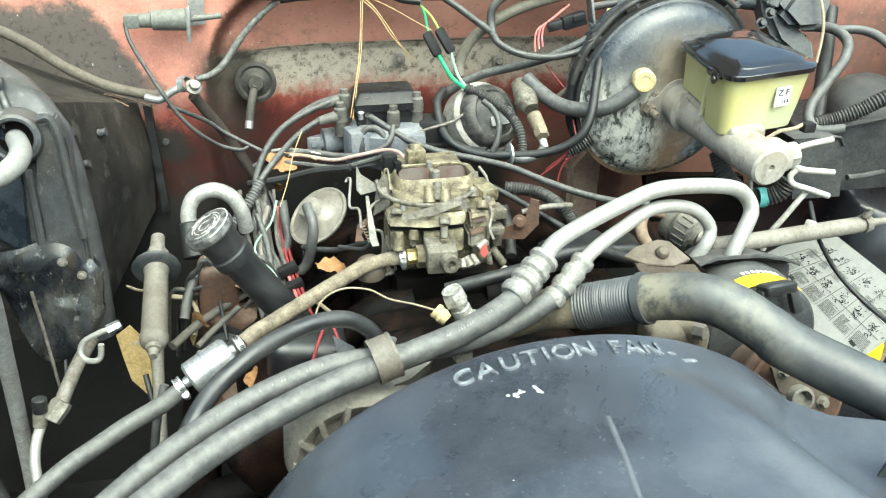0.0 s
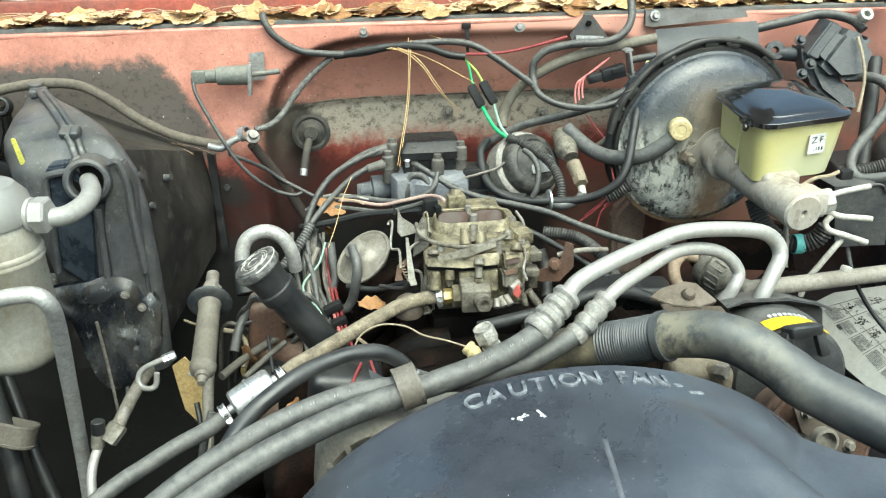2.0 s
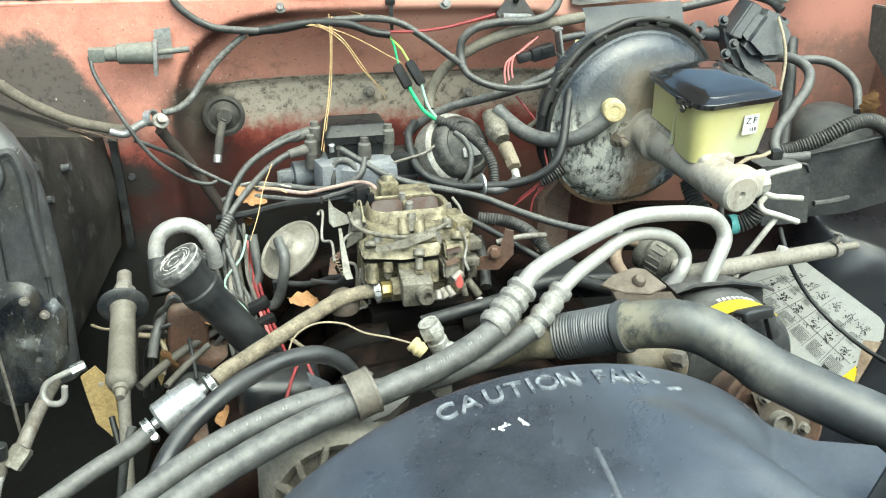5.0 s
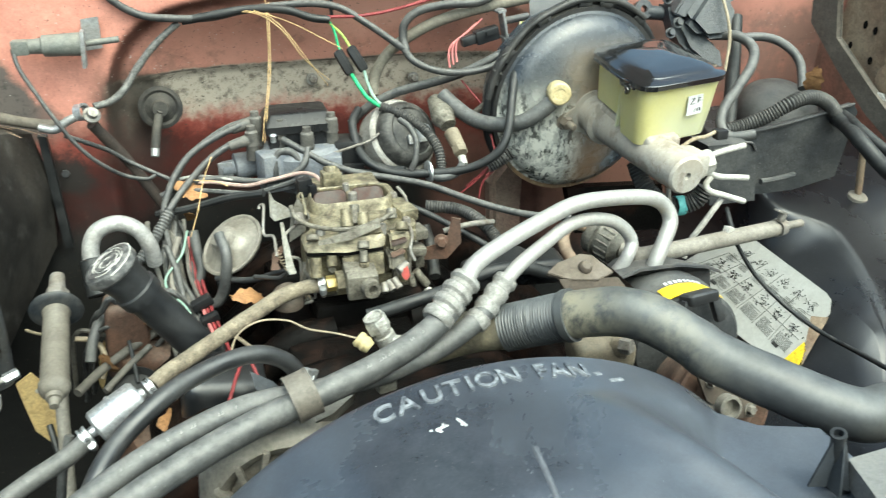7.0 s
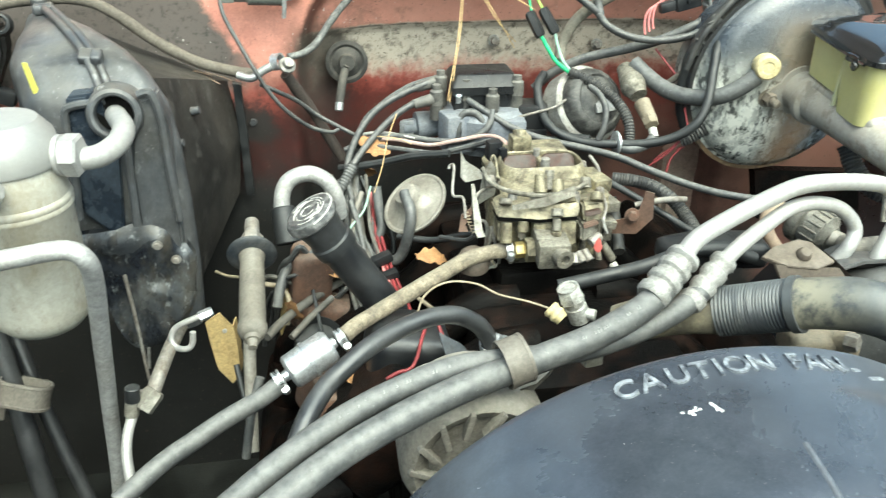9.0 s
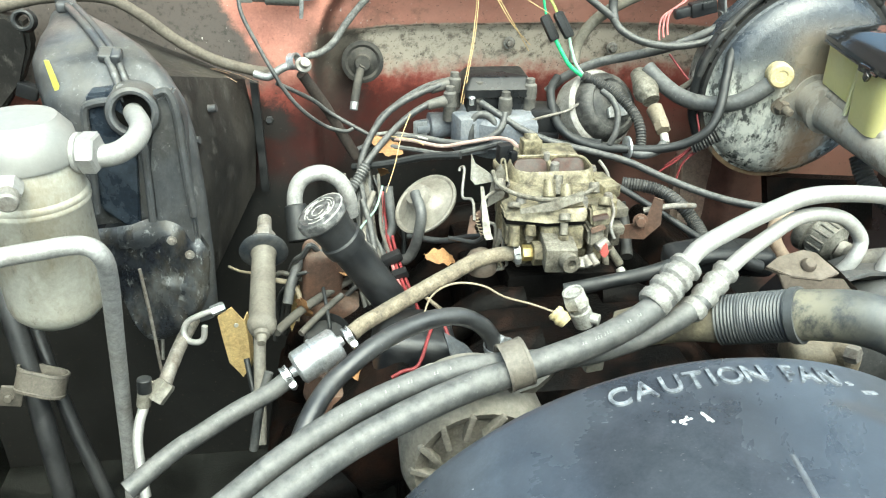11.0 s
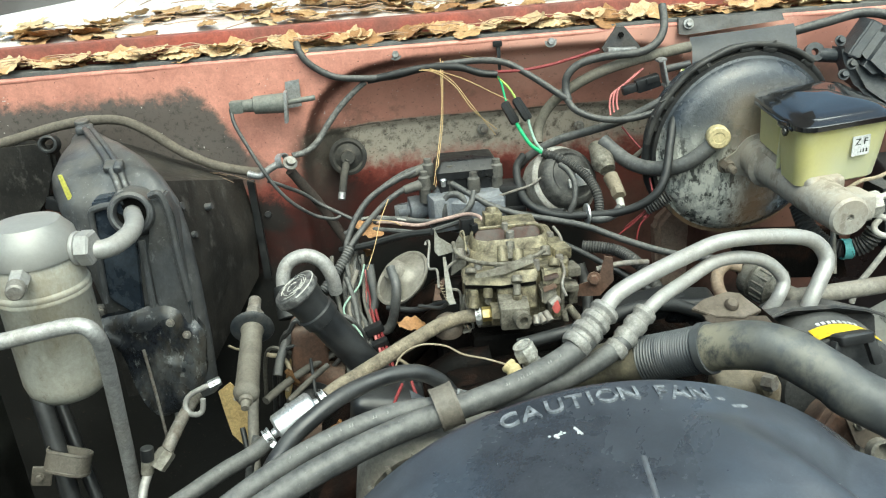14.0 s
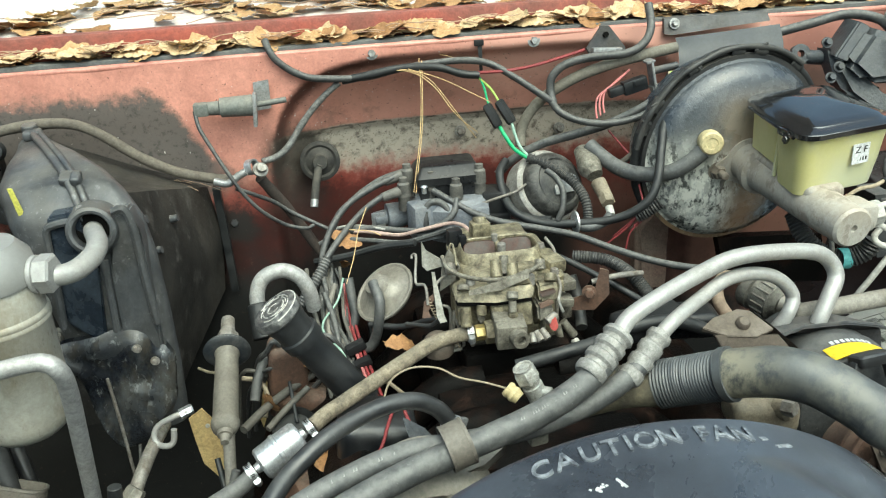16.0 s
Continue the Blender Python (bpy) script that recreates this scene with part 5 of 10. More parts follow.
lathe(bm, Vector((AX + 0.050, AY - 0.003, FZ)), pd, [(0, 0), (0, 0.0185), (0.002, 0.0205), (0.006, 0.0205), (0.007, 0.0185), (0.009, 0.0185)], 28)
hexagon(bm, Vector((AX + 0.058, AY - 0.004, FZ)), pd, 0.0215, 0.016)
part("service_port", hexagon(B(), (AX + 0.0, AY - 0.045, 1.285), (0.25, -1, -0.1), 0.012, 0.03), M_ALU, acc, "hex service port")
part("fitting", bm, M_ALU, acc, "ringed aluminium pipe fitting")
bm = B()
lathe(bm, (AX + 0.006, AY - 0.073, 1.282), (0.25, -1, -0.1), [(0, 0), (0, 0.0105), (0.014, 0.010), (0.016, 0.008), (0.016, 0)], 18)
part("valve_cap", bm, M_STEEL, acc, "grey service port cap")
hose("suction_pipe", [(-0.571, 0.845, 1.296), (-0.535, 0.847, 1.291), (-0.514, 0.862, 1.288), (-0.501, 0.890, 1.291), (-0.502, 0.925, 1.294), (-0.522, 0.985, 1.289)], 0.0118, M_ALU, "bare aluminium suction pipe into the heater case", "pipe", n=20)
hose("liquid_pipe", [(-0.638, 0.751, 1.229), (-0.613, 0.750, 1.230), (-0.574, 0.759, 1.232), (-0.537, 0.767, 1.232), (-0.520, 0.767, 1.220), (-0.524, 0.788, 1.179), (-0.545, 0.833, 1.074), (-0.568, 0.878, 0.944), (-0.580, 0.895, 0.852), (-0.597, 0.915, 0.739)], 0.0095, M_ALUPIPE, "dull grey aluminium pipe bent over the accumulator", "pipe", n=18)


# ---- hoses and pipes at the front of the engine ----
G_AC = "air conditioning hoses"
lines = []
for label, at, (hose_pts, hose_r), (pipe_pts, pipe_r) in (
        ("thick dusty grey refrigerant hose crimped to a bare aluminium pipe", (-0.182, 0.613, 1.153), ([(0.037, 0.690, 1.199), (0.001, 0.668, 1.183), (-0.053, 0.647, 1.170), (-0.117, 0.629, 1.161), (-0.171, 0.616, 1.154), (-0.225, 0.597, 1.146), (-0.286, 0.572, 1.133), (-0.338, 0.543, 1.118), (-0.396, 0.503, 1.100)], 0.0132), ([(0.047, 0.698, 1.209), (0.067, 0.713, 1.227), (0.109, 0.731, 1.239), (0.167, 0.756, 1.248), (0.207, 0.766, 1.256), (0.250, 0.773, 1.255), (0.310, 0.782, 1.246), (0.340, 0.786, 1.232), (0.350, 0.779, 1.211), (0.335, 0.766, 1.189), (0.318, 0.758, 1.151), (0.339, 0.789, 1.094)], 0.0094)),
        ("thinner grey refrigerant hose crimped to a bare aluminium pipe", (-0.179, 0.637, 1.157), ([(0.078, 0.694, 1.186), (0.051, 0.680, 1.174), (0.004, 0.671, 1.155), (-0.063, 0.652, 1.152), (-0.128, 0.641, 1.156), (-0.185, 0.637, 1.156), (-0.245, 0.620, 1.149), (-0.301, 0.599, 1.135), (-0.354, 0.570, 1.118), (-0.417, 0.536, 1.088)], 0.0112), ([(0.092, 0.704, 1.198), (0.119, 0.717, 1.215), (0.162, 0.745, 1.222), (0.201, 0.763, 1.232), (0.240, 0.774, 1.230), (0.274, 0.778, 1.218), (0.294, 0.774, 1.195), (0.285, 0.766, 1.174), (0.274, 0.773, 1.147), (0.285, 0.804, 1.100)], 0.0080))):
    line = thing("refrigerant_line", at, label, "refrigerant line", G_AC)
    lines.append(line)
    part("rubber_hose", tube(B(), hose_pts, hose_r, 20, wob=0.03, seed=len(lines)), M_RUBBER, line, "dusty grey rubber hose")
    part("metal_pipe", tube(B(), pipe_pts, pipe_r, 22), M_ALU, line, "bare aluminium pipe with a tight bend")


def crimp(a, b, r, line):
    """A crimped ferrule with rings between a and b."""
    a, b = Vector(a), Vector(b)
    h = (b - a).length
    prof = [(0, 0), (0, r * 0.86)]
    for k in range(3):
        s = h * (0.06 + 0.27 * k)
        prof += [(s, r), (s + h * 0.11, r), (s + h * 0.15, r * 0.84), (s + h * 0.22, r * 0.84)]
    prof += [(h * 0.88, r * 1.02), (h * 0.97, r * 0.95), (h, r * 0.7), (h, 0)]
    return part("crimp_ferrule", lathe(B(), a, b - a, prof, 28), M_CRIMP, line, "ribbed aluminium crimp ferrule")


crimp((0.010, 0.675, 1.189), (0.056, 0.705, 1.217), 0.0170, lines[0])
crimp((0.055, 0.681, 1.173), (0.104, 0.711, 1.206), 0.0135, lines[1])

# clamp strap that ties the two refrigerant hoses
strap = thing("hose_strap", (-0.131, 0.627, 1.149), "tan plastic strap wrapped round the two refrigerant hoses", "hose strap")
sp = [Vector((-0.151, 0.625, 1.158)), Vector((-0.116, 0.631, 1.166))]
sd = (sp[1] - sp[0]).normalized()
mid_p = (sp[0] + sp[1]) / 2
bm = B()
lathe(bm, mid_p - sd * 0.014 + Vector((0, 0.004, -0.001)), sd, [(0.003, 0.0205), (0.003, 0.0220), (0.005, 0.0229), (0.023, 0.0229), (0.025, 0.0220), (0.025, 0.0205), (0.003, 0.0205)], 36)
part("strap_band", bm, M_STRAP, strap)
bm = B()
band(bm, mid_p - sd * 0.0105 + Vector((0, 0.004, -0.001)), sd, 0.0222, 0.003, 36, 0.0012)
band(bm, mid_p + sd * 0.0105 + Vector((0, 0.004, -0.001)), sd, 0.0222, 0.003, 36, 0.0012)
part("strap_edge", bm, M_STRAP, strap)

hose("heater_hose", [(-0.115, 0.786, 1.050), (-0.117, 0.790, 1.070), (-0.133, 0.789, 1.096), (-0.160, 0.782, 1.115), (-0.192, 0.770, 1.122), (-0.227, 0.751, 1.123), (-0.257, 0.729, 1.121), (-0.282, 0.709, 1.114), (-0.305, 0.688, 1.105), (-0.323, 0.659, 1.095), (-0.337, 0.626, 1.079), (-0.353, 0.573, 1.055)], 0.0102, M_HEATHOSE, "black heater hose arching over the manifold", n=20, wob=0.02, seed=3)
bm = B()
band(bm, (-0.114, 0.792, 1.064), Vector((0.15, 0.2, -1)), 0.0135, 0.009)
box(bm, (-0.105, 0.788, 1.072), (0.018, 0.006, 0.012), (0, 30, 30), bev=0.001)
solid("hose_clamp", bm, M_ZINC, "slotted steel worm clamp on the heater hose", "hose clamp", "hose clamps")

# fuel line
hose("fuel_hose", [(-0.062, 0.927, 1.111), (-0.090, 0.926, 1.109), (-0.121, 0.920, 1.104), (-0.161, 0.902, 1.093), (-0.199, 0.888, 1.080), (-0.236, 0.874, 1.067), (-0.265, 0.855, 1.062), (-0.280, 0.845, 1.056)], 0.0100, M_BROWNHOSE, "mud-caked tan fuel hose leading to the carburettor", n=18, wob=0.07, seed=4)
hose("fuel_hose", [(-0.354, 0.808, 1.024), (-0.379, 0.797, 1.012), (-0.416, 0.779, 1.003), (-0.451, 0.760, 0.992), (-0.484, 0.740, 0.982), (-0.525, 0.708, 0.965)], 0.0108, M_RUBBER, "grey rubber fuel hose running to the filter", n=18, wob=0.03, seed=5)
ff = thing("fuel_filter", (-0.323, 0.825, 1.039), "shiny zinc plated inline fuel filter", "fuel filter")
fa, fb = Vector((-0.352, 0.812, 1.028)), Vector((-0.291, 0.838, 1.053))
fl = (fb - fa).length
bm = B()
lathe(bm, fa, fb - fa, [(0, 0), (0.0, 0.006), (0.006, 0.007), (0.007, 0.018), (0.010, 0.0212), (fl * 0.45, 0.0216), (fl * 0.46, 0.0232), (fl * 0.50, 0.0236), (fl * 0.52, 0.0232), (fl * 0.53, 0.0216), (fl - 0.010, 0.0212), (fl - 0.006, 0.018), (fl - 0.005, 0.007), (fl, 0.006), (fl, 0)], 32)
part("filter_can", bm, M_ZINC, ff)
worm_clamp(fa - (fb - fa).normalized() * 0.006, fb - fa, 0.0112, 0.009, "steel worm clamp at the filter inlet")
worm_clamp(fb + (fb - fa).normalized() * 0.008, fb - fa, 0.0108, 0.008, "steel worm clamp at the filter outlet")
worm_clamp((-0.065, 0.925, 1.112), (1, 0.0, 0.05), 0.0104, 0.0085, "bright worm clamp at the carburettor inlet", (0, -0.6, 0.8))

# upper radiator hose
rad = thing("radiator_hose", (0.195, 0.615, 1.205), "thick black upper radiator hose with a ribbed flexible section", "radiator hose")
part("neck", tube(B(), [(0.016, 0.748, 1.108), (0.045, 0.733, 1.126), (0.073, 0.712, 1.144), (0.103, 0.688, 1.158)], (0.0225, 0.0245), 28), M_TANHOSE, rad, "mud-stained smooth end of the hose")
part("ribbed_section", tube(B(), [(0.096, 0.692, 1.155), (0.122, 0.673, 1.169), (0.147, 0.647, 1.188)], 0.0256, 32, ribs=0.00055, pitch=0.0034), M_RADHOSE, rad, "closely ribbed flexible section")
part("smooth_section", tube(B(), [(0.143, 0.649, 1.187), (0.162, 0.629, 1.199), (0.184, 0.608, 1.208), (0.208, 0.585, 1.207), (0.235, 0.556, 1.194), (0.252, 0.533, 1.185)] + [(0.333, 0.456, 1.163), (0.379, 0.449, 1.159), (0.431, 0.447, 1.158), (0.510, 0.443, 1.161)], 0.0250, 32, wob=0.03, seed=8), M_RADELBOW, rad, "smooth black rubber elbow")
bm = B()
band(bm, (0.147, 0.645, 1.189), Vector((0.158, 0.634, 1.197)) - Vector((0.138, 0.655, 1.183)), 0.0250, 0.008, 32, 0.0030)
part("end_bead", bm, M_RADHOSE, rad)
hose("bypass_hose", [(-0.022, 0.845, 1.102), (0.028, 0.839, 1.115), (0.080, 0.838, 1.126), (0.132, 0.838, 1.142), (0.179, 0.838, 1.142), (0.219, 0.834, 1.128)], 0.0088, M_BLACKRUB, "black vacuum hose behind the refrigerant pipes", n=16, wob=0.02, seed=9)

# ---- left corner: tubes and valves beside the evaporator case ----
hose("drain_tube", [(-0.450, 0.953, 1.031), (-0.468, 0.950, 1.027), (-0.490, 0.950, 1.016), (-0.497, 0.946, 1.003), (-0.492, 0.940, 0.993), (-0.478, 0.931, 0.995), (-0.470, 0.932, 1.001), (-0.467, 0.934, 1.018)], 0.0040, M_ALU, "small hooked aluminium tube with a hex end", "tube", n=14)
bm = B()
hexagon(bm, (-0.460, 0.952, 1.028), Vector((-0.445, 0.958, 1.031)) - Vector((-0.460, 0.952, 1.028)), 0.0070, 0.018)
solid("tube_nut", bm, M_ZINC, "plated hex nut on the hooked tube", "tube nut")
sv = thing("service_valve", (-0.531, 0.867, 0.976), "small brass-grey service valve with a black cap", "service valve")
part("valve_stem", tube(B(), [(-0.530, 0.856, 0.974), (-0.515, 0.866, 0.975), (-0.508, 0.891, 0.984), (-0.501, 0.936, 0.990), (-0.491, 0.991, 0.993)], 0.009, 14), M_STEEL, sv)
bm = B()
hexagon(bm, (-0.523, 0.853, 0.968), Vector((-0.502, 0.871, 0.989)) - Vector((-0.523, 0.853, 0.968)), 0.013, 0.026)
cyl(bm, (-0.536, 0.851, 0.961), (-0.532, 0.854, 0.982), 0.0085)
part("valve_body", bm, M_ALUGREY, sv)
bm = B()
cyl(bm, (-0.532, 0.853, 0.981), (-0.530, 0.855, 1.000), 0.0088)
part("valve_cap", bm, M_BLACKRUB, sv, "ribbed black cap")
part("outlet_tube", tube(B(), [(-0.535, 0.851, 0.961), (-0.540, 0.834, 0.947), (-0.541, 0.815, 0.925), (-0.533, 0.783, 0.877)], 0.0062, 14), M_ALU, sv)
for k, (pts, r) in enumerate((([(-0.784, 1.128, 1.052), (-0.769, 1.091, 0.971), (-0.751, 1.058, 0.874), (-0.735, 1.023, 0.775), (-0.722, 0.994, 0.665)], 0.0155), ([(-0.769, 1.142, 0.938), (-0.744, 1.106, 0.858), (-0.714, 1.067, 0.756), (-0.670, 1.023, 0.627), (-0.616, 0.983, 0.427), (-0.587, 0.985, 0.232)], 0.0110))):
    hose("heater_hose", pts, r, M_HEATHOSE, ("thick" if k == 0 else "thinner") + " dusty black hose strapped in the dark corner", n=16, wob=0.02, seed=11 + k)
hs = thing("hose_strap", (-0.715, 1.035, 0.888), "grey-tan flat strap with a bent tab holding the two corner hoses", "hose strap")
bm = B()
turn = Matrix.Translation((-0.728, 1.036, 0.868)) @ Euler((radians(-24), radians(12), radians(-10))).to_matrix().to_4x4()
rings = [[bm.verts.new(turn @ Vector((x, y, z))) for x, y in rounded(hx, hy, hy * 0.95)] for z, hx, hy in ((-0.018, 0.033, 0.0185), (-0.018, 0.036, 0.0215), (-0.014, 0.0368, 0.0223), (-0.013, 0.0355, 0.021), (0.013, 0.0355, 0.021), (0.014, 0.0368, 0.0223), (0.018, 0.036, 0.0215), (0.018, 0.033, 0.0185), (-0.018, 0.033, 0.0185))]
for a, b in zip(rings, rings[1:]):
    for k in range(len(a)):
        bm.faces.new((a[k], a[(k + 1) % len(a)], b[(k + 1) % len(a)], b[k]))
part("strap_band", bm, M_STRAP, hs)
bm = B()
box(bm, (-0.770, 1.026, 0.852), (0.030, 0.006, 0.034), (0, 18, 12), bev=0.002)
hexagon(bm, (-0.772, 1.023, 0.852), (0, -1, 0.1), 0.006, 0.006, 0.008)
part("strap_tab", bm, M_STRAP, hs, "bent steel tab with a bolt")

av = thing("air_check_valve", (-0.383, 0.90, 1.085), "grey cylindrical air check valve with a round flange", "check valve")
v0, v1 = Vector((-0.384, 0.825, 1.063)), Vector((-0.3884, 1.0283, 1.1225))
bm = B()
fl = 0.1459
lathe(bm, v0, v1 - v0, [(0, 0), (0, 0.0050), (0.010, 0.0062), (0.0105, 0.0090), (0.016, 0.0095), (0.0165, 0.0110), (0.020, 0.0150), (0.026, 0.0172), (0.032, 0.0172), (0.034, 0.0158), (fl - 0.006, 0.0150), (fl - 0.002, 0.0165), (fl, 0.0165), (fl, 0)], 32)
part("valve_body", bm, M_VALVE, av)
bm = B()
lathe(bm, v0 + (v1 - v0).normalized() * fl, v1 - v0, [(0, 0), (0, 0.024), (0.002, 0.0300), (0.0035, 0.0312), (0.0050, 0.0300), (0.0055, 0.0290), (0.0070, 0.0300), (0.0085, 0.0290), (0.0090, 0.024), (0.011, 0.014), (0.013, 0.012), (0.016, 0.012), (0.016, 0)], 40)
part("flange", bm, M_FLANGE, av, "blue-black plated round flange")
bm = B()
cyl(bm, v0 + (v1 - v0).normalized() * (fl + 0.008), v0 + (v1 - v0).normalized() * (fl + 0.026), 0.0115)
hexagon(bm, v0 + (v1 - v0).normalized() * (fl + 0.024), v1 - v0, 0.0145, 0.014)
cyl(bm, v0 + (v1 - v0).normalized() * (fl + 0.034), v1, 0.0100, 0.0092)
part("top_nut", bm, M_STEEL, av)
hose("air_tube", [(-0.391, 1.005, 1.105), (-0.391, 0.99, 1.071), (-0.396, 0.957, 1.023), (-0.4, 0.928, 0.983), (-0.401, 0.895, 0.937), (-0.403, 0.857, 0.88)], 0.0080, M_CREAMGREY, "grey steel air tube behind the check valve", "tube", n=14)

oil = thing("oil_filler", (-0.237, 0.939, 1.026), "black oil filler tube with a cap", "oil filler")
o1 = Vector((-0.312, 0.917, 1.184))
capd = Vector((-0.52, -0.09, 0.85)).normalized()
o0 = o1 - capd * 0.19
od = (o1 - o0).normalized()
ol = (o1 - o0).length
bm = B()
lathe(bm, o0, od, [(0, 0), (0, 0.0225), (ol - 0.062, 0.0225), (ol - 0.060, 0.0265), (ol - 0.045, 0.0272), (ol - 0.043, 0.0245), (ol - 0.030, 0.0250), (ol - 0.012, 0.0290), (ol - 0.010, 0)], 36)
part("filler_tube", bm, M_PLASTIC2, oil)
bm = B()
lathe(bm, o1 - capd * 0.012, capd, [(0, 0), (0, 0.0300), (0.003, 0.0325), (0.010, 0.0325), (0.014, 0.0300), (0.0155, 0.0255), (0.0145, 0.0235), (0.0145, 0.0150), (0.0158, 0.0140), (0.0158, 0.010), (0.0148, 0.009), (0.0148, 0)], 48)
part("filler_cap", bm, M_CAPGRIME, oil, "dust-whitened black filler cap")
bm = B()
u1, v1_, w1 = frame_of(capd)
for rr, skip in ((0.0085, 0), (0.0120, 1), (0.0155, 0), (0.0190, 2), (0.0225, 1)):
    for k in range(5):
        if k == skip:
            continue
        arc = [2 * math.pi * (k + 0.8 * f / 6) / 5 + rr * 130 for f in range(7)]
        tube(bm, [o1 + capd * 0.0030 + (u1 * math.cos(a) + v1_ * math.sin(a)) * rr for a in arc], 0.0007, 4, 2)
tube(bm, [o1 + capd * 0.0005 + (u1 * math.cos(a) + v1_ * math.sin(a)) * 0.0318 for a in [0.15 * f for f in range(26)]], 0.0009, 5, 2)
part("worn_print", bm, M_WHITEDUST, oil, "rings of worn raised marks")
hose("heater_pipe", [(-0.347, 1.056, 1.099), (-0.349, 1.068, 1.134), (-0.338, 1.076, 1.157), (-0.311, 1.079, 1.165), (-0.287, 1.079, 1.152), (-0.275, 1.076, 1.128), (-0.272, 1.083, 1.097)], 0.0110, M_ALUPIPE, "grey metal heater pipe bent in a loop", "pipe", n=20)
bm = B()
cyl(bm, (-0.343, 1.036, 1.081), (-0.349, 1.063, 1.124), 0.0175, 0.0160, 24)
solid("rubber_boot", bm, M_BLACKRUB, "black rubber sleeve on the heater pipe", "rubber sleeve")


# faded print on the refrigerant hoses
rp = random.Random(9)
for name_i, (line, r) in enumerate((([(0.001, 0.668, 1.183), (-0.053, 0.647, 1.170), (-0.089, 0.638, 1.164)], 0.0132), ([(-0.185, 0.637, 1.156), (-0.245, 0.620, 1.149), (-0.301, 0.599, 1.135)], 0.0112))):
    pts = smooth_line(line, 10)
    for k in range(2, len(pts) - 3, 2):
        if rp.random() < 0.25:
            continue
        d = (pts[k + 1] - pts[k]).normalized()
        n_ = Vector((0.0, -0.55, 0.83))
        n_ = (n_ - d * n_.dot(d)).normalized()
        w_ = d.cross(n_)
        o_ = pts[k] + n_ * (r * 1.0)
        bm = B()
        side_ = w_ if d.cross(w_).dot(n_) > 0 else -w_
        for j in range(rp.randint(1, 3)):
            e = -0.003 + 0.0030 * j
            plate(bm, [(e, -0.0014), (e + 0.0007, -0.0014), (e + 0.0007 + rp.uniform(0, 0.0012), 0.0014), (e, 0.0014)], o_, d, side_, 0.0003)
            plate(bm, [(e, 0.0007), (e + 0.0018, 0.0007), (e + 0.0018, 0.0014), (e, 0.0014)], o_, d, side_, 0.0004)
        part("printed_bar", bm, M_FADEDPRINT, lines[name_i])


# ---- carburettor ----
carb = thing("carburetor", (-0.004, 1.01, 1.065), "four-barrel carburettor with stained gold-grey castings and open choke", "carburettor")
bm = B()
box(bm, (0.002, 1.02, 1.072), (0.135, 0.165, 0.014), bev=0.003)
box(bm, (0.002, 1.02, 1.084), (0.120, 0.150, 0.014), bev=0.003)
part("throttle_body", bm, M_CARBGREY, carb)
bm = B()
box(bm, (0.002, 1.03, 1.122), (0.086, 0.108, 0.064), bev=0.004)
box(bm, (-0.002, 0.966, 1.121), (0.104, 0.034, 0.068), bev=0.004)
box(bm, (0.002, 1.02, 1.096), (0.124, 0.150, 0.012), bev=0.003)
box(bm, (0.002, 1.02, 1.150), (0.126, 0.152, 0.010), bev=0.003)
for x, y, r, z0, z1 in ((-0.052, 0.952, 0.013, 1.085, 1.160), (-0.020, 0.950, 0.010, 1.085, 1.160), (0.052, 0.955, 0.012, 1.085, 1.158), (0.030, 0.948, 0.009, 1.12, 1.165), (-0.064, 1.0, 0.014, 1.09, 1.155), (0.066, 1.01, 0.014, 1.09, 1.155)):
    cyl(bm, (x, y, z0), (x, y, z1), r, n=14)
box(bm, (-0.036, 0.950, 1.125), (0.014, 0.02, 0.06), bev=0.003)
box(bm, (0.012, 0.947, 1.12), (0.030, 0.014, 0.07), bev=0.004)
part("main_body", bm, M_CARB, carb, "gold-grey stained main casting")
bm = B()
loft(bm, Matrix.Translation((0.002, 1.02, 1.160)), [(0, 0.068, 0.080, 0.016), (0.003, 0.070, 0.082, 0.017), (0.011, 0.070, 0.082, 0.017), (0.013, 0.068, 0.080, 0.016)])
lathe(bm, (-0.003, 1.008, 1.170), (0, 0, 1), [(0, 0), (0, 0.068), (0.003, 0.0685), (0.006, 0.067), (0.011, 0.0615), (0.0125, 0.056), (0.0125, 0.0)], 44)
box(bm, (0.062, 0.985, 1.176), (0.026, 0.05, 0.018), (0, 0, 12), bev=0.004)
box(bm, (0.040, 0.950, 1.158), (0.058, 0.026, 0.016), (0, 0, -4), bev=0.004)
box(bm, (-0.050, 0.955, 1.158), (0.036, 0.028, 0.016), (0, 0, 6), bev=0.004)
box(bm, (0.0, 1.085, 1.178), (0.10, 0.05, 0.022), bev=0.005)
part("air_horn", bm, M_CARB, carb, "pale stained top casting")
for z in (1.0905, 1.1570):
    bm = B()
    box(bm, (0.002, 1.02, z), (0.116, 0.142, 0.004), bev=0)
    part("gasket", bm, M_DARK, carb, "black gasket")
for k, (x, y, r) in enumerate(((-0.046, 0.943, 0.0045), (-0.008, 0.944, 0.004), (0.040, 0.944, 0.0045), (0.060, 0.947, 0.004), (-0.068, 0.975, 0.004), (-0.068, 1.03, 0.004), (0.070, 0.985, 0.004))):
    bm = B()
    lathe(bm, (x, y, 1.094), (0, 0, 1), [(0, 0), (0, r), (0.058, r), (0.060, r * 1.6), (0.066, r * 1.6), (0.068, 0)], 10)
    part("long_screw", bm, M_CARBGREY, carb)
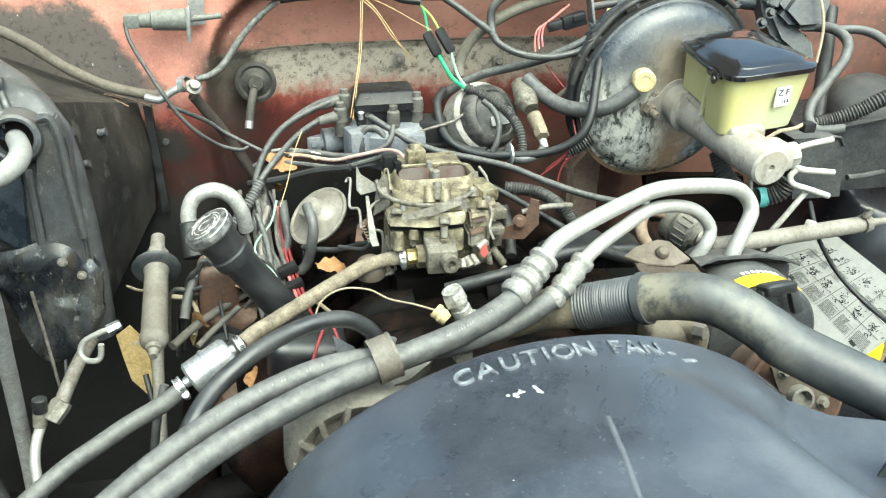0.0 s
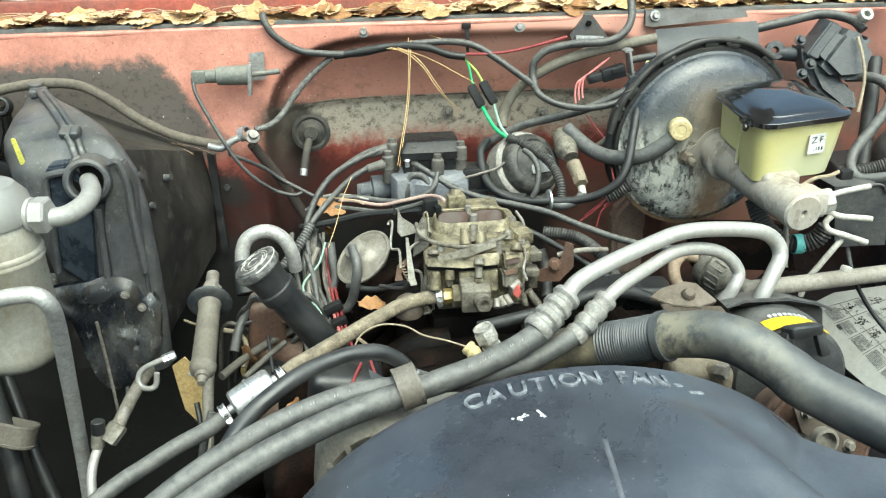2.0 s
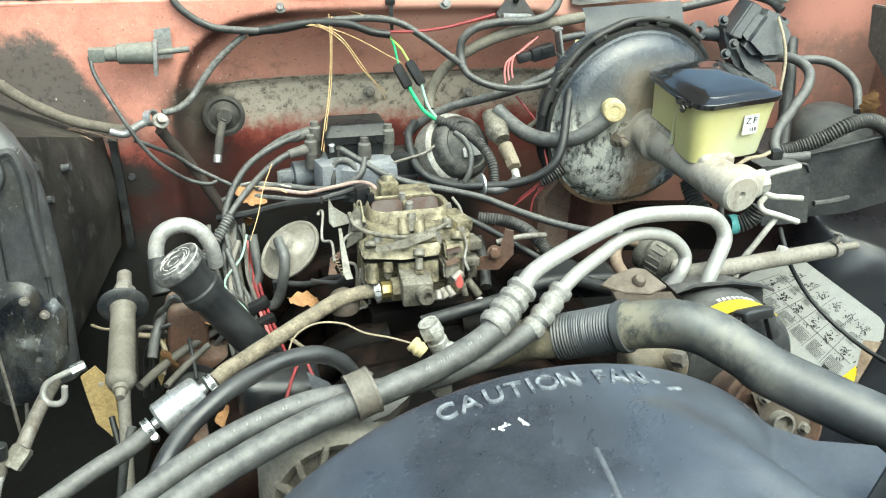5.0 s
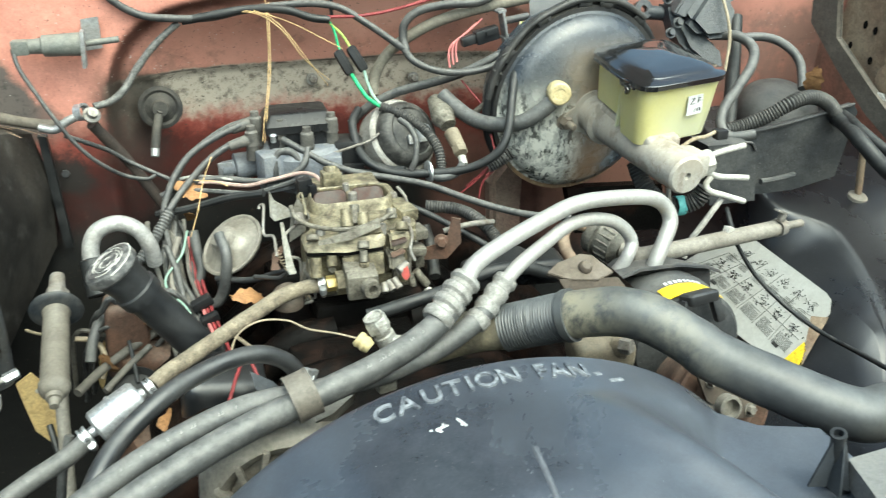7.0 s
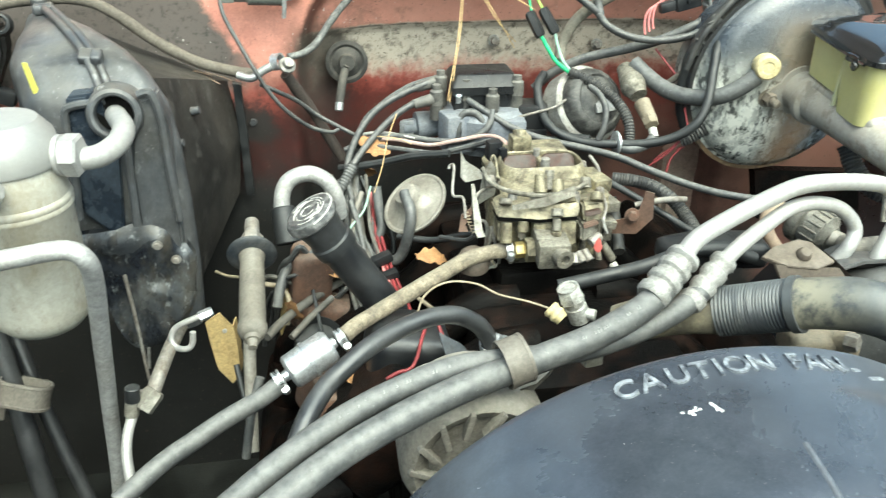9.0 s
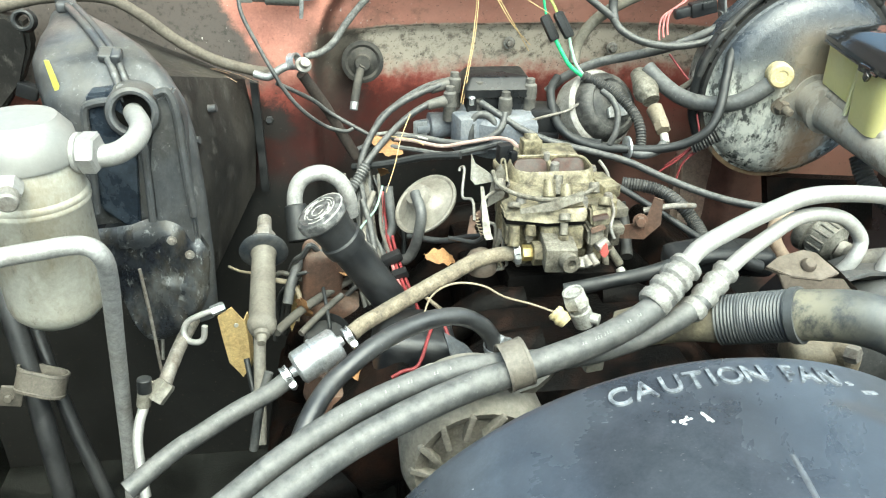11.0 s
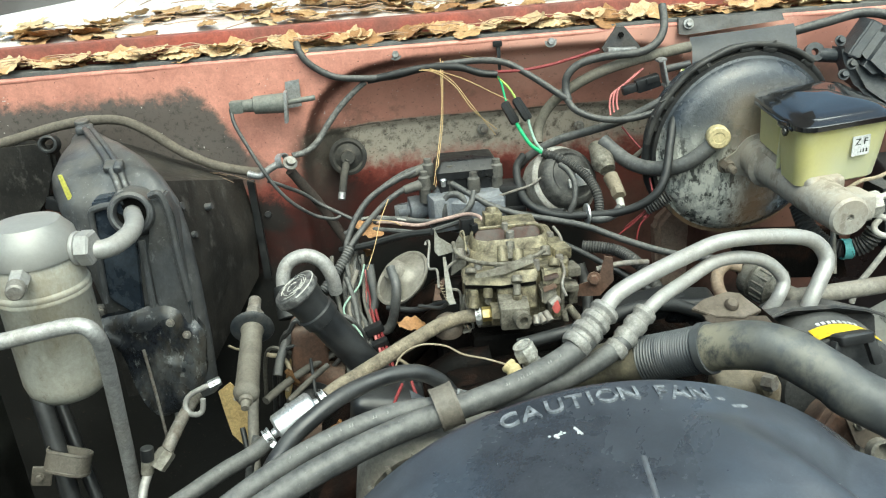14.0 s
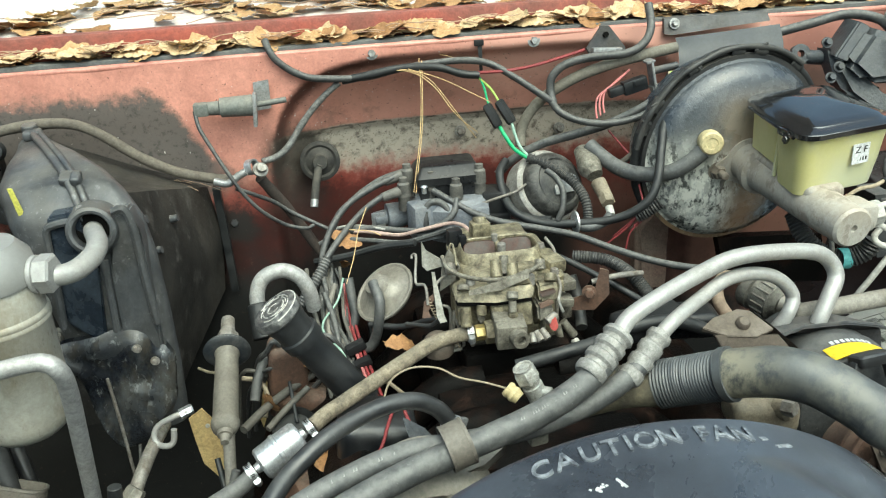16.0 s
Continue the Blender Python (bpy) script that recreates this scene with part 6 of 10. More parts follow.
# oblong choke opening with its raised wall
part("choke_divider", box(B(), (-0.004, 1.016, 1.190), (0.007, 0.058, 0.012), bev=0.002), M_CARB, carb)
bm = B()
T = Matrix.Translation((-0.004, 1.016, 0))
rings = []
for z, hx, hy, r in ((1.176, 0.060, 0.042, 0.030), (1.190, 0.0565, 0.034, 0.024), (1.196, 0.0545, 0.031, 0.022), (1.197, 0.0530, 0.0295, 0.021), (1.1955, 0.0515, 0.0280, 0.020), (1.176, 0.0505, 0.0270, 0.019)):
    rings.append([bm.verts.new(T @ Vector((x, y, z))) for x, y in rounded(hx, hy, r, 8)])
n = len(rings[0])
for a, b in zip(rings, rings[1:]):
    for k in range(n):
        bm.faces.new((a[k], a[(k + 1) % n], b[(k + 1) % n], b[k]))
part("choke_wall", bm, M_CARB, carb)
bm = B()
loft(bm, T, [(1.1750, 0.051, 0.0275, 0.019), (1.1760, 0.051, 0.0275, 0.019)])
part("throat_floor", bm, M_DARK, carb, "dark open throat")
for sx in (-1, 1):
    bm = B()
    loft(bm, Matrix.Translation((-0.004 + 0.0255 * sx, 1.022, 1.183)) @ Euler((radians(58), 0, 0)).to_matrix().to_4x4(), [(0, 0.0235, 0.0165, 0.011), (0.003, 0.0240, 0.0170, 0.0115), (0.005, 0.0225, 0.0155, 0.010)])
    part("choke_plate", bm, M_VARNISH, carb, "brown varnished choke plate")
bm = B()
cyl(bm, (-0.004, 0.995, 1.176), (-0.004, 0.995, 1.206), 0.0060, n=12)
part("choke_post", cyl(B(), (-0.006, 1.030, 1.176), (-0.006, 1.030, 1.206), 0.0045, n=12), M_STEEL, carb)
part("choke_shaft", bm, M_STEEL, carb)
bm = B()
for x, y, z0, z1, r in ((-0.004, 0.962, 1.150, 1.186, 0.0085), (0.014, 0.962, 1.150, 1.183, 0.0095), (0.034, 0.966, 1.150, 1.180, 0.0070)):
    lathe(bm, (x, y, z0), (0, 0, 1), [(0, 0), (0, r), (z1 - z0 - 0.008, r), (z1 - z0 - 0.006, r * 0.75), (z1 - z0, r * 0.7), (z1 - z0, 0)], 16)
part("vent_boss", bm, M_CARB, carb)
bm = B()
plate(bm, [(-0.040, -0.004), (0.0, 0.004), (0.040, 0.016), (0.042, 0.004), (0.002, -0.008), (-0.040, -0.010)], (-0.026, 0.921, 1.181), (1, 0, 0), (0, 0.35, 0.93), 0.003)
part("front_bracket", bm, M_CARBGREY, carb, "bent grey sheet bracket")
for x, y in ((-0.058, 0.948), (0.058, 0.95), (0.022, 0.940), (-0.060, 1.03), (0.064, 1.04), (-0.03, 0.945), (0.05, 1.085), (-0.05, 1.09)):
    bm = B()
    lathe(bm, (x, y, 1.166), (0, 0, 1), [(0, 0), (0, 0.0062), (0.010, 0.0062), (0.014, 0.0048), (0.014, 0.0015), (0.012, 0)], 14)
    part("cover_screw", bm, M_STEEL, carb)
bm = B()
box(bm, (-0.018, 0.894, 1.125), (0.040, 0.036, 0.034), (4, 0, -4), bev=0.004)
box(bm, (-0.027, 0.906, 1.138), (0.022, 0.030, 0.012), (4, 0, -4), bev=0.003)
pl = Vector((-0.013, 0.871, 1.126))
lathe(bm, pl + Vector((0, 0.012, 0)), (0.15, -1, 0.05), [(0, 0), (0, 0.0125), (0.020, 0.0115), (0.020, 0.006), (0.012, 0.0055), (0.012, 0)], 18)
part("fuel_inlet_block", bm, M_CARBGREY, carb, "grey cast fuel inlet housing")
bm = B()
hexagon(bm, (-0.048, 0.909, 1.119), (1, 0, 0), 0.0155, 0.026)
part("inlet_nut", bm, M_CARB, carb)
bm = B()
hexagon(bm, (-0.060, 0.913, 1.118), (1, 0, 0), 0.0105, 0.014)
part("brass_fitting", bm, M_BRASS, carb, "bright brass hose fitting")
# left side levers and rods
bm = B()
plate(bm, [(0, 0), (0.022, 0.012), (0.020, 0.045), (0.010, 0.060), (0.002, 0.045)], (-0.095, 0.985, 1.150), (1, 0.2, 0), (0.1, 0, 1), 0.003)
part("choke_lever", bm, M_ALUGREY, carb, "grey sheet choke lever")
for k, pts in enumerate(([(-0.075, 0.99, 1.175), (-0.100, 0.975, 1.165), (-0.102, 0.975, 1.135), (-0.085, 0.97, 1.128), (-0.085, 0.97, 1.085)], [(-0.070, 0.965, 1.16), (-0.078, 0.955, 1.12), (-0.070, 0.95, 1.08), (-0.085, 0.95, 1.072)])):
    part("link_rod", tube(B(), pts, 0.0022, 8), M_STEEL, carb)
bm = B()
box(bm, (-0.083, 0.965, 1.10), (0.006, 0.012, 0.05), (0, 12, 0), bev=0.0015)
box(bm, (-0.088, 0.955, 1.075), (0.028, 0.012, 0.006), (0, 0, 20), bev=0.0015)
part("throttle_lever", bm, M_ALUGREY, carb)
bm = B()
tube(bm, [(-0.10 + 0.0012 * k, 0.955 + 0.004 * math.cos(k * 1.1), 1.10 - 0.0013 * k + 0.004 * math.sin(k * 1.1)) for k in range(26)], 0.0011, 6, 2)
part("return_spring", bm, M_TAN, carb, "fine coiled return spring")
bm = B()
for k in range(6):
    tube(bm, [(-0.070 + 0.004 * math.cos(a), 0.995 - 0.002 * k, 1.182 + 0.006 * math.sin(a)) for a in (0.0, 1.2, 2.4, 3.6, 4.8, 6.0)], 0.0012, 6, 3)
part("choke_spring", bm, M_STEEL, carb)
# right side
bm = B()
box(bm, (0.078, 0.965, 1.150), (0.020, 0.030, 0.014), (0, 0, 10), bev=0.003)
box(bm, (0.074, 0.955, 1.128), (0.022, 0.024, 0.012), (0, 8, 0), bev=0.003)
box(bm, (0.078, 0.985, 1.11), (0.014, 0.05, 0.03), (0, 0, 6), bev=0.003)
cyl(bm, (0.070, 0.95, 1.098), (0.086, 0.945, 1.075), 0.006, n=10)
cyl(bm, (0.062, 0.948, 1.095), (0.066, 0.938, 1.068), 0.005, n=10)
part("idle_lever", bm, M_CARBGREY, carb)
bm = B()
cyl(bm, (0.084, 0.939, 1.072), (0.087, 0.930, 1.066), 0.006, n=12)
part("pale_cap", bm, M_WHITEPL, carb)
bm = B()
box(bm, (-0.061, 1.047, 1.200), (0.020, 0.016, 0.026), (0, 0, 10), bev=0.002)
box(bm, (-0.051, 1.038, 1.197), (0.010, 0.012, 0.018), (0, 0, 10), bev=0.002)
part("solenoid_plug", bm, M_PLASTIC, carb, "black electrical plug")
bm = B()
box(bm, (-0.019, 1.070, 1.197), (0.028, 0.022, 0.028), (0, 0, 5), bev=0.003)
cyl(bm, (-0.019, 1.073, 1.205), (-0.018, 1.078, 1.215), 0.010)
part("rear_vent", bm, M_CARB, carb)
# front of the bowl, levers and small fittings
def block(name, pts, deep, material, bev=0.0015, note=""):
    """A flat-faced piece that reaches back by deep."""
    bm = B()
    a = [bm.verts.new(p) for p in pts]
    b = [bm.verts.new(Vector(p) + Vector((0, deep, 0))) for p in pts]
    bm.faces.new(a)
    bm.faces.new(b[::-1])
    for k in range(len(a)):
        bm.faces.new((a[k], b[k], b[(k + 1) % len(a)], a[(k + 1) % len(a)]))
    if bev:
        bmesh.ops.bevel(bm, geom=list(bm.edges), offset=bev, segments=2, affect="EDGES")
    return part(name, bm, material, carb, note)


block("bowl_flange", [(-0.082, 0.935, 1.166), (-0.067, 0.938, 1.173), (-0.029, 0.924, 1.171), (0.017, 0.917, 1.179), (0.021, 0.913, 1.172), (0.016, 0.905, 1.163), (-0.031, 0.912, 1.159), (-0.082, 0.926, 1.158)], 0.03, M_CARB, 0.002)
block("bowl_gasket", [(-0.080, 0.929, 1.156), (-0.030, 0.916, 1.157), (0.016, 0.909, 1.161), (0.016, 0.908, 1.158), (-0.030, 0.915, 1.153), (-0.080, 0.929, 1.152)], 0.03, M_DARK, 0)
block("bowl_panel", [(-0.036, 0.918, 1.151), (-0.008, 0.912, 1.153), (0.016, 0.909, 1.155), (0.015, 0.901, 1.126), (-0.036, 0.910, 1.125)], 0.02, M_CARB, 0.002)
block("bowl_panel", [(-0.079, 0.931, 1.150), (-0.062, 0.925, 1.150), (-0.062, 0.916, 1.122), (-0.080, 0.921, 1.123)], 0.03, M_CARB, 0.003)
block("bowl_rib", [(-0.054, 0.926, 1.148), (-0.045, 0.924, 1.148), (-0.045, 0.918, 1.127), (-0.054, 0.920, 1.128)], 0.02, M_CARBGREY, 0.002)
block("side_casting", [(0.028, 0.927, 1.170), (0.052, 0.928, 1.172), (0.057, 0.923, 1.164), (0.055, 0.917, 1.150), (0.029, 0.916, 1.148)], 0.04, M_CARB, 0.003)
block("side_casting", [(0.024, 0.913, 1.146), (0.041, 0.915, 1.149), (0.047, 0.911, 1.142), (0.042, 0.909, 1.126), (0.024, 0.907, 1.125)], 0.03, M_CARBGREY, 0.003)
block("stained_link", [(0.028, 0.916, 1.163), (0.048, 0.915, 1.167), (0.050, 0.913, 1.162), (0.029, 0.913, 1.158)], 0.006, M_VARNISH, 0.001, "amber varnished link")
block("stained_link", [(0.026, 0.910, 1.149), (0.043, 0.910, 1.154), (0.046, 0.908, 1.150), (0.027, 0.907, 1.144)], 0.006, M_RUST, 0.001, "rust-brown link")
block("lever_blade", [(-0.112, 1.018, 1.212), (-0.107, 1.008, 1.201), (-0.091, 0.993, 1.194), (-0.086, 0.982, 1.188), (-0.110, 0.991, 1.179), (-0.115, 0.999, 1.183)], 0.003, M_ALUGREY, 0, "bent grey lever blade")
block("lever_arm", [(-0.105, 0.979, 1.181), (-0.101, 0.978, 1.181), (-0.096, 0.940, 1.134), (-0.094, 0.934, 1.128), (-0.103, 0.936, 1.126), (-0.106, 0.943, 1.133)], 0.003, M_ALUGREY, 0)
block("lever_arm", [(-0.119, 0.967, 1.144), (-0.106, 0.968, 1.153), (-0.105, 0.965, 1.148), (-0.115, 0.959, 1.134), (-0.112, 0.953, 1.127), (-0.124, 0.957, 1.125)], 0.003, M_RUST, 0, "rusty lever")
for p_, q_, r_, m_ in (((-0.071, 0.931, 1.173), (-0.070, 0.935, 1.179), 0.0085, M_CARBGREY), ((-0.011, 0.906, 1.165), (-0.010, 0.911, 1.173), 0.0078, M_CARBGREY), ((-0.012, 0.902, 1.148), (-0.011, 0.907, 1.162), 0.0055, M_CARBGREY),
                       ((-0.012, 0.902, 1.142), (-0.012, 0.902, 1.148), 0.0070, M_CARB), ((0.045, 0.925, 1.174), (0.047, 0.931, 1.183), 0.0085, M_CARB), ((-0.050, 0.919, 1.140), (-0.049, 0.923, 1.153), 0.0070, M_CARB),
                       ((-0.072, 0.914, 1.128), (-0.070, 0.923, 1.152), 0.0070, M_CARB), ((-0.024, 0.939, 1.182), (-0.022, 0.951, 1.202), 0.0085, M_CARB), ((-0.013, 0.941, 1.185), (-0.011, 0.952, 1.207), 0.0065, M_CARBGREY), ((-0.003, 0.935, 1.182), (-0.002, 0.944, 1.198), 0.0085, M_CARB),
                       ((0.039, 0.952, 1.180), (0.040, 0.959, 1.192), 0.0075, M_CARBGREY), ((-0.081, 0.974, 1.178), (-0.080, 0.982, 1.191), 0.0065, M_STEEL), ((0.046, 0.901, 1.136), (0.032, 0.896, 1.130), 0.0070, M_STEEL), ((0.023, 0.888, 1.108), (0.018, 0.899, 1.117), 0.0055, M_STEEL), ((0.031, 0.887, 1.110), (0.025, 0.898, 1.120), 0.0055, M_STEEL), ((0.011, 0.885, 1.108), (0.012, 0.895, 1.117), 0.0050, M_STEEL)):
    part("fitting_post", cyl(B(), p_, q_, r_, r_ * 0.92, 14), m_, carb)
for pts, r_, m_ in (([(-0.088, 0.991, 1.198), (-0.085, 0.971, 1.190), (-0.070, 0.952, 1.185), (-0.042, 0.935, 1.183), (-0.016, 0.929, 1.184), (0.012, 0.929, 1.188), (0.035, 0.937, 1.195)], 0.0030, M_CARBGREY), ([(-0.127, 1.022, 1.186), (-0.125, 1.024, 1.190), (-0.121, 1.017, 1.190), (-0.126, 0.994, 1.162), (-0.115, 0.980, 1.162), (-0.115, 0.960, 1.143)], 0.0020, M_STEEL),
                    ([(-0.075, 0.993, 1.197), (-0.076, 0.998, 1.208), (-0.072, 0.999, 1.211), (-0.071, 0.989, 1.203), (-0.071, 0.977, 1.189)], 0.0016, M_CARB), ([(0.058, 0.939, 1.175), (0.060, 0.928, 1.164), (0.054, 0.916, 1.149), (0.058, 0.909, 1.135)], 0.0022, M_STEEL), ([(-0.145, 0.979, 1.108), (-0.116, 0.957, 1.113), (-0.105, 0.948, 1.123)], 0.0030, M_BLACKRUB),
                    ([(0.064, 1.016, 1.198), (0.071, 0.998, 1.187), (0.067, 0.971, 1.174), (0.055, 0.948, 1.168)], 0.0022, M_STEEL)):
    part("bent_rod", tube(B(), pts, r_, 8), m_, carb)
bm = B()
tube(bm, [Vector((-0.114, 0.964, 1.149)) + Vector((0.0030 * math.cos(k * 1.3) + 0.0004 * k, 0.0030 * math.sin(k * 1.3), -0.0010 * k)) for k in range(34)], 0.0008, 6, 2)
part("coil_spring", bm, M_TAN, carb, "fine coiled spring")
block("red_tab", [(0.033, 0.893, 1.135), (0.043, 0.892, 1.138), (0.045, 0.886, 1.127), (0.040, 0.884, 1.121), (0.035, 0.887, 1.124)], 0.006, M_REDPL, 0.001, "small red plastic tab")

# throttle bracket beside the carburettor
tb = thing("throttle_bracket", (0.115, 0.953, 1.112), "rust-brown throttle cable bracket", "bracket")
bm = B()
plate(bm, [(-0.030, -0.028), (0.006, -0.024), (0.024, 0.0), (0.020, 0.034), (0.008, 0.036), (0.004, 0.010), (-0.012, -0.004), (-0.032, -0.012)], (0.116, 0.961, 1.131), Vector((0.9, -0.4, 0)), Vector((0.1, 0.1, 1)), 0.003)
part("bracket_plate", bm, M_RUST, tb)
bm = B()
hexagon(bm, (0.110, 0.956, 1.135), (-0.3, -1, 0.2), 0.007, 0.010, 0.010)
part("bracket_bolt", bm, M_RUST, tb)
hose("throttle_cable", [(0.117, 0.967, 1.144), (0.133, 0.965, 1.148), (0.161, 0.970, 1.148), (0.200, 0.990, 1.137)], 0.0042, M_STEEL, "throttle cable end with a grey fitting", "cable", n=10)
# choke hot air dome
bm = B()
lathe(bm, (-0.107, 0.941, 1.082), (0, -0.15, 1), [(0, 0), (0, 0.021), (0.012, 0.0215), (0.020, 0.018), (0.027, 0.010), (0.029, 0)], 28)
solid("breather_dome", bm, M_IRON2, "brown domed metal cap below the fuel hose", "metal cap")

# vacuum diaphragm on its bracket
vb = thing("vacuum_diaphragm", (-0.169, 1.072, 1.102), "round cream metal vacuum diaphragm with a rolled edge", "vacuum diaphragm")
vc = Vector((-0.17, 1.07, 1.12))
vd = Vector((-0.52, -0.30, 0.74)).normalized()
bm = B()
lathe(bm, vc - vd * 0.012, vd, [(-0.02, 0), (-0.02, 0.0226), (-0.01, 0.0384), (0, 0.0458), (0.003, 0.0500), (0.006, 0.0500), (0.007, 0.0470), (0.0055, 0.0440), (0.0065, 0.0400), (0.009, 0.0330), (0.013, 0.0240), (0.022, 0.0190), (0.026, 0.0165), (0.028, 0.012), (0.0285, 0)], 44)
part("diaphragm_shell", bm, M_CREAMGREY2, vb)
part("hub", lathe(B(), vc + vd * 0.006, vd, [(0, 0.020), (0.009, 0.0185), (0.0135, 0.016), (0.015, 0.012), (0.0145, 0)], 24), M_CREAMGREY, vb, "raised stained hub")
nz = vc + vd * 0.022
part("vacuum_tube", tube(B(), [nz, *[(-0.176, 1.036, 1.118), (-0.180, 1.030, 1.090), (-0.186, 1.035, 1.062), (-0.195, 1.040, 1.044), (-0.209, 1.050, 1.036)]], 0.0078, 14), M_RUBBER, vb, "grey rubber vacuum tube")
hose("vacuum_hose", [(-0.216, 1.116, 1.124), (-0.214, 1.101, 1.093), (-0.212, 1.090, 1.069), (-0.222, 1.081, 1.046), (-0.219, 1.062, 1.031)], 0.0070, M_RUBBER, "dusty vacuum hose behind the diaphragm", n=12)
hose("diaphragm_rod", [(-0.193, 1.044, 1.079), (-0.150, 1.014, 1.085), (-0.113, 0.982, 1.107), (-0.095, 0.970, 1.115)], 0.0045, M_BLACKRUB, "thin black rod to the carburettor linkage", "rod", n=10)

# coolant sensor and plug
sn = thing("temperature_switch", (-0.006, 0.812, 1.076), "corroded silver temperature switch with a hex body", "temperature switch")
s0, s1 = Vector((-0.003, 0.811, 1.076)), Vector((-0.025, 0.814, 1.125))
sd2 = (s1 - s0).normalized()
bm = B()
lathe(bm, s0, sd2, [(0, 0), (0, 0.013), (0.020, 0.013), (0.021, 0.011), (0.030, 0.011), (0.031, 0.0145)], 20)
hexagon(bm, s0 + sd2 * 0.028, sd2, 0.0150, 0.018)
lathe(bm, s0 + sd2 * 0.046, sd2, [(0, 0.0125), (0.003, 0.0125), (0.003, 0.010), (0.001, 0.009), (0.001, 0)], 20)
cyl(bm, s0 + sd2 * 0.012, s0 + sd2 * 0.012 + Vector((0.018, -0.012, 0.0)), 0.007, n=12)
part("switch_body", bm, M_CORRODED, sn, "white-crusted hex switch body")
bm = B()
lathe(bm, (-0.044, 0.808, 1.098), (0.6, -0.5, -0.5), [(0, 0), (0, 0.009), (0.004, 0.0105), (0.008, 0.009), (0.012, 0.0105), (0.016, 0.009), (0.020, 0.008), (0.020, 0)], 18)
part("wire_plug", bm, M_YELLOWPL, sn, "yellow-brown ribbed wire plug")
hose("sensor_wire", [(-0.044, 0.808, 1.097), (-0.067, 0.825, 1.098), (-0.096, 0.844, 1.098), (-0.117, 0.867, 1.100), (-0.145, 0.874, 1.102), (-0.167, 0.876, 1.095), (-0.182, 0.874, 1.082), (-0.191, 0.866, 1.062)], 0.0013, M_TAN, "thin tan sensor wire", "wire", n=8)

# ---- distributor ----
dist = thing("distributor", (-0.032, 1.230, 1.147), "blue-grey distributor cap with a black coil cover", "distributor")
dc = Vector((-0.032, 1.237, 1.172))
bm = B()
lathe(bm, dc + Vector((0, 0, -0.04)), (0, 0, 1), [(0, 0), (0, 0.050), (0.020, 0.052), (0.022, 0.068), (0.060, 0.069), (0.066, 0.064), (0.072, 0.058), (0.074, 0)], 40)
box(bm, dc + Vector((-0.050, -0.035, 0.0)), (0.05, 0.045, 0.060), (0, 0, 12), bev=0.006)
box(bm, dc + Vector((0.02, -0.058, 0.0)), (0.06, 0.030, 0.050), (0, 0, -6), bev=0.006)
part("cap_base", bm, M_BLUEGREY, dist)
bm = B()
loft(bm, Matrix.Translation(dc + Vector((-0.005, 0.012, 0.034))), [(-0.02, 0.050, 0.040, 0.004), (0.018, 0.050, 0.040, 0.004), (0.020, 0.054, 0.044, 0.005), (0.032, 0.054, 0.044, 0.005), (0.046, 0.046, 0.030, 0.005), (0.048, 0.043, 0.027, 0.004)])
part("coil_cover", bm, M_PLASTIC, dist, "black moulded coil cover")
bm = B()
box(bm, dc + Vector((0.070, -0.020, 0.018)), (0.046, 0.050, 0.036), (0, 0, -8), bev=0.004)
box(bm, dc + Vector((0.064, -0.040, -0.005)), (0.05, 0.02, 0.012), (0, 0, -8), bev=0.002)
part("terminal_block", bm, M_PLASTIC, dist, "black terminal block")
bm = B()
lathe(bm, (-0.081, 1.206, 1.215), (0, 0, 1), [(0, 0), (0, 0.004), (0.010, 0.004), (0.011, 0.006), (0.014, 0.004), (0.014, 0)], 12)
part("latch_screw", bm, M_ZINC, dist)
for px in ((-0.068, 1.218, 1.222), (-0.031, 1.193, 1.213), (0.011, 1.213, 1.227), (-0.103, 1.241, 1.230), (-0.112, 1.224, 1.213)):
    bm = B()
    p = Vector(px)
    lathe(bm, p + Vector((0, 0, -0.028)), (0, 0, 1), [(0, 0), (0, 0.0105), (0.022, 0.0098), (0.024, 0.0112), (0.030, 0.0104), (0.032, 0.0112), (0.044, 0.0100), (0.047, 0.0070), (0.054, 0.0066), (0.054, 0)], 18)
    part("tower_boot", bm, M_BOOT, dist, "grey rubber boot")
bm = B()
va = Vector((-0.128, 1.251, 1.166))
lathe(bm, va, (-1, -0.12, -0.05), [(-0.02, 0), (-0.02, 0.020), (0.0, 0.022), (0.012, 0.022), (0.014, 0.013), (0.034, 0.012), (0.036, 0)], 22)
part("advance_canister", bm, M_BLUEGREY, dist, "grey vacuum advance can")
bm = B()
box(bm, va + Vector((-0.028, -0.012, 0.0)), (0.022, 0.003, 0.024), bev=0.001)
part("advance_bracket", bm, M_ZINC, dist)
bm = B()
tube(bm, [(-0.085, 1.180, 1.169), (-0.083, 1.184, 1.192), (-0.075, 1.186, 1.205), (-0.059, 1.183, 1.205), (-0.049, 1.177, 1.194), (-0.044, 1.173, 1.176)], 0.0055, 10)
part("lead", bm, M_WIRE, dist, "looped grey lead")

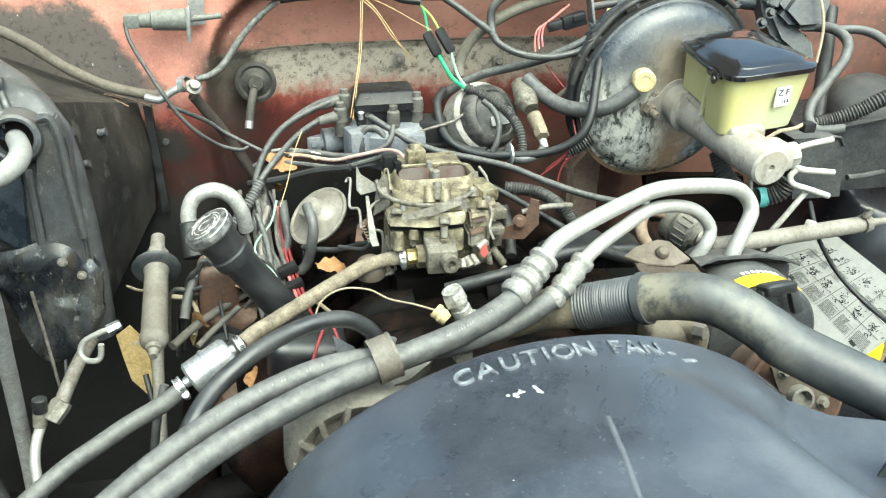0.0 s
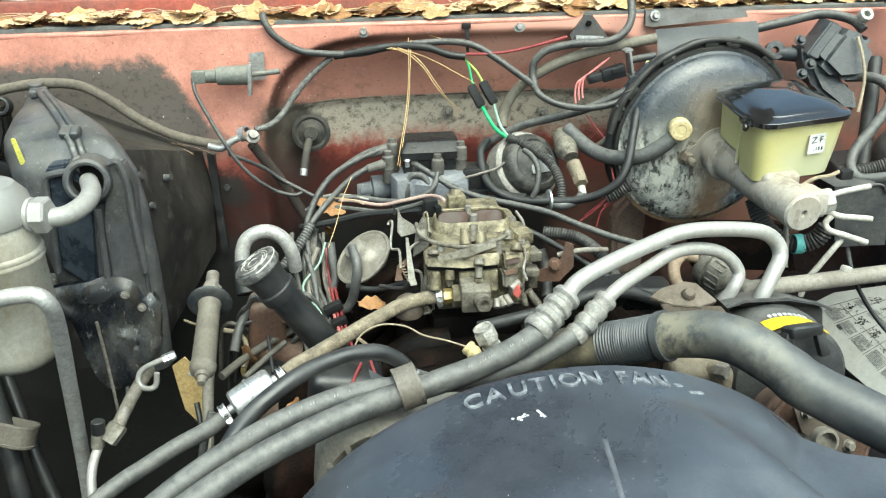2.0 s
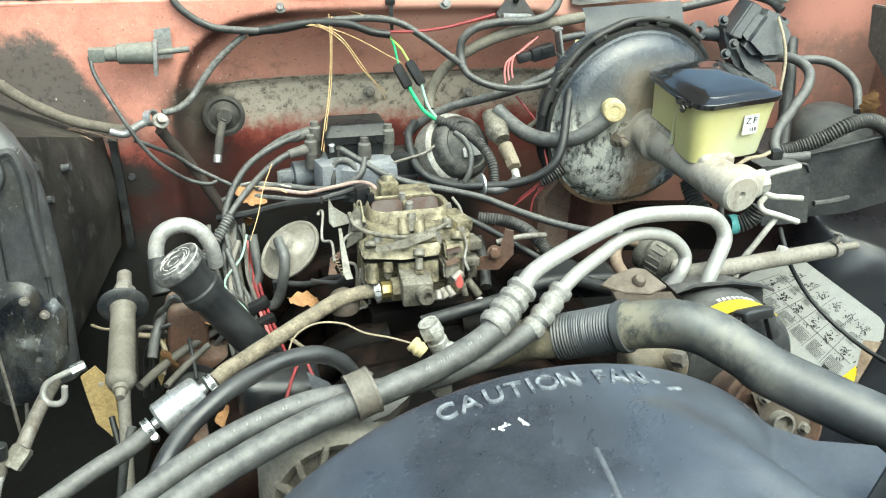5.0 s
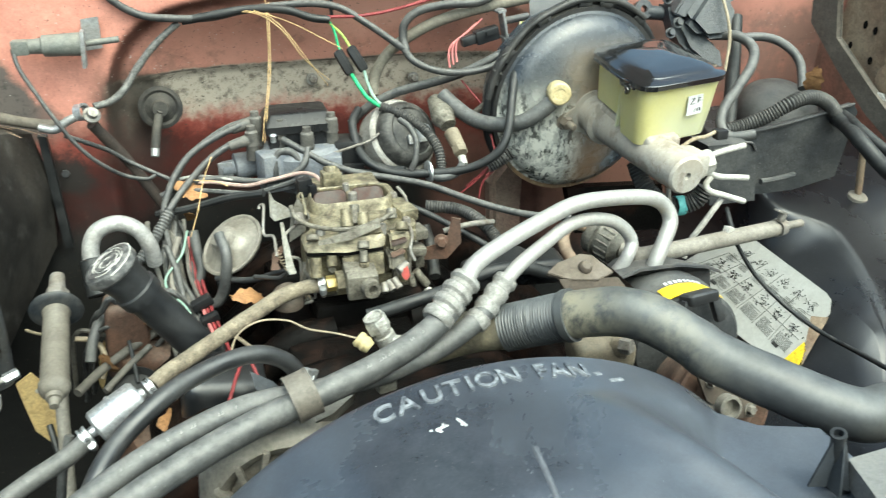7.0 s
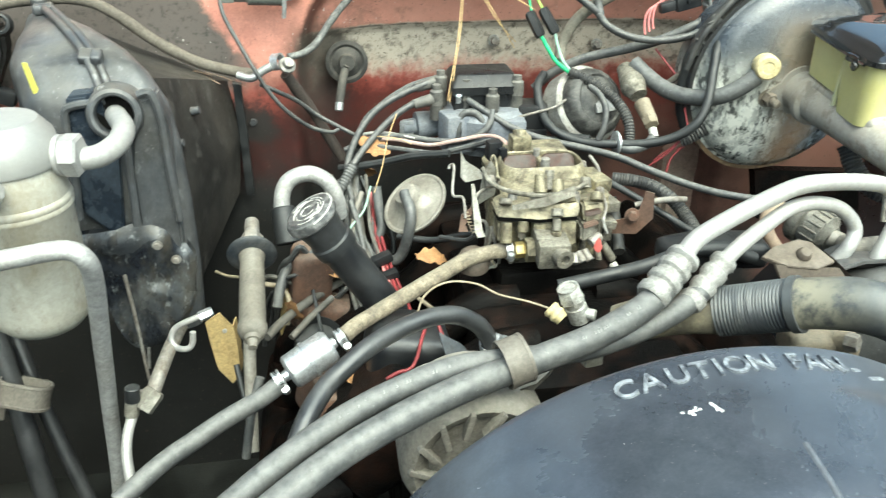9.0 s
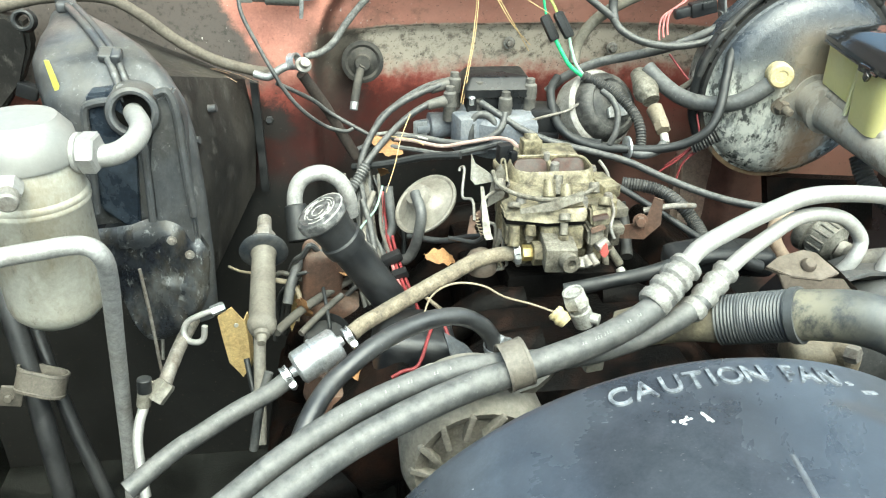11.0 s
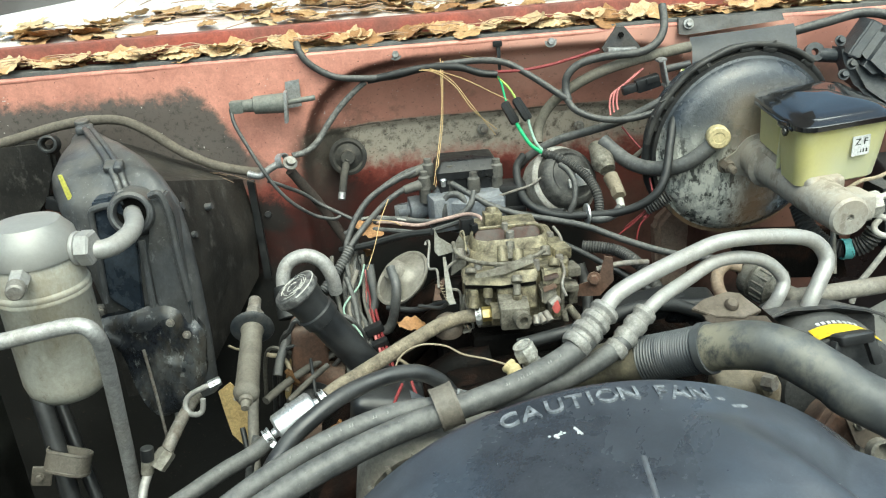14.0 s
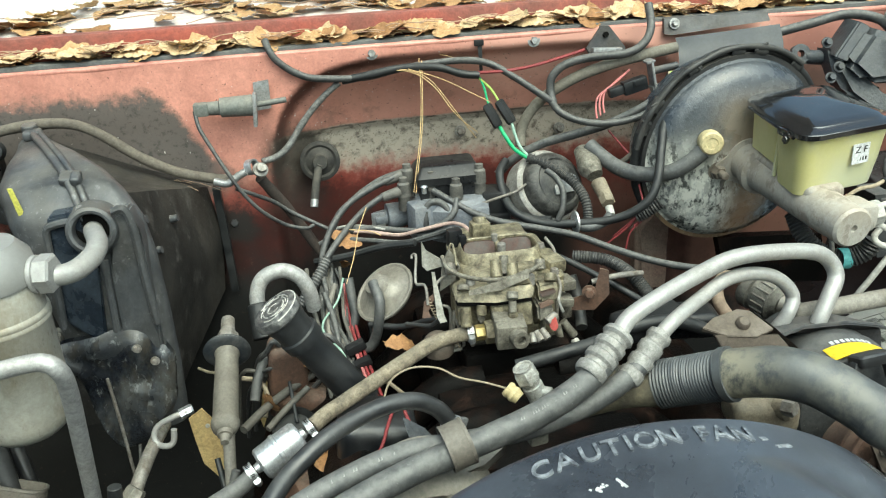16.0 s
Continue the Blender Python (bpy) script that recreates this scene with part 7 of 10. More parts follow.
G_PLUG = "spark plug leads"
for pts in ([(-0.105, 1.246, 1.240), (-0.127, 1.238, 1.236), (-0.164, 1.230, 1.224), (-0.202, 1.219, 1.206), (-0.230, 1.203, 1.180), (-0.251, 1.179, 1.143), (-0.256, 1.154, 1.110), (-0.252, 1.121, 1.067), (-0.242, 1.083, 1.017)],
            [(-0.111, 1.227, 1.219), (-0.138, 1.220, 1.216), (-0.176, 1.210, 1.198), (-0.214, 1.193, 1.168), (-0.243, 1.165, 1.143), (-0.259, 1.148, 1.122)],
            [(-0.100, 1.257, 1.241), (-0.148, 1.261, 1.226), (-0.196, 1.249, 1.200), (-0.226, 1.232, 1.174), (-0.241, 1.199, 1.119), (-0.235, 1.152, 1.070)],
            [(-0.067, 1.205, 1.219), (-0.039, 1.180, 1.205), (-0.007, 1.159, 1.189), (0.035, 1.138, 1.177), (0.085, 1.117, 1.170), (0.132, 1.087, 1.165), (0.175, 1.049, 1.155), (0.217, 1.013, 1.147), (0.257, 0.979, 1.145), (0.304, 0.947, 1.148)],
            [(-0.033, 1.181, 1.209), (-0.042, 1.163, 1.192), (-0.059, 1.161, 1.178), (-0.088, 1.164, 1.169), (-0.122, 1.181, 1.165), (-0.173, 1.205, 1.166), (-0.218, 1.203, 1.163), (-0.255, 1.204, 1.147)]):
    hose("spark_plug_lead", pts, 0.0052, M_WIRE, "dusty grey spark plug lead", "ignition lead", G_PLUG, 12, wob=0.04, seed=len(pts))
for a, b in (((-0.112, 1.224, 1.218), (-0.148, 1.218, 1.211)), ((-0.107, 1.244, 1.239), (-0.141, 1.239, 1.230))):
    bm = B()
    a, b = Vector(a), Vector(b)
    cyl(bm, a, b, 0.0095, 0.0075, 14)
    solid("lead_boot", bm, M_BOOT, "grey elbow boot on an ignition lead", "rubber boot", "lead boots")
hose("spark_plug_sleeve", [(-0.245, 1.164, 1.139), (-0.262, 1.147, 1.118), (-0.280, 1.131, 1.099), (-0.296, 1.117, 1.085)], 0.0080, M_RUBBER, "ribbed grey sleeve over a plug lead", "sleeve", n=16, ribs=0.0008, pitch=0.005)


# ---- driver's side: brake lines, wheelhouse label, tray, hinge ----
G_BL = "brake lines"
for pts in ([(0.473, 0.901, 1.232), (0.494, 0.900, 1.241), (0.516, 0.897, 1.247), (0.542, 0.898, 1.250)], [(0.460, 0.888, 1.221), (0.475, 0.884, 1.221), (0.492, 0.878, 1.216), (0.514, 0.877, 1.213), (0.538, 0.875, 1.210)], [(0.480, 0.880, 1.216), (0.472, 0.878, 1.207), (0.476, 0.873, 1.198), (0.493, 0.866, 1.193), (0.529, 0.863, 1.180)]):
    hose("brake_line", pts, 0.0043, M_WHITEPL, "short cream coated brake line stub", "brake line", G_BL, 14)
hose("brake_line", [(0.502, 0.873, 1.188), (0.487, 0.870, 1.172), (0.472, 0.872, 1.146), (0.459, 0.875, 1.122), (0.454, 0.876, 1.096)], 0.0042, M_WHITEPL, "long cream brake line running down behind the pipe", "brake line", G_BL, 12)
hose("brake_line", [(0.437, 0.917, 1.200), (0.435, 0.905, 1.174), (0.431, 0.889, 1.137)], 0.0035, M_ALUGREY, "straight grey brake line below the cylinder", "brake line", G_BL, 10)
bm = B()
hexagon(bm, (0.458, 0.889, 1.234), (0.9, -0.25, 0.25), 0.0165, 0.024)
lathe(bm, (0.445, 0.885, 1.232), (0.9, -0.25, 0.25), [(0, 0), (0, 0.019), (0.016, 0.019), (0.018, 0.015), (0.018, 0)], 24)
solid("pressure_switch", bm, M_WHITEPL, "off-white plastic pressure switch on the master cylinder", "pressure switch")
hose("switch_wire", [(0.461, 0.932, 1.244), (0.480, 0.932, 1.254), (0.500, 0.929, 1.258), (0.521, 0.937, 1.261)], 0.0028, M_TAN, "short pale switch wire", "wire", n=8)
bm = B()
box(bm, (0.526, 0.934, 1.257), (0.018, 0.014, 0.014), bev=0.002)
solid("wire_plug", bm, M_PLASTIC, "small black plug beside the reservoir", "plug")
hose("red_lead", [(0.467, 0.941, 1.243), (0.475, 0.936, 1.235), (0.488, 0.938, 1.223)], 0.004, M_PINK, "short pink lead under the reservoir", "wire", n=8)
lm = thing("wiring_loom", (0.456, 0.927, 1.158), "ribbed black wiring loom with a teal tape band", "wiring loom")
part("conduit", tube(B(), [(0.421, 0.981, 1.207), (0.423, 0.958, 1.184), (0.436, 0.935, 1.166), (0.458, 0.916, 1.160), (0.480, 0.904, 1.171), (0.490, 0.900, 1.190)], 0.0125, 16, ribs=0.001, pitch=0.005), M_LOOM, lm)
bm = B()
band(bm, (0.459, 0.914, 1.161), Vector((1, -0.1, 0.0)), 0.0135, 0.013)
part("tape_band", bm, M_TEAL, lm, "teal tape band")

stay = thing("strut_rod", (0.452, 0.807, 1.154), "grey tubular strut with a clip near its end", "strut rod")
part("strut_tube", tube(B(), [(0.321, 0.794, 1.157), (0.350, 0.796, 1.157), (0.442, 0.806, 1.156), (0.559, 0.817, 1.156)], 0.0112, 18), M_CREAMGREY, stay)
part("strut_tip", tube(B(), [(0.556, 0.818, 1.156), (0.598, 0.820, 1.156)], 0.0055, 12), M_CREAMGREY, stay)
bm = B()
q0 = Vector((0.556, 0.816, 1.157))
band(bm, q0, Vector((1, 0.25, 0.05)), 0.0118, 0.012)
box(bm, q0 + Vector((-0.002, -0.004, 0.018)), (0.010, 0.008, 0.016), (0, 20, 10), bev=0.002)
box(bm, q0 + Vector((-0.008, -0.006, 0.027)), (0.022, 0.008, 0.003), (0, 25, 10), bev=0.001)
part("strut_clip", bm, M_STEEL, stay)
bm = B()
box(bm, (0.468, 0.811, 1.167), (0.014, 0.010, 0.010), (0, 20, 20), bev=0.002)
solid("cable_clip", bm, M_WHITEPL, "small white clip on the strut", "clip")
hose("release_cable", [(0.506, 0.868, 1.170), (0.496, 0.840, 1.156), (0.508, 0.831, 1.125), (0.533, 0.811, 1.084), (0.557, 0.775, 1.055), (0.568, 0.718, 1.045), (0.562, 0.643, 1.058), (0.521, 0.559, 1.094), (0.476, 0.499, 1.130), (0.455, 0.469, 1.137), (0.444, 0.451, 1.129), (0.432, 0.439, 1.121)], 0.0032, M_BLACKRUB, "thin black release cable hanging over the wheelhouse", "cable", n=10)

# paper label on the wheelhouse
label = thing("jack_instruction_label", (0.6373, 0.8095, 0.9098), "large creased white instruction label on the black wheelhouse", "label")
c0, c1, c2, c3 = [Vector(p) for p in ((0.7047, 1.0206, 1.0199), (0.7133, 0.8360, 1.0015), (0.6339, 0.7999, 0.9043), (0.6278, 1.0993, 0.9434))]
LU = (c1 - c0).normalized()
LN = LU.cross(c2 - c1).normalized()
if LN.z < 0:
    LN = -LN
LV = LN.cross(LU).normalized()


def on_label(p):
    d = Vector(p) - c0
    return d.dot(LU), d.dot(LV)


bm = B()
outline = [on_label(p) for p in ((0.6263, 1.1061, 0.9426), (0.6609, 1.0850, 0.9793), (0.7056, 1.0222, 1.0213), (0.7139, 0.8524, 1.0047), (0.7119, 0.8389, 1.0003), (0.7007, 0.8244, 0.9852), (0.6869, 0.8264, 0.9695), (0.6412, 0.8185, 0.9156), (0.6270, 0.8272, 0.9005), (0.6157, 0.9528, 0.9069))]
if sum(a[0] * b[1] - b[0] * a[1] for a, b in zip(outline, outline[1:] + outline[:1])) < 0:
    outline.reverse()
plate(bm, outline, c0, LU, LV, 0.0012)
part("paper", bm, M_LABEL, label)
rng = random.Random(5)


def printed(name, shapes, material, note=""):
    bm = B()
    for poly in shapes:
        plate(bm, poly, c0 + LN * 0.0014, LU, LV, 0.0005)
    return part(name, bm, material, label, note)


def stroke(a, b, w):
    a, b = Vector((*a, 0)), Vector((*b, 0))
    d = (b - a).normalized()
    n = Vector((-d.y, d.x, 0)) * w / 2
    return [tuple((a - n)[:2]), tuple((b - n)[:2]), tuple((b + n)[:2]), tuple((a + n)[:2])]


A0, A1, A2, A3 = [Vector((*on_label(p), 0)) for p in ((0.6940, 1.0221, 1.0079), (0.7035, 0.8404, 0.9909), (0.6383, 0.8275, 0.9136), (0.6375, 1.0794, 0.9515))]


def lab_uv(s, t):
    p = (A0 * (1 - s) + A1 * s) * (1 - t) + (A3 * (1 - s) + A2 * s) * t
    return p.x, p.y


rules, marks, text = [], [], []
for t in (0.33, 0.66):
    rules.append(stroke(lab_uv(0.0, t), lab_uv(1.0, t), 0.0010))
for s in (0.0, 0.17, 0.34, 0.50, 0.66, 0.83):
    rules.append(stroke(lab_uv(s, 0.33), lab_uv(s, 1.0), 0.0008))
for s in (0.12, 0.30, 0.5, 0.75):
    rules.append(stroke(lab_uv(s, 0.0), lab_uv(s, 0.33), 0.0008))
for k in range(6):
    for t0 in (0.14, 0.60):
        s0 = 0.085 + 0.165 * k
        for _ in range(34):
            ds, dt = rng.gauss(0, 0.026), rng.gauss(0, 0.055)
            a = lab_uv(s0 + ds, t0 + dt)
            b = lab_uv(s0 + ds + rng.uniform(-0.022, 0.022), t0 + dt + rng.uniform(-0.035, 0.035))
            marks.append(stroke(a, b, rng.uniform(0.0004, 0.0016) * (0.55 if t0 < 0.3 else 1)))
    for r in range(10):
        s0, t = 0.022 + 0.165 * k, 0.765 + 0.0225 * r
        s1 = s0 + rng.choice((0.125, 0.13, 0.13, 0.07))
        while s0 < s1:
            e = min(s1, s0 + rng.uniform(0.012, 0.040))
            text.append(stroke(lab_uv(s0, t), lab_uv(e, t), 0.0009))
            s0 = e + 0.006
    for r in range(7):
        s0, t = 0.025 + 0.165 * k, 0.27 + 0.026 * r
        text.append(stroke(lab_uv(s0, t), lab_uv(s0 + rng.uniform(0.06, 0.12), t), 0.0008))
for poly in rules:
    printed("ruled_line", [poly], M_PRINTGREY)
for k in range(12):
    printed("line_drawing", marks[34 * k:34 * k + 34], M_BLACKPAINT)
tagged(printed("fine_print", text, M_PRINTGREY, "rows of fine grey printed bars"), kind="stuff")
for s0 in (0.19, 0.86):
    printed("black_box", [stroke(lab_uv(s0, 0.97), lab_uv(s0 + 0.05, 0.97), 0.006)], M_BLACKPAINT)
yel = [on_label(p) for p in ((0.6629, 0.8232, 0.9413), (0.6581, 0.8103, 0.9338), (0.6367, 0.8003, 0.9076), (0.6309, 0.8101, 0.9024), (0.6306, 0.8289, 0.9049))]
if sum(a[0] * b[1] - b[0] * a[1] for a, b in zip(yel, yel[1:] + yel[:1])) < 0:
    yel.reverse()
printed("yellow_corner", [yel], M_YELLOW, "bright yellow printed corner")
tan = [on_label(p) for p in ((0.6864, 0.8441, 0.9717), (0.6971, 0.8214, 0.9805), (0.6434, 0.7991, 0.9152), (0.6621, 0.8192, 0.9398))]
if sum(a[0] * b[1] - b[0] * a[1] for a, b in zip(tan, tan[1:] + tan[:1])) < 0:
    tan.reverse()
printed("torn_backing", [tan], M_HINGE, "tan torn backing")


def slab(bm, pts, push):
    """A flat many-sided face pushed along a vector into a solid."""
    a = [bm.verts.new(p) for p in pts]
    b = [bm.verts.new(Vector(p) + Vector(push)) for p in pts]
    bm.faces.new(a)
    bm.faces.new(b[::-1])
    for k in range(len(a)):
        bm.faces.new((a[k], b[k], b[(k + 1) % len(a)], a[(k + 1) % len(a)]))
    return bm


tray = thing("black_tray", (0.733, 1.030, 1.134), "black steel tray panel with a folded top edge", "tray")
bm = B()
slab(bm, [(0.607, 1.060, 1.196), (0.723, 1.040, 1.219), (0.850, 1.020, 1.251), (0.863, 1.020, 1.237), (0.848, 1.020, 1.123), (0.775, 1.030, 1.103), (0.638, 1.060, 1.089)], (0, 0.010, 0))
part("tray_panel", bm, M_TRAY, tray)
part("folded_edge", tube(B(), [(0.604, 1.056, 1.197), (0.719, 1.036, 1.220), (0.848, 1.016, 1.252)], 0.0028, 8), M_BRACKET, tray)
bm = B()
slab(bm, [(0.561, 1.000, 1.213), (0.628, 0.990, 1.216), (0.644, 0.990, 1.201), (0.661, 0.990, 1.113), (0.582, 1.000, 1.110)], (0, 0.05, 0))
part("side_box", bm, M_TRAY, tray, "dark box below the tray edge")
part("box_edge", tube(B(), [(0.570, 0.998, 1.205), (0.624, 0.988, 1.217), (0.642, 0.988, 1.202)], 0.0022, 8), M_BRACKET, tray)
part("stiffener", tube(B(), [(0.685, 1.012, 1.135), (0.718, 1.012, 1.136), (0.752, 1.012, 1.140)], 0.005, 8), M_TRAY, tray)
bm = B()
vcn = Vector((0.845, 1.150, 1.180))
lathe(bm, vcn + Vector((0, 0.05, -0.025)), (-0.1, -0.45, 0.9), [(-0.05, 0), (-0.05, 0.070), (0.0, 0.078), (0.04, 0.076), (0.06, 0.070), (0.075, 0.055), (0.084, 0.034), (0.087, 0.012), (0.087, 0)], 44)
solid("vacuum_canister", bm, M_TRAY, "rounded black plastic vacuum canister behind the tray", "vacuum canister")
hose("ribbed_conduit", [(0.626, 1.051, 1.216), (0.658, 1.044, 1.224), (0.688, 1.030, 1.241), (0.718, 1.018, 1.263), (0.757, 1.020, 1.270), (0.796, 1.022, 1.257), (0.825, 1.021, 1.231)], 0.0115, M_LOOM, "ribbed black conduit crossing the tray", "conduit", n=14, ribs=0.0009, pitch=0.0048)
hose("vapour_hose", [(0.677, 1.194, 1.339), (0.708, 1.160, 1.342), (0.716, 1.126, 1.328), (0.696, 1.098, 1.307), (0.663, 1.082, 1.276), (0.632, 1.067, 1.250), (0.616, 1.049, 1.227), (0.621, 1.028, 1.214), (0.653, 1.008, 1.221)], 0.0085, M_RUBBER, "grey vapour hose looping beside the reservoir", n=14, wob=0.02, seed=21)
hose("vapour_hose", [(0.729, 1.184, 1.334), (0.775, 1.167, 1.335), (0.798, 1.141, 1.324), (0.808, 1.113, 1.301), (0.791, 1.077, 1.267)], 0.0075, M_RUBBER, "grey hose arching to the vacuum canister", n=14, wob=0.02, seed=22)
hose("vertical_conduit", [(0.743, 1.218, 1.362), (0.717, 1.172, 1.304), (0.692, 1.132, 1.257), (0.666, 1.091, 1.207)], 0.012, M_BLACKRUB, "dark vertical conduit behind the reservoir", "conduit", n=12)
for pts, r in (([(0.832, 1.042, 1.229), (0.805, 0.980, 1.229), (0.773, 0.920, 1.229), (0.775, 0.870, 1.205), (0.768, 0.805, 1.190), (0.764, 0.733, 1.185)], 0.012), ([(0.845, 1.052, 1.235), (0.819, 0.990, 1.236), (0.792, 0.942, 1.238), (0.793, 0.871, 1.218), (0.804, 0.772, 1.198)], 0.008)):
    hose("fender_hose", pts, r, M_BLACKRUB, "black hose along the fender", n=12)
st = thing("stud", (0.890, 1.0, 1.088), "rusty threaded stud on the wheelhouse", "stud")
bm = B()
tube(bm, [(0.890, 1.0, 1.086), (0.875, 0.999, 1.170)], 0.0058, 12)
part("threaded_rod", bm, M_HINGE, st)
bm = B()
lathe(bm, (0.890, 1.0, 1.084), (0, -0.25, 1), [(0, 0), (0, 0.018), (0.006, 0.017), (0.009, 0.010), (0.012, 0)], 18)
part("base_nut", bm, M_CREAMGREY, st)

# hood hinge and fender corner
hinge = thing("hood_hinge", (0.930, 1.073, 1.221), "tan primed hood hinge bracket with slotted holes", "hood hinge")
bm = B()
slab(bm, [(0.900, 1.138, 1.460), (0.900, 1.131, 1.388), (0.900, 1.147, 1.331), (0.900, 1.093, 1.293), (0.900, 1.038, 1.262), (0.900, 1.018, 1.300), (0.900, 1.003, 1.385), (0.900, 0.990, 1.460)], (0.006, 0, 0))
bmesh.ops.bevel(bm, geom=list(bm.edges), offset=0.0015, segments=2, affect="EDGES")
part("hinge_plate", bm, M_HINGE, hinge)
for a in ((0.8985, 1.103, 1.327), (0.8985, 1.054, 1.312), (0.8985, 1.081, 1.366), (0.8985, 1.058, 1.360)):
    bm = B()
    lathe(bm, a, (-1, 0, 0), [(0, 0), (0, 0.0042), (0.0012, 0.0042), (0.0012, 0)], 14, squash=1.6)
    part("slotted_hole", bm, M_DARK, hinge, "dark slotted hole")
bm = B()
slab(bm, [(0.884, 1.020, 1.460), (0.884, 1.018, 1.400), (0.884, 1.013, 1.320), (0.884, 0.990, 1.315), (0.884, 0.987, 1.400), (0.884, 0.985, 1.460)], (0.012, 0, 0))
lathe(bm, (0.897, 0.988, 1.290), (-1, 0, 0), [(0, 0), (0, 0.036), (0.010, 0.036), (0.013, 0.032), (0.013, 0.018), (0.017, 0.016), (0.017, 0)], 28)
bmesh.ops.bevel(bm, geom=[e for e in bm.edges if e.calc_face_angle(0) > 1.2], offset=0.002, segments=2, affect="EDGES")
part("hinge_arm", bm, M_HINGE, hinge)
bm = B()
hexagon(bm, (0.888, 1.000, 1.262), (-1, -0.2, 0.1), 0.011, 0.010, 0.016)
part("hinge_bolt", bm, M_WHITEPL, hinge, "pale bolt")
bm = B()
slab(bm, [(0.870, 1.189, 1.425), (0.870, 1.176, 1.354), (0.870, 1.100, 1.296), (0.870, 1.012, 1.235), (0.870, 0.837, 1.147), (0.870, 0.740, 1.105), (0.870, 0.740, 1.135), (0.870, 0.845, 1.176), (0.870, 1.011, 1.276), (0.870, 1.110, 1.339), (0.870, 1.124, 1.391), (0.870, 1.124, 1.425)], (0.012, 0, 0))
bmesh.ops.bevel(bm, geom=list(bm.edges), offset=0.002, segments=2, affect="EDGES")
structure("trim_fender_channel", bm, M_CHANNEL, "dusty brown-black edge channel of the inner fender", "channel")
part("fender_brace", tube(B(), [(0.955, 0.993, 1.385), (0.953, 0.995, 1.345), (0.950, 0.996, 1.298), (0.950, 0.998, 1.241)], 0.0065, 12), M_BROWNRED, hinge, "pale red ridge behind the hinge")
for a in [(1.016, 1.047, 1.18), (1.016, 1.012, 1.174), (1.016, 0.99, 1.138)]:
    part("fender_hole", lathe(B(), a, (-1, 0, 0), [(0, 0), (0, 0.0062), (0.0040, 0.0062), (0.0040, 0)], 14), M_DARK, FENDER, "dark drilled hole")

# wiper motor and cowl corner
wm = thing("wiper_motor", (0.667, 1.187, 1.361), "grimy black wiper motor with an angular cover", "wiper motor")

bm = B()
slab(bm, [(0.646, 1.176, 1.424), (0.685, 1.161, 1.411), (0.692, 1.151, 1.398), (0.684, 1.136, 1.369), (0.669, 1.126, 1.347), (0.624, 1.132, 1.344), (0.598, 1.157, 1.374)], (0.01, 0.06, 0.0))
bmesh.ops.bevel(bm, geom=list(bm.edges), offset=0.012, segments=4, affect="EDGES")
part("gear_cover", bm, M_WIPER, wm, "blue-black angular gear cover")
bm = B()
slab(bm, [(0.641, 1.204, 1.432), (0.653, 1.188, 1.423), (0.604, 1.169, 1.374), (0.593, 1.186, 1.380)], (0.008, 0.05, 0.0))
bmesh.ops.bevel(bm, geom=list(bm.edges), offset=0.003, segments=2, affect="EDGES")
part("cover_facet", bm, M_WIPER, wm)
bm = B()
slab(bm, [(0.598, 1.209, 1.397), (0.610, 1.187, 1.380), (0.615, 1.172, 1.364), (0.635, 1.149, 1.336), (0.664, 1.140, 1.333), (0.661, 1.111, 1.293), (0.635, 1.121, 1.301), (0.606, 1.156, 1.324), (0.597, 1.185, 1.358)], (0.0, 0.05, 0.0))
bmesh.ops.bevel(bm, geom=list(bm.edges), offset=0.009, segments=3, affect="EDGES")
part("motor_barrel", bm, M_WIPER, wm)
for p_ in ((0.595, 1.175, 1.367), (0.583, 1.175, 1.351), (0.590, 1.207, 1.401)):
    part("cover_bolt", hexagon(B(), p_, (-0.1, -0.9, 0.4), 0.006, 0.008, 0.009), M_FLANGE, wm)
part("bolt_cap", lathe(B(), (0.695, 1.204, 1.436), (0, -0.8, 0.6), [(0, 0.005), (0, 0.011), (0.006, 0.012), (0.012, 0.011), (0.012, 0.006), (0.0, 0.005)], 18), M_WHITEPL, wm, "cream plastic cap")
bm = B()
lathe(bm, (0.564, 1.242, 1.378), (-0.1, -0.9, 0.35), [(0, 0.006), (0, 0.016), (0.012, 0.016), (0.012, 0.006), (0, 0.006)], 18)
tube(bm, [(0.573, 1.238, 1.375), (0.605, 1.229, 1.372), (0.640, 1.213, 1.367)], 0.012, 10)
part("mounting_ear", bm, M_WIPER, wm)
hose("wiper_lead", [(0.659, 1.156, 1.412), (0.658, 1.131, 1.382), (0.657, 1.115, 1.348), (0.644, 1.097, 1.302)], 0.0025, M_TAN, "pale twin wire on the wiper motor", "wire", n=8)
hose("washer_hose", [(0.532, 1.266, 1.412), (0.590, 1.258, 1.425), (0.649, 1.250, 1.437), (0.689, 1.226, 1.430), (0.700, 1.204, 1.415)], 0.008, M_WIRE, "grey hose along the cowl", n=12)
flap = thing("rubber_flap", (0.435, 1.250, 1.402), "grey vinyl splash flap on a screwed strip", "splash flap")
bm = B()
TL, TR, BR, BL = Vector((0.362, 1.278, 1.416)), Vector((0.536, 1.260, 1.428)), Vector((0.527, 1.226, 1.373)), Vector((0.355, 1.243, 1.371))
sheet = []
for i in range(9):
    f = i / 8
    sheet.append([bm.verts.new(TL.lerp(TR, k / 16).lerp(BL.lerp(BR, k / 16), f) + Vector((0, -0.007 * math.sin(math.pi * f) - 0.002 * math.sin(k * 0.9) * f, 0.0015 * math.sin(k * 0.7 + 1) * f))) for k in range(17)])
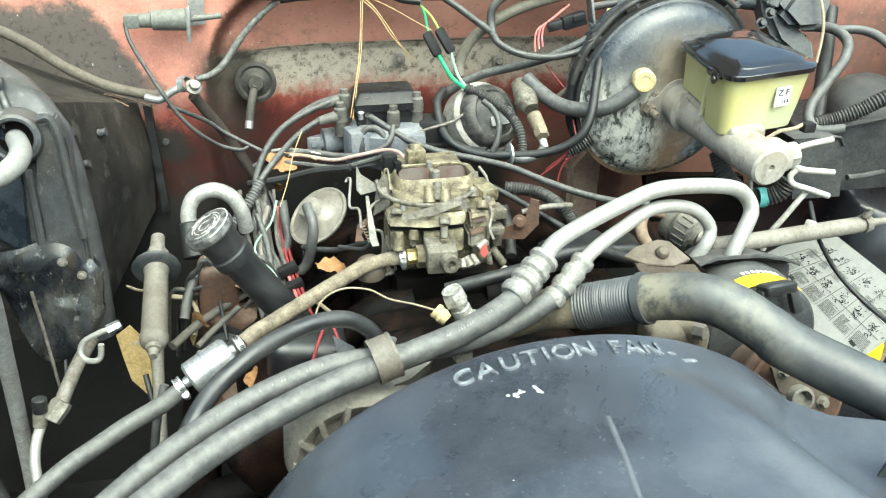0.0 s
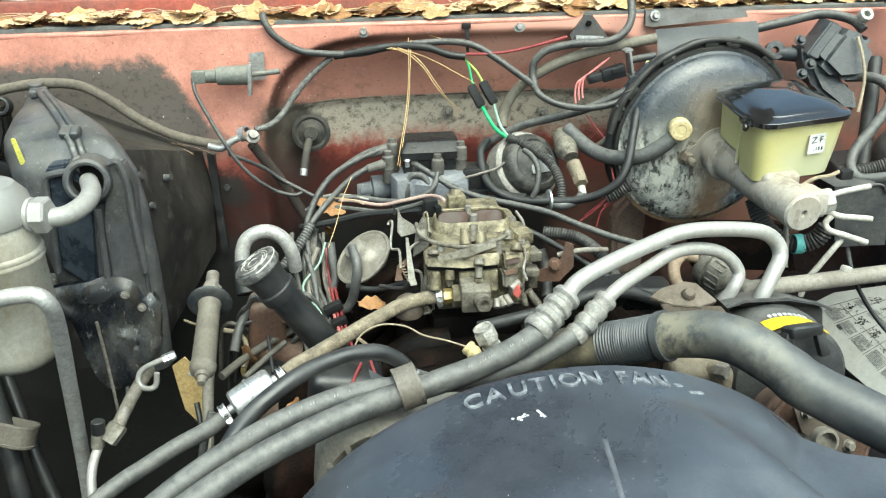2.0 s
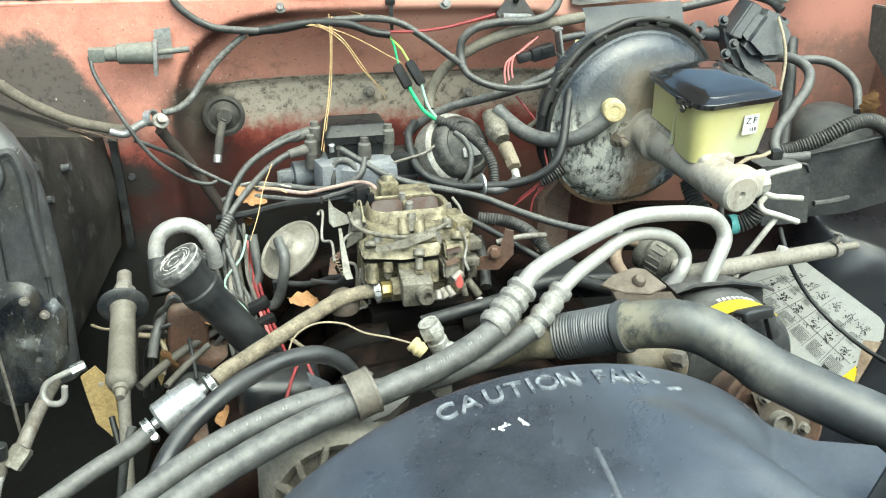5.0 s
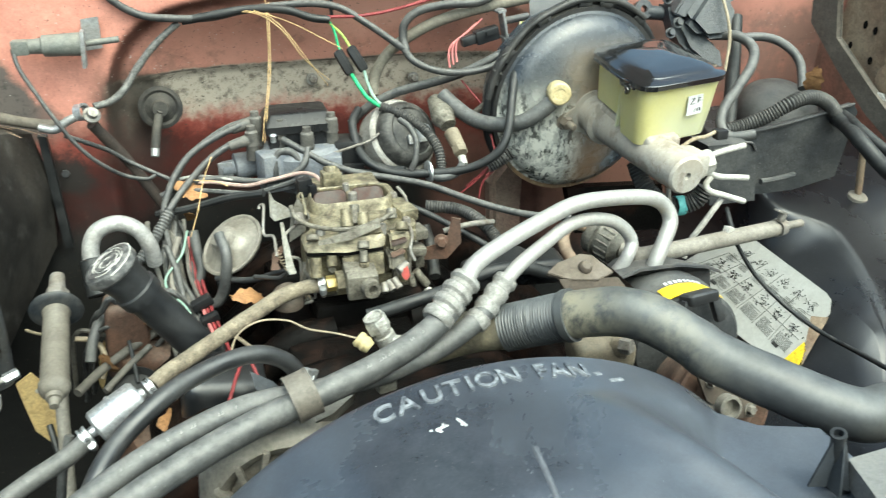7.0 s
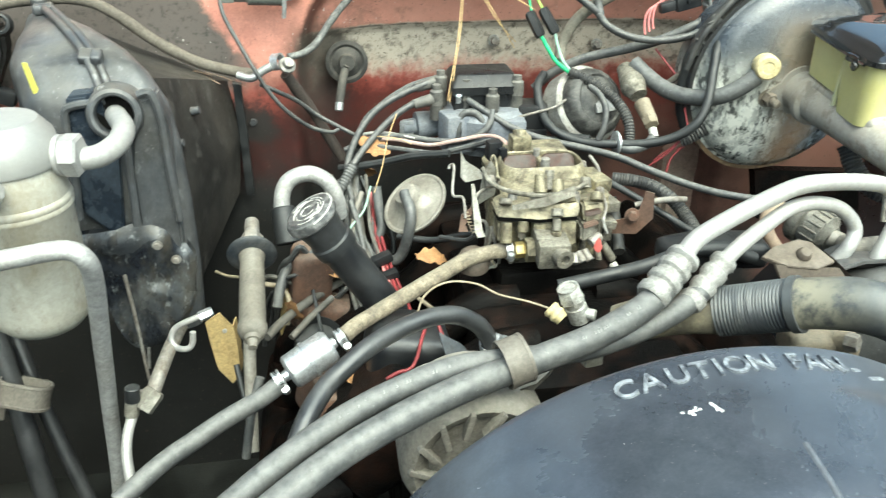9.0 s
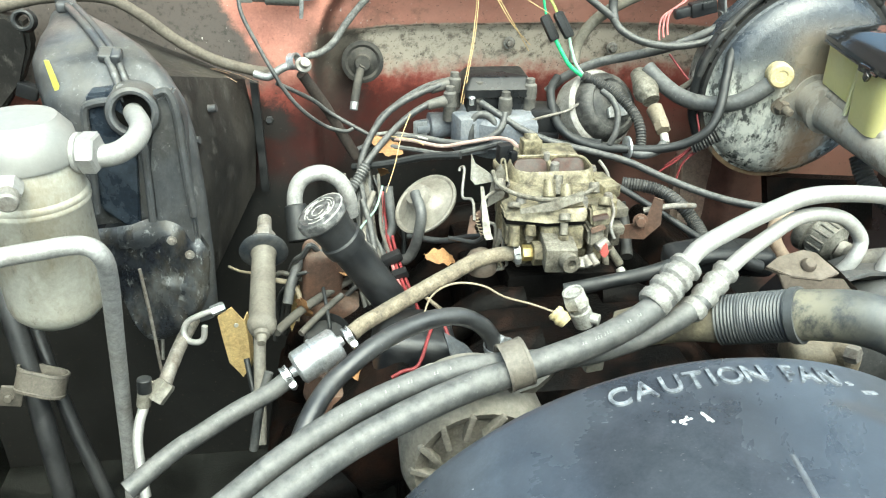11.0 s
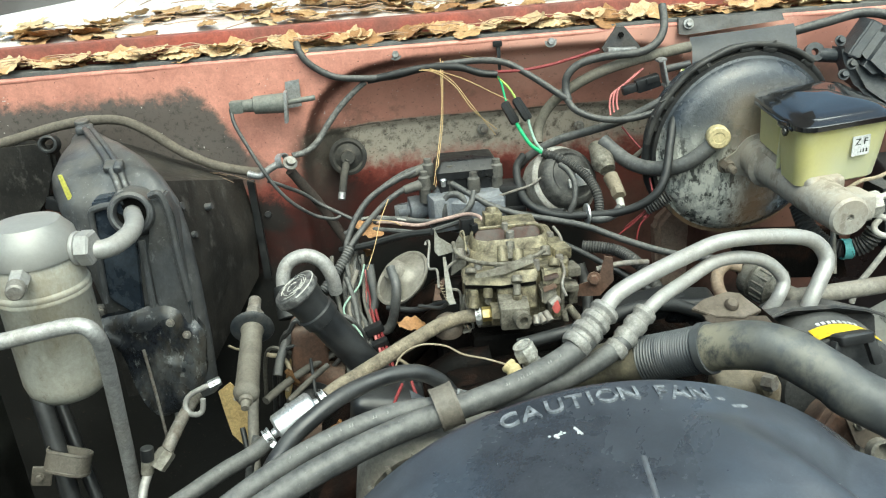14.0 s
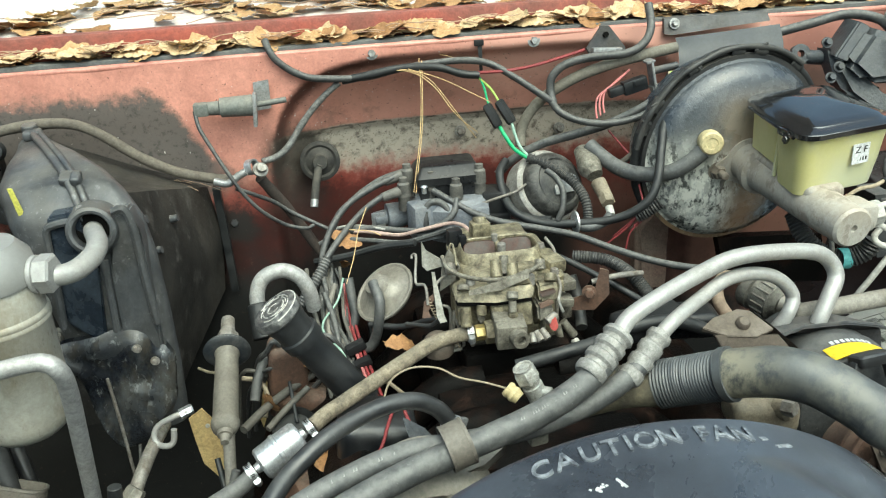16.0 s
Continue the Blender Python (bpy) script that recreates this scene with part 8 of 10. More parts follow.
for a, b in zip(sheet, sheet[1:]):
    for k in range(16):
        bm.faces.new((a[k], a[k + 1], b[k + 1], b[k]))
bmesh.ops.solidify(bm, geom=list(bm.faces), thickness=0.003)
part("flap_sheet", bm, M_FLAP, flap)
bm = B()
slab(bm, [(0.349, 1.296, 1.445), (0.520, 1.274, 1.447), (0.522, 1.266, 1.434), (0.358, 1.282, 1.420), (0.346, 1.284, 1.422)], (0, 0.008, 0.002))
part("retaining_strip", bm, M_BRACKET, flap)
bm = B()
hexagon(bm, (0.363, 1.286, 1.438), (0, -1, 0.3), 0.006, 0.006, 0.009)
part("strip_screw", bm, M_ZINCDULL, flap)
bm = B()
slab(bm, [(0.753, 1.234, 1.457), (0.773, 1.221, 1.440), (0.785, 1.189, 1.425), (0.816, 1.254, 1.483), (0.762, 1.266, 1.482)], (0, 0.02, 0.0))
bmesh.ops.bevel(bm, geom=list(bm.edges), offset=0.007, segments=4, affect="EDGES")
solid("rubber_bumper", bm, M_FLAP, "grey rubber bump stop on the cowl corner", "bump stop")
# loom wrapped round the booster rim
ru, rv, rw = frame_of(BD)


def round_rim(a0, a1, radius, back, seed):
    """Points on a loose ring behind the booster's rim; angles run from its left side over the top."""
    side = Vector((1, 0, 0)) - rw * rw.x
    side.normalize()
    up = side.cross(rw)
    up = up if up.z > 0 else -up
    out = []
    for k in range(13):
        a = radians(a0 + (a1 - a0) * k / 12)
        r = radius + 0.004 * noise.noise((k * 0.9, seed, 0.0))
        out.append(BC - BD * (back + 0.004 * noise.noise((k * 0.7, seed, 5.0))) + (-side * math.cos(a) + up * math.sin(a)) * r)
    return out


hose("rim_loom", round_rim(-28, 150, 0.160, 0.006, 1.0), 0.0068, M_BLACKRUB, "black taped loom lying round the booster rim", "wiring loom", n=12, wob=0.35, seed=31)
hose("rim_loom", round_rim(8, 128, 0.166, -0.006, 2.0), 0.0045, M_LOOM, "thin black wire bundle round the booster", "wiring loom", n=10, wob=0.3, seed=32)
rt = random.Random(21)
loop = round_rim(-20, 140, 0.160, 0.000, 1.0)
for k in (1, 3, 4, 6, 8, 9, 11):
    d = (loop[k + 1] - loop[k - 1]).normalized()
    bm = B()
    lathe(bm, loop[k] - d * 0.012, d, [(0, 0.0072), (0.002, 0.0088), (0.010, 0.0080), (0.014, 0.0094), (0.022, 0.0086), (0.024, 0.0072)], 12)
    tube(bm, [loop[k], loop[k] + Vector((rt.uniform(-0.01, 0.01), -0.008, rt.uniform(0.004, 0.014))), loop[k] + Vector((rt.uniform(-0.014, 0.014), -0.010, rt.uniform(-0.004, 0.012)))], (0.0030, 0.0012), 5, 3)
    solid("tape_wrap", bm, M_LOOM, "ragged black tape wound round the booster loom", "tape", "tape wraps")
# column bracket below the booster
bm = B()
slab(bm, [(0.340, 1.345, 1.049), (0.377, 1.345, 1.096), (0.434, 1.335, 1.037), (0.477, 1.330, 1.011), (0.497, 1.330, 0.908), (0.347, 1.345, 0.914)], (0, 0.06, 0))
bmesh.ops.bevel(bm, geom=list(bm.edges), offset=0.010, segments=3, affect="EDGES")
solid("steering_column_bracket", bm, M_COLBRACKET, "brown-red grimy bracket below the booster", "bracket")
bm = B()
slab(bm, [(0.412, 1.170, 1.094), (0.605, 1.170, 1.080), (0.635, 1.170, 0.985), (0.436, 1.170, 1.003)], (0, 0.02, 0))
solid("pedal_bracket", bm, M_IRON, "dark grimy pedal bracket in the shade of the booster", "bracket")

# ---- compressor and pumps ----
comp = thing("ac_compressor", (0.369, 0.699, 1.062), "grey air conditioning compressor with a yellow printed label", "compressor")
cc = Vector((0.322, 0.700, 1.098))
cd = Vector((-0.10, -0.985, 0.10)).normalized()
bm = B()
lathe(bm, cc - cd * 0.12, cd, [(0, 0), (0, 0.060), (0.012, 0.068), (0.095, 0.0695), (0.099, 0.0715), (0.106, 0.0715), (0.110, 0.0695), (0.145, 0.0690), (0.152, 0.064), (0.155, 0.05), (0.157, 0.03), (0.157, 0)], 56)
part("compressor_body", bm, M_TRAY, comp)
u2, v2, w2 = frame_of(cd)


def arc_band(a0, a1, h0, h1, r, steps=14):
    bm = B()
    rows = []
    for k in range(steps + 1):
        a = radians(a0 + (a1 - a0) * k / steps)
        e = u2 * math.cos(a) + v2 * math.sin(a)
        rows.append([bm.verts.new(cc - cd * 0.12 + cd * h + e * rr) for h, rr in ((h0, r), (h1, r), (h1, r + 0.0008), (h0, r + 0.0008))])
    for a, b in zip(rows, rows[1:]):
        for k in range(4):
            bm.faces.new((a[k], a[(k + 1) % 4], b[(k + 1) % 4], b[k]))
    return bm


upa = math.degrees(math.atan2(Vector((0, 0, 1)).dot(v2), Vector((0, 0, 1)).dot(u2)))
part("yellow_label", arc_band(upa - 34, upa + 26, 0.126, 0.152, 0.0696), M_YELLOW, comp, "bright yellow printed label")
for k in range(8):
    part("white_bar", arc_band(upa - 22 + 5 * k, upa - 19 + 5 * k, 0.116, 0.1225, 0.0696, 3), M_WHITEPAINT, comp)
bm = B()
slab(bm, [(0.262, 0.765, 1.152), (0.290, 0.765, 1.163), (0.345, 0.765, 1.161), (0.385, 0.765, 1.151), (0.413, 0.765, 1.136), (0.420, 0.765, 1.100), (0.34, 0.765, 1.10), (0.262, 0.765, 1.12)], (0, 0.006, 0))
slab(bm, [(0.262, 0.740, 1.160), (0.290, 0.738, 1.171), (0.345, 0.738, 1.169), (0.385, 0.740, 1.159), (0.413, 0.744, 1.144), (0.413, 0.768, 1.138), (0.345, 0.768, 1.163), (0.290, 0.768, 1.165), (0.262, 0.768, 1.154)], (0, 0.002, 0.004))
bmesh.ops.bevel(bm, geom=list(bm.edges), offset=0.0012, segments=2, affect="EDGES")
part("mounting_bracket", bm, M_BRACKET, comp, "black steel mounting bracket with a folded edge")
lug = part("lug", loft(B(), Matrix.Translation((0.318, 0.662, 1.172)) @ Euler((radians(-20), 0, radians(6))).to_matrix().to_4x4(), [(-0.006, 0.020, 0.010, 0.004), (-0.004, 0.021, 0.011, 0.004), (0.004, 0.021, 0.011, 0.004), (0.006, 0.019, 0.009, 0.004)]), M_PLASTIC2, comp, "black plastic lug")
for dx in (-0.017, 0.017):
    part("lug_leg", box(B(), (0.318 + dx * 1.25, 0.655, 1.157), (0.011, 0.010, 0.030), (-16, -dx * 900, 6), bev=0.002), M_PLASTIC2, comp)
ib = thing("idler_bracket", (0.22, 0.745, 1.17), "tan-grey sheet steel bracket under the refrigerant pipes", "bracket")
bm = B()
slab(bm, [(0.172, 0.752, 1.180), (0.190, 0.762, 1.186), (0.222, 0.768, 1.190), (0.236, 0.764, 1.188), (0.252, 0.738, 1.176), (0.228, 0.732, 1.172), (0.196, 0.738, 1.174)], (0, 0.002, -0.005))
slab(bm, [(0.236, 0.766, 1.189), (0.252, 0.740, 1.178), (0.282, 0.722, 1.150), (0.268, 0.752, 1.150)], (0.001, 0.003, -0.004))
slab(bm, [(0.182, 0.742, 1.176), (0.228, 0.733, 1.173), (0.256, 0.735, 1.170), (0.276, 0.722, 1.145), (0.200, 0.732, 1.140)], (0, 0.004, -0.002))
bmesh.ops.bevel(bm, geom=list(bm.edges), offset=0.0008, segments=2, affect="EDGES")
part("plate", bm, M_IRON2, ib)
part("bolt", lathe(B(), (0.219, 0.748, 1.1815), (0, -0.5, 0.85), [(0, 0), (0, 0.0085), (0.003, 0.0080), (0.006, 0.0055), (0.007, 0)], 16), M_IRON2, ib, "dirty round-headed bolt")
fp = thing("fitting_block", (0.323, 0.872, 1.142), "corroded round fitting with a hex end", "fitting")
bm = B()
fi0, fi1 = Vector((0.322, 0.915, 1.138)), Vector((0.344, 0.867, 1.129))
fih = (fi1 - fi0).length
lathe(bm, fi0, fi1 - fi0, [(0, 0), (0, 0.026), (0.004, 0.029), (fih * 0.30, 0.029), (fih * 0.33, 0.025), (fih * 0.42, 0.025), (fih * 0.45, 0.0285), (fih * 0.85, 0.027), (fih * 0.92, 0.019), (fih, 0.016), (fih, 0)], 26)
part("fitting_body", bm, M_CORRODED2, fp)
for k in range(18):
    a_ = 2 * math.pi * k / 18
    fu, fv, fw = frame_of(fi1 - fi0)
    e_ = (fu * math.cos(a_) + fv * math.sin(a_)) * 0.0285
    part("knurl", cyl(B(), fi0 + fw * fih * 0.47 + e_, fi0 + fw * fih * 0.82 + e_, 0.0014, n=6), M_CORRODED2, fp)
part("steel_line", tube(B(), [(0.341, 0.868, 1.131), (0.352, 0.853, 1.129), (0.322, 0.796, 1.156), (0.351, 0.797, 1.156)], 0.0125, 16), M_CREAMGREY, fp)
hose("rusty_pipe", [(0.304, 0.905, 1.154), (0.285, 0.911, 1.157), (0.268, 0.899, 1.148), (0.264, 0.882, 1.134), (0.269, 0.863, 1.121)], 0.0085, M_HINGE, "tan rusty steel pipe behind the refrigerant lines", "pipe", n=14)
ps = thing("power_steering_pump", (0.276, 0.538, 1.130), "dusty grey-brown power steering pump and bracket", "pump")
bm = B()
pc = Vector((0.299, 0.581, 1.089))
pd = Vector((0.02, -0.93, 0.36)).normalized()
lathe(bm, pc, pd, [(-0.05, 0), (-0.05, 0.050), (-0.012, 0.056), (-0.008, 0.060), (-0.004, 0.060), (0.0, 0.052), (0.004, 0.052), (0.008, 0.060), (0.011, 0.060), (0.012, 0.056), (0.002, 0.050), (0.000, 0.030), (0.006, 0.024), (0.006, 0)], 44)
part("pulley", bm, M_RUST, ps, "brown rusty grooved pulley")
bm = B()
lathe(bm, pc + pd * 0.006, pd, [(0, 0), (0, 0.019), (0.006, 0.018), (0.008, 0.014), (0.018, 0.0135), (0.019, 0.010), (0.012, 0.009), (0.012, 0)], 26)
part("hub", bm, M_STEELDUST, ps, "dusty pale hub")
bm = B()
pu, pv, pw = frame_of(pd)
slab(bm, [pc + pd * 0.014 + pu * a + pv * b for a, b in ((-0.030, 0.036), (0.004, 0.044), (0.014, 0.030), (0.040, -0.006), (0.036, -0.020), (0.012, -0.016), (-0.022, 0.010))], pd * -0.004)
part("clamp_plate", bm, M_IRON2, ps, "tan-brown pressed plate in front of the pulley")
for a, b in ((-0.016, 0.030), (0.002, 0.034), (0.030, -0.010)):
    part("plate_bolt", hexagon(B(), pc + pd * 0.014 + pu * a + pv * b, pd, 0.0050, 0.006, 0.007), M_STEELDUST, ps)
th = thing("thermostat_housing", (0.212, 0.664, 1.126), "tan stained cast water neck with bolts", "thermostat housing")
bm = B()
box(bm, (0.205, 0.674, 1.118), (0.07, 0.05, 0.035), (0, 0, -10), bev=0.01, seg=3)
lathe(bm, (0.216, 0.660, 1.130), (0.5, -0.8, 0.2), [(0, 0), (0, 0.014), (0.012, 0.014), (0.016, 0.010), (0.016, 0)], 16)
part("housing", bm, M_TANCAST, th)
bm = B()
hexagon(bm, (0.215, 0.647, 1.138), (0.5, -0.8, 0.2), 0.0095, 0.012)
part("housing_bolt", bm, M_STEEL, th)

# alternator at the passenger side of the fan
alt = thing("alternator", (-0.182, 0.637, 1.061), "dusty cast alternator with a slotted end frame", "alternator")
ac_ = Vector((-0.163, 0.614, 1.045))
bm = B()
lathe(bm, ac_ + Vector((0, 0.10, 0)), (0.02, -1, 0.02), [(0, 0), (0, 0.070), (0.02, 0.076), (0.075, 0.078), (0.088, 0.074), (0.094, 0.066), (0.090, 0.058), (0.080, 0.05), (0.080, 0)], 44)
part("end_frame", bm, M_STEELDUST, alt)
for k in range(14):
    bm = B()
    a = 2 * math.pi * k / 14
    e = Vector((math.cos(a), 0, math.sin(a)))
    box(bm, ac_ + Vector((0, 0.008, 0)) + e * 0.055, (0.006, 0.010, 0.030), (0, -math.degrees(a) + 90 + 25, 0), bev=0.001)
    part("fan_vane", bm, M_STEELDUST, alt)
bm = B()
slab(bm, [(-0.211, 0.659, 1.092), (-0.165, 0.675, 1.101), (-0.115, 0.690, 1.111), (-0.073, 0.682, 1.115), (-0.103, 0.655, 1.114), (-0.146, 0.642, 1.112), (-0.199, 0.624, 1.096)], (0, 0.02, -0.03))
part("adjusting_bracket", bm, M_STEELDUST, alt, "dusty cast bracket with a slot")
bm = B()
hexagon(bm, (-0.153, 0.631, 1.109), (0, -0.6, 0.8), 0.006, 0.006)
part("bracket_bolt", bm, M_DARK, alt)
bm = B()
box(bm, (-0.045, 0.671, 1.129), (0.020, 0.02, 0.014), (0, 0, 10), bev=0.003)
solid("bracket_lug", bm, M_ALUGREY, "small pale lug behind the shroud", "lug")
# corner boss of the radiator panel and its shelf
bm = B()
slab(bm, [(0.253, 0.378, 1.195), (0.294, 0.375, 1.200), (0.344, 0.379, 1.200), (0.448, 0.383, 1.200), (0.286, 0.253, 1.200), (0.229, 0.308, 1.200)], (0, 0, -0.02))
structure("support_shelf", bm, M_GREYPAINT, "dusty grey top shelf of the radiator support", "radiator support")
boss = thing("shroud_boss", (0.226, 0.366, 1.222), "moulded black plastic screw boss on the shroud flange", "boss")
bm = B()
lathe(bm, (0.237, 0.378, 1.218), Vector((0.231, 0.376, 1.233)) - Vector((0.239, 0.378, 1.209)), [(-0.055, 0), (-0.055, 0.0125), (-0.030, 0.0085), (0.0, 0.0054), (0.006, 0.0064), (0.008, 0.0060), (0.008, 0.0036), (0.002, 0.003), (0.002, 0)], 22)
part("boss_post", bm, M_SHROUDFLAT, boss)
for a, b in (((-0.014, 0.004, -0.045), (-0.005, 0.001, 0.0)), ((0.013, -0.012, -0.045), (0.005, -0.002, 0.0)), ((-0.001, -0.016, -0.045), (0.001, -0.005, 0.0))):
    base = Vector((0.237, 0.378, 1.218))
    bm = B()
    slab(bm, [base + Vector(b), base + Vector((0, 0, 0.0)), base + Vector((0, 0, -0.045)), base + Vector(a)], Vector((0, 0, 1)).cross(Vector(a)).normalized() * 0.0022)
    part("boss_rib", bm, M_FLAP, boss, "thin worn rib")


# ---- firewall: cables, wires, fittings ----
G_CAB = "firewall cables"


def cable(pts, r, material, label, name="cable", n=10, **kw):
    return hose(name, pts, r, material, label, "cable", G_CAB, n, **kw)


cable([(-0.304, 1.312, 1.456), (-0.298, 1.292, 1.443), (-0.287, 1.289, 1.426), (-0.261, 1.290, 1.406), (-0.229, 1.291, 1.395), (-0.156, 1.300, 1.389), (-0.101, 1.297, 1.398), (-0.047, 1.293, 1.404), (0.007, 1.286, 1.406), (0.048, 1.279, 1.398), (0.088, 1.263, 1.374), (0.123, 1.249, 1.349), (0.143, 1.243, 1.335)], 0.0058, M_WIRE, "grey cable draped along the top of the firewall", wob=0.05, seed=41)
cable([(-0.191, 1.302, 1.386), (-0.138, 1.293, 1.395), (-0.093, 1.291, 1.401), (-0.039, 1.283, 1.399), (0.001, 1.279, 1.386), (0.029, 1.276, 1.382)], 0.0065, M_BLACKRUB, "black taped bundle on the firewall", wob=0.12, seed=42)
cable([(0.143, 1.242, 1.333), (0.141, 1.252, 1.352), (0.145, 1.255, 1.374), (0.166, 1.253, 1.392), (0.207, 1.248, 1.401), (0.261, 1.237, 1.405), (0.291, 1.241, 1.417), (0.308, 1.253, 1.440), (0.313, 1.279, 1.473)], 0.0068, M_WIRE, "grey cable looping up to the cowl", wob=0.03, seed=43)
cable([(0.141, 1.243, 1.335), (0.151, 1.223, 1.321), (0.181, 1.210, 1.308), (0.221, 1.198, 1.304), (0.262, 1.191, 1.310), (0.299, 1.189, 1.324)], 0.0058, M_WIRE, "grey cable looping behind the booster hose", wob=0.03, seed=44)
cable([(0.093, 1.265, 1.260), (0.098, 1.276, 1.286), (0.117, 1.276, 1.319), (0.148, 1.270, 1.346), (0.193, 1.260, 1.371), (0.249, 1.254, 1.388), (0.309, 1.256, 1.398), (0.356, 1.259, 1.404)], 0.0090, M_TANCABLE, "tan-grey weathered cable arching over the firewall", n=12, wob=0.03, seed=45)
cable([(0.053, 1.265, 1.215), (0.081, 1.259, 1.242), (0.126, 1.248, 1.266), (0.180, 1.232, 1.282), (0.228, 1.217, 1.298), (0.276, 1.205, 1.321), (0.314, 1.206, 1.343), (0.334, 1.224, 1.367)], 0.0075, M_WIRE, "dusty grey cable crossing the firewall", n=12, wob=0.04, seed=46)
cable([(0.349, 1.204, 1.379), (0.347, 1.186, 1.365), (0.321, 1.158, 1.340), (0.287, 1.132, 1.315), (0.272, 1.108, 1.282), (0.258, 1.082, 1.244), (0.242, 1.073, 1.216), (0.216, 1.080, 1.194), (0.180, 1.094, 1.180), (0.130, 1.114, 1.174), (0.090, 1.134, 1.173), (0.058, 1.158, 1.183), (0.047, 1.192, 1.201), (0.048, 1.227, 1.229), (0.064, 1.252, 1.242)], 0.0068, M_BLACKRUB, "black vacuum hose looping from booster to distributor", n=12, wob=0.03, seed=47)
cable([(0.032, 1.168, 1.167), (0.066, 1.149, 1.168), (0.107, 1.129, 1.170), (0.145, 1.115, 1.172)], 0.0060, M_BLACKRUB, "short black hose to the metal clip", wob=0.03, seed=48)
bm = B()
lathe(bm, (0.138, 1.115, 1.175), (1, 0.05, 0.0), [(0, 0), (0, 0.010), (0.002, 0.0175), (0.005, 0.0175), (0.006, 0.010), (0.006, 0)], 24)
solid("hose_grommet", bm, M_ZINC, "bright metal washer on the vacuum hose", "washer")
cable([(-0.196, 1.302, 1.384), (-0.219, 1.300, 1.367), (-0.243, 1.295, 1.346), (-0.267, 1.288, 1.319), (-0.288, 1.276, 1.293), (-0.309, 1.269, 1.280), (-0.331, 1.261, 1.277)], 0.0055, M_BRAID, "braided grey ground strap", wob=0.15, seed=49)
cable([(-0.899, 1.240, 1.324), (-0.824, 1.240, 1.339), (-0.761, 1.245, 1.351), (-0.698, 1.250, 1.364), (-0.643, 1.250, 1.369), (-0.595, 1.250, 1.364), (-0.558, 1.250, 1.343), (-0.511, 1.250, 1.305), (-0.460, 1.250, 1.276), (-0.405, 1.245, 1.261), (-0.377, 1.240, 1.258)], 0.0080, M_BROWNLOOM, "thick dust-brown loom along the cowl", n=14, wob=0.1, seed=50)
cable([(-0.421, 1.262, 1.366), (-0.416, 1.250, 1.341), (-0.398, 1.235, 1.305), (-0.379, 1.220, 1.271), (-0.359, 1.215, 1.236), (-0.336, 1.218, 1.206), (-0.305, 1.231, 1.177), (-0.275, 1.240, 1.164), (-0.262, 1.248, 1.165)], 0.0032, M_WIRE, "thin black wire from the solenoid", wob=0.05, seed=51)
cable([(-0.373, 1.224, 1.248), (-0.347, 1.233, 1.232), (-0.320, 1.250, 1.211), (-0.296, 1.256, 1.189), (-0.262, 1.250, 1.169), (-0.236, 1.239, 1.157)], 0.0034, M_WIRE, "thin grey wire below the ground strap", wob=0.05, seed=52)
cable([(-0.336, 1.241, 1.257), (-0.319, 1.256, 1.224), (-0.300, 1.269, 1.189), (-0.281, 1.270, 1.153), (-0.257, 1.266, 1.108)], 0.0085, M_DARKLOOM, "dark greasy loom dropping down the firewall", n=12, wob=0.1, seed=53)
cable([(-0.193, 1.131, 0.975), (-0.193, 1.158, 1.033), (-0.242, 1.193, 1.082)], 0.004, M_BLACKRUB, "hidden black wire behind the diaphragm")
cable([(-0.255, 1.107, 1.108), (-0.245, 1.079, 1.078), (-0.241, 1.053, 1.048), (-0.241, 1.031, 1.027)], 0.0048, M_WIRE, "grey wire beside the spark plug leads")
cable([(-0.237, 1.117, 1.116), (-0.250, 1.097, 1.089), (-0.254, 1.074, 1.062), (-0.248, 1.049, 1.037)], 0.0042, M_CREAMGREY, "pale vacuum line beside the spark plug leads")
cable([(-0.224, 1.118, 1.124), (-0.236, 1.097, 1.097), (-0.260, 1.071, 1.078), (-0.258, 1.044, 1.069), (-0.236, 0.992, 1.067), (-0.228, 0.951, 1.054), (-0.227, 0.916, 1.053)], 0.0017, M_PALEGREEN, "thin pale green wire over the oil filler")
for k, (dx, m) in enumerate(((0, M_RED), (7, M_RED), (-6, M_PINK))):
    cable([Vector(p) + Vector((dx * 0.0009, 0, 0)) for p in [(-0.218, 1.132, 1.108), (-0.222, 1.108, 1.080), (-0.218, 1.073, 1.054), (-0.210, 1.028, 1.035), (-0.202, 0.987, 1.025), (-0.195, 0.938, 1.021)]], 0.0024, m, "faded red wire in the taped bundle", n=8)
cable([(-0.180, 0.859, 1.053), (-0.189, 0.836, 1.048), (-0.198, 0.812, 1.040), (-0.207, 0.800, 1.034), (-0.222, 0.797, 1.032), (-0.236, 0.793, 1.027)], 0.0022, M_RED, "faded red wire below the heater hose", n=8)
cable([(-0.167, 0.858, 1.056), (-0.162, 0.840, 1.046), (-0.153, 0.824, 1.039)], 0.0022, M_RED, "red wire below the heater hose", n=8)
cable([(-0.202, 1.007, 1.018), (-0.180, 0.980, 1.020), (-0.160, 0.932, 1.026)], 0.0028, M_TAN, "tan wire beside the manifold", n=8)
bm = B()
box(bm, (-0.217, 1.040, 1.046), (0.030, 0.016, 0.014), (0, -20, 10), bev=0.003)
box(bm, (-0.209, 1.015, 1.033), (0.026, 0.016, 0.012), (0, -15, 10), bev=0.003)
solid("wire_clip", bm, M_PLASTIC, "black plastic clip round the red wires", "clip")
rw = random.Random(17)
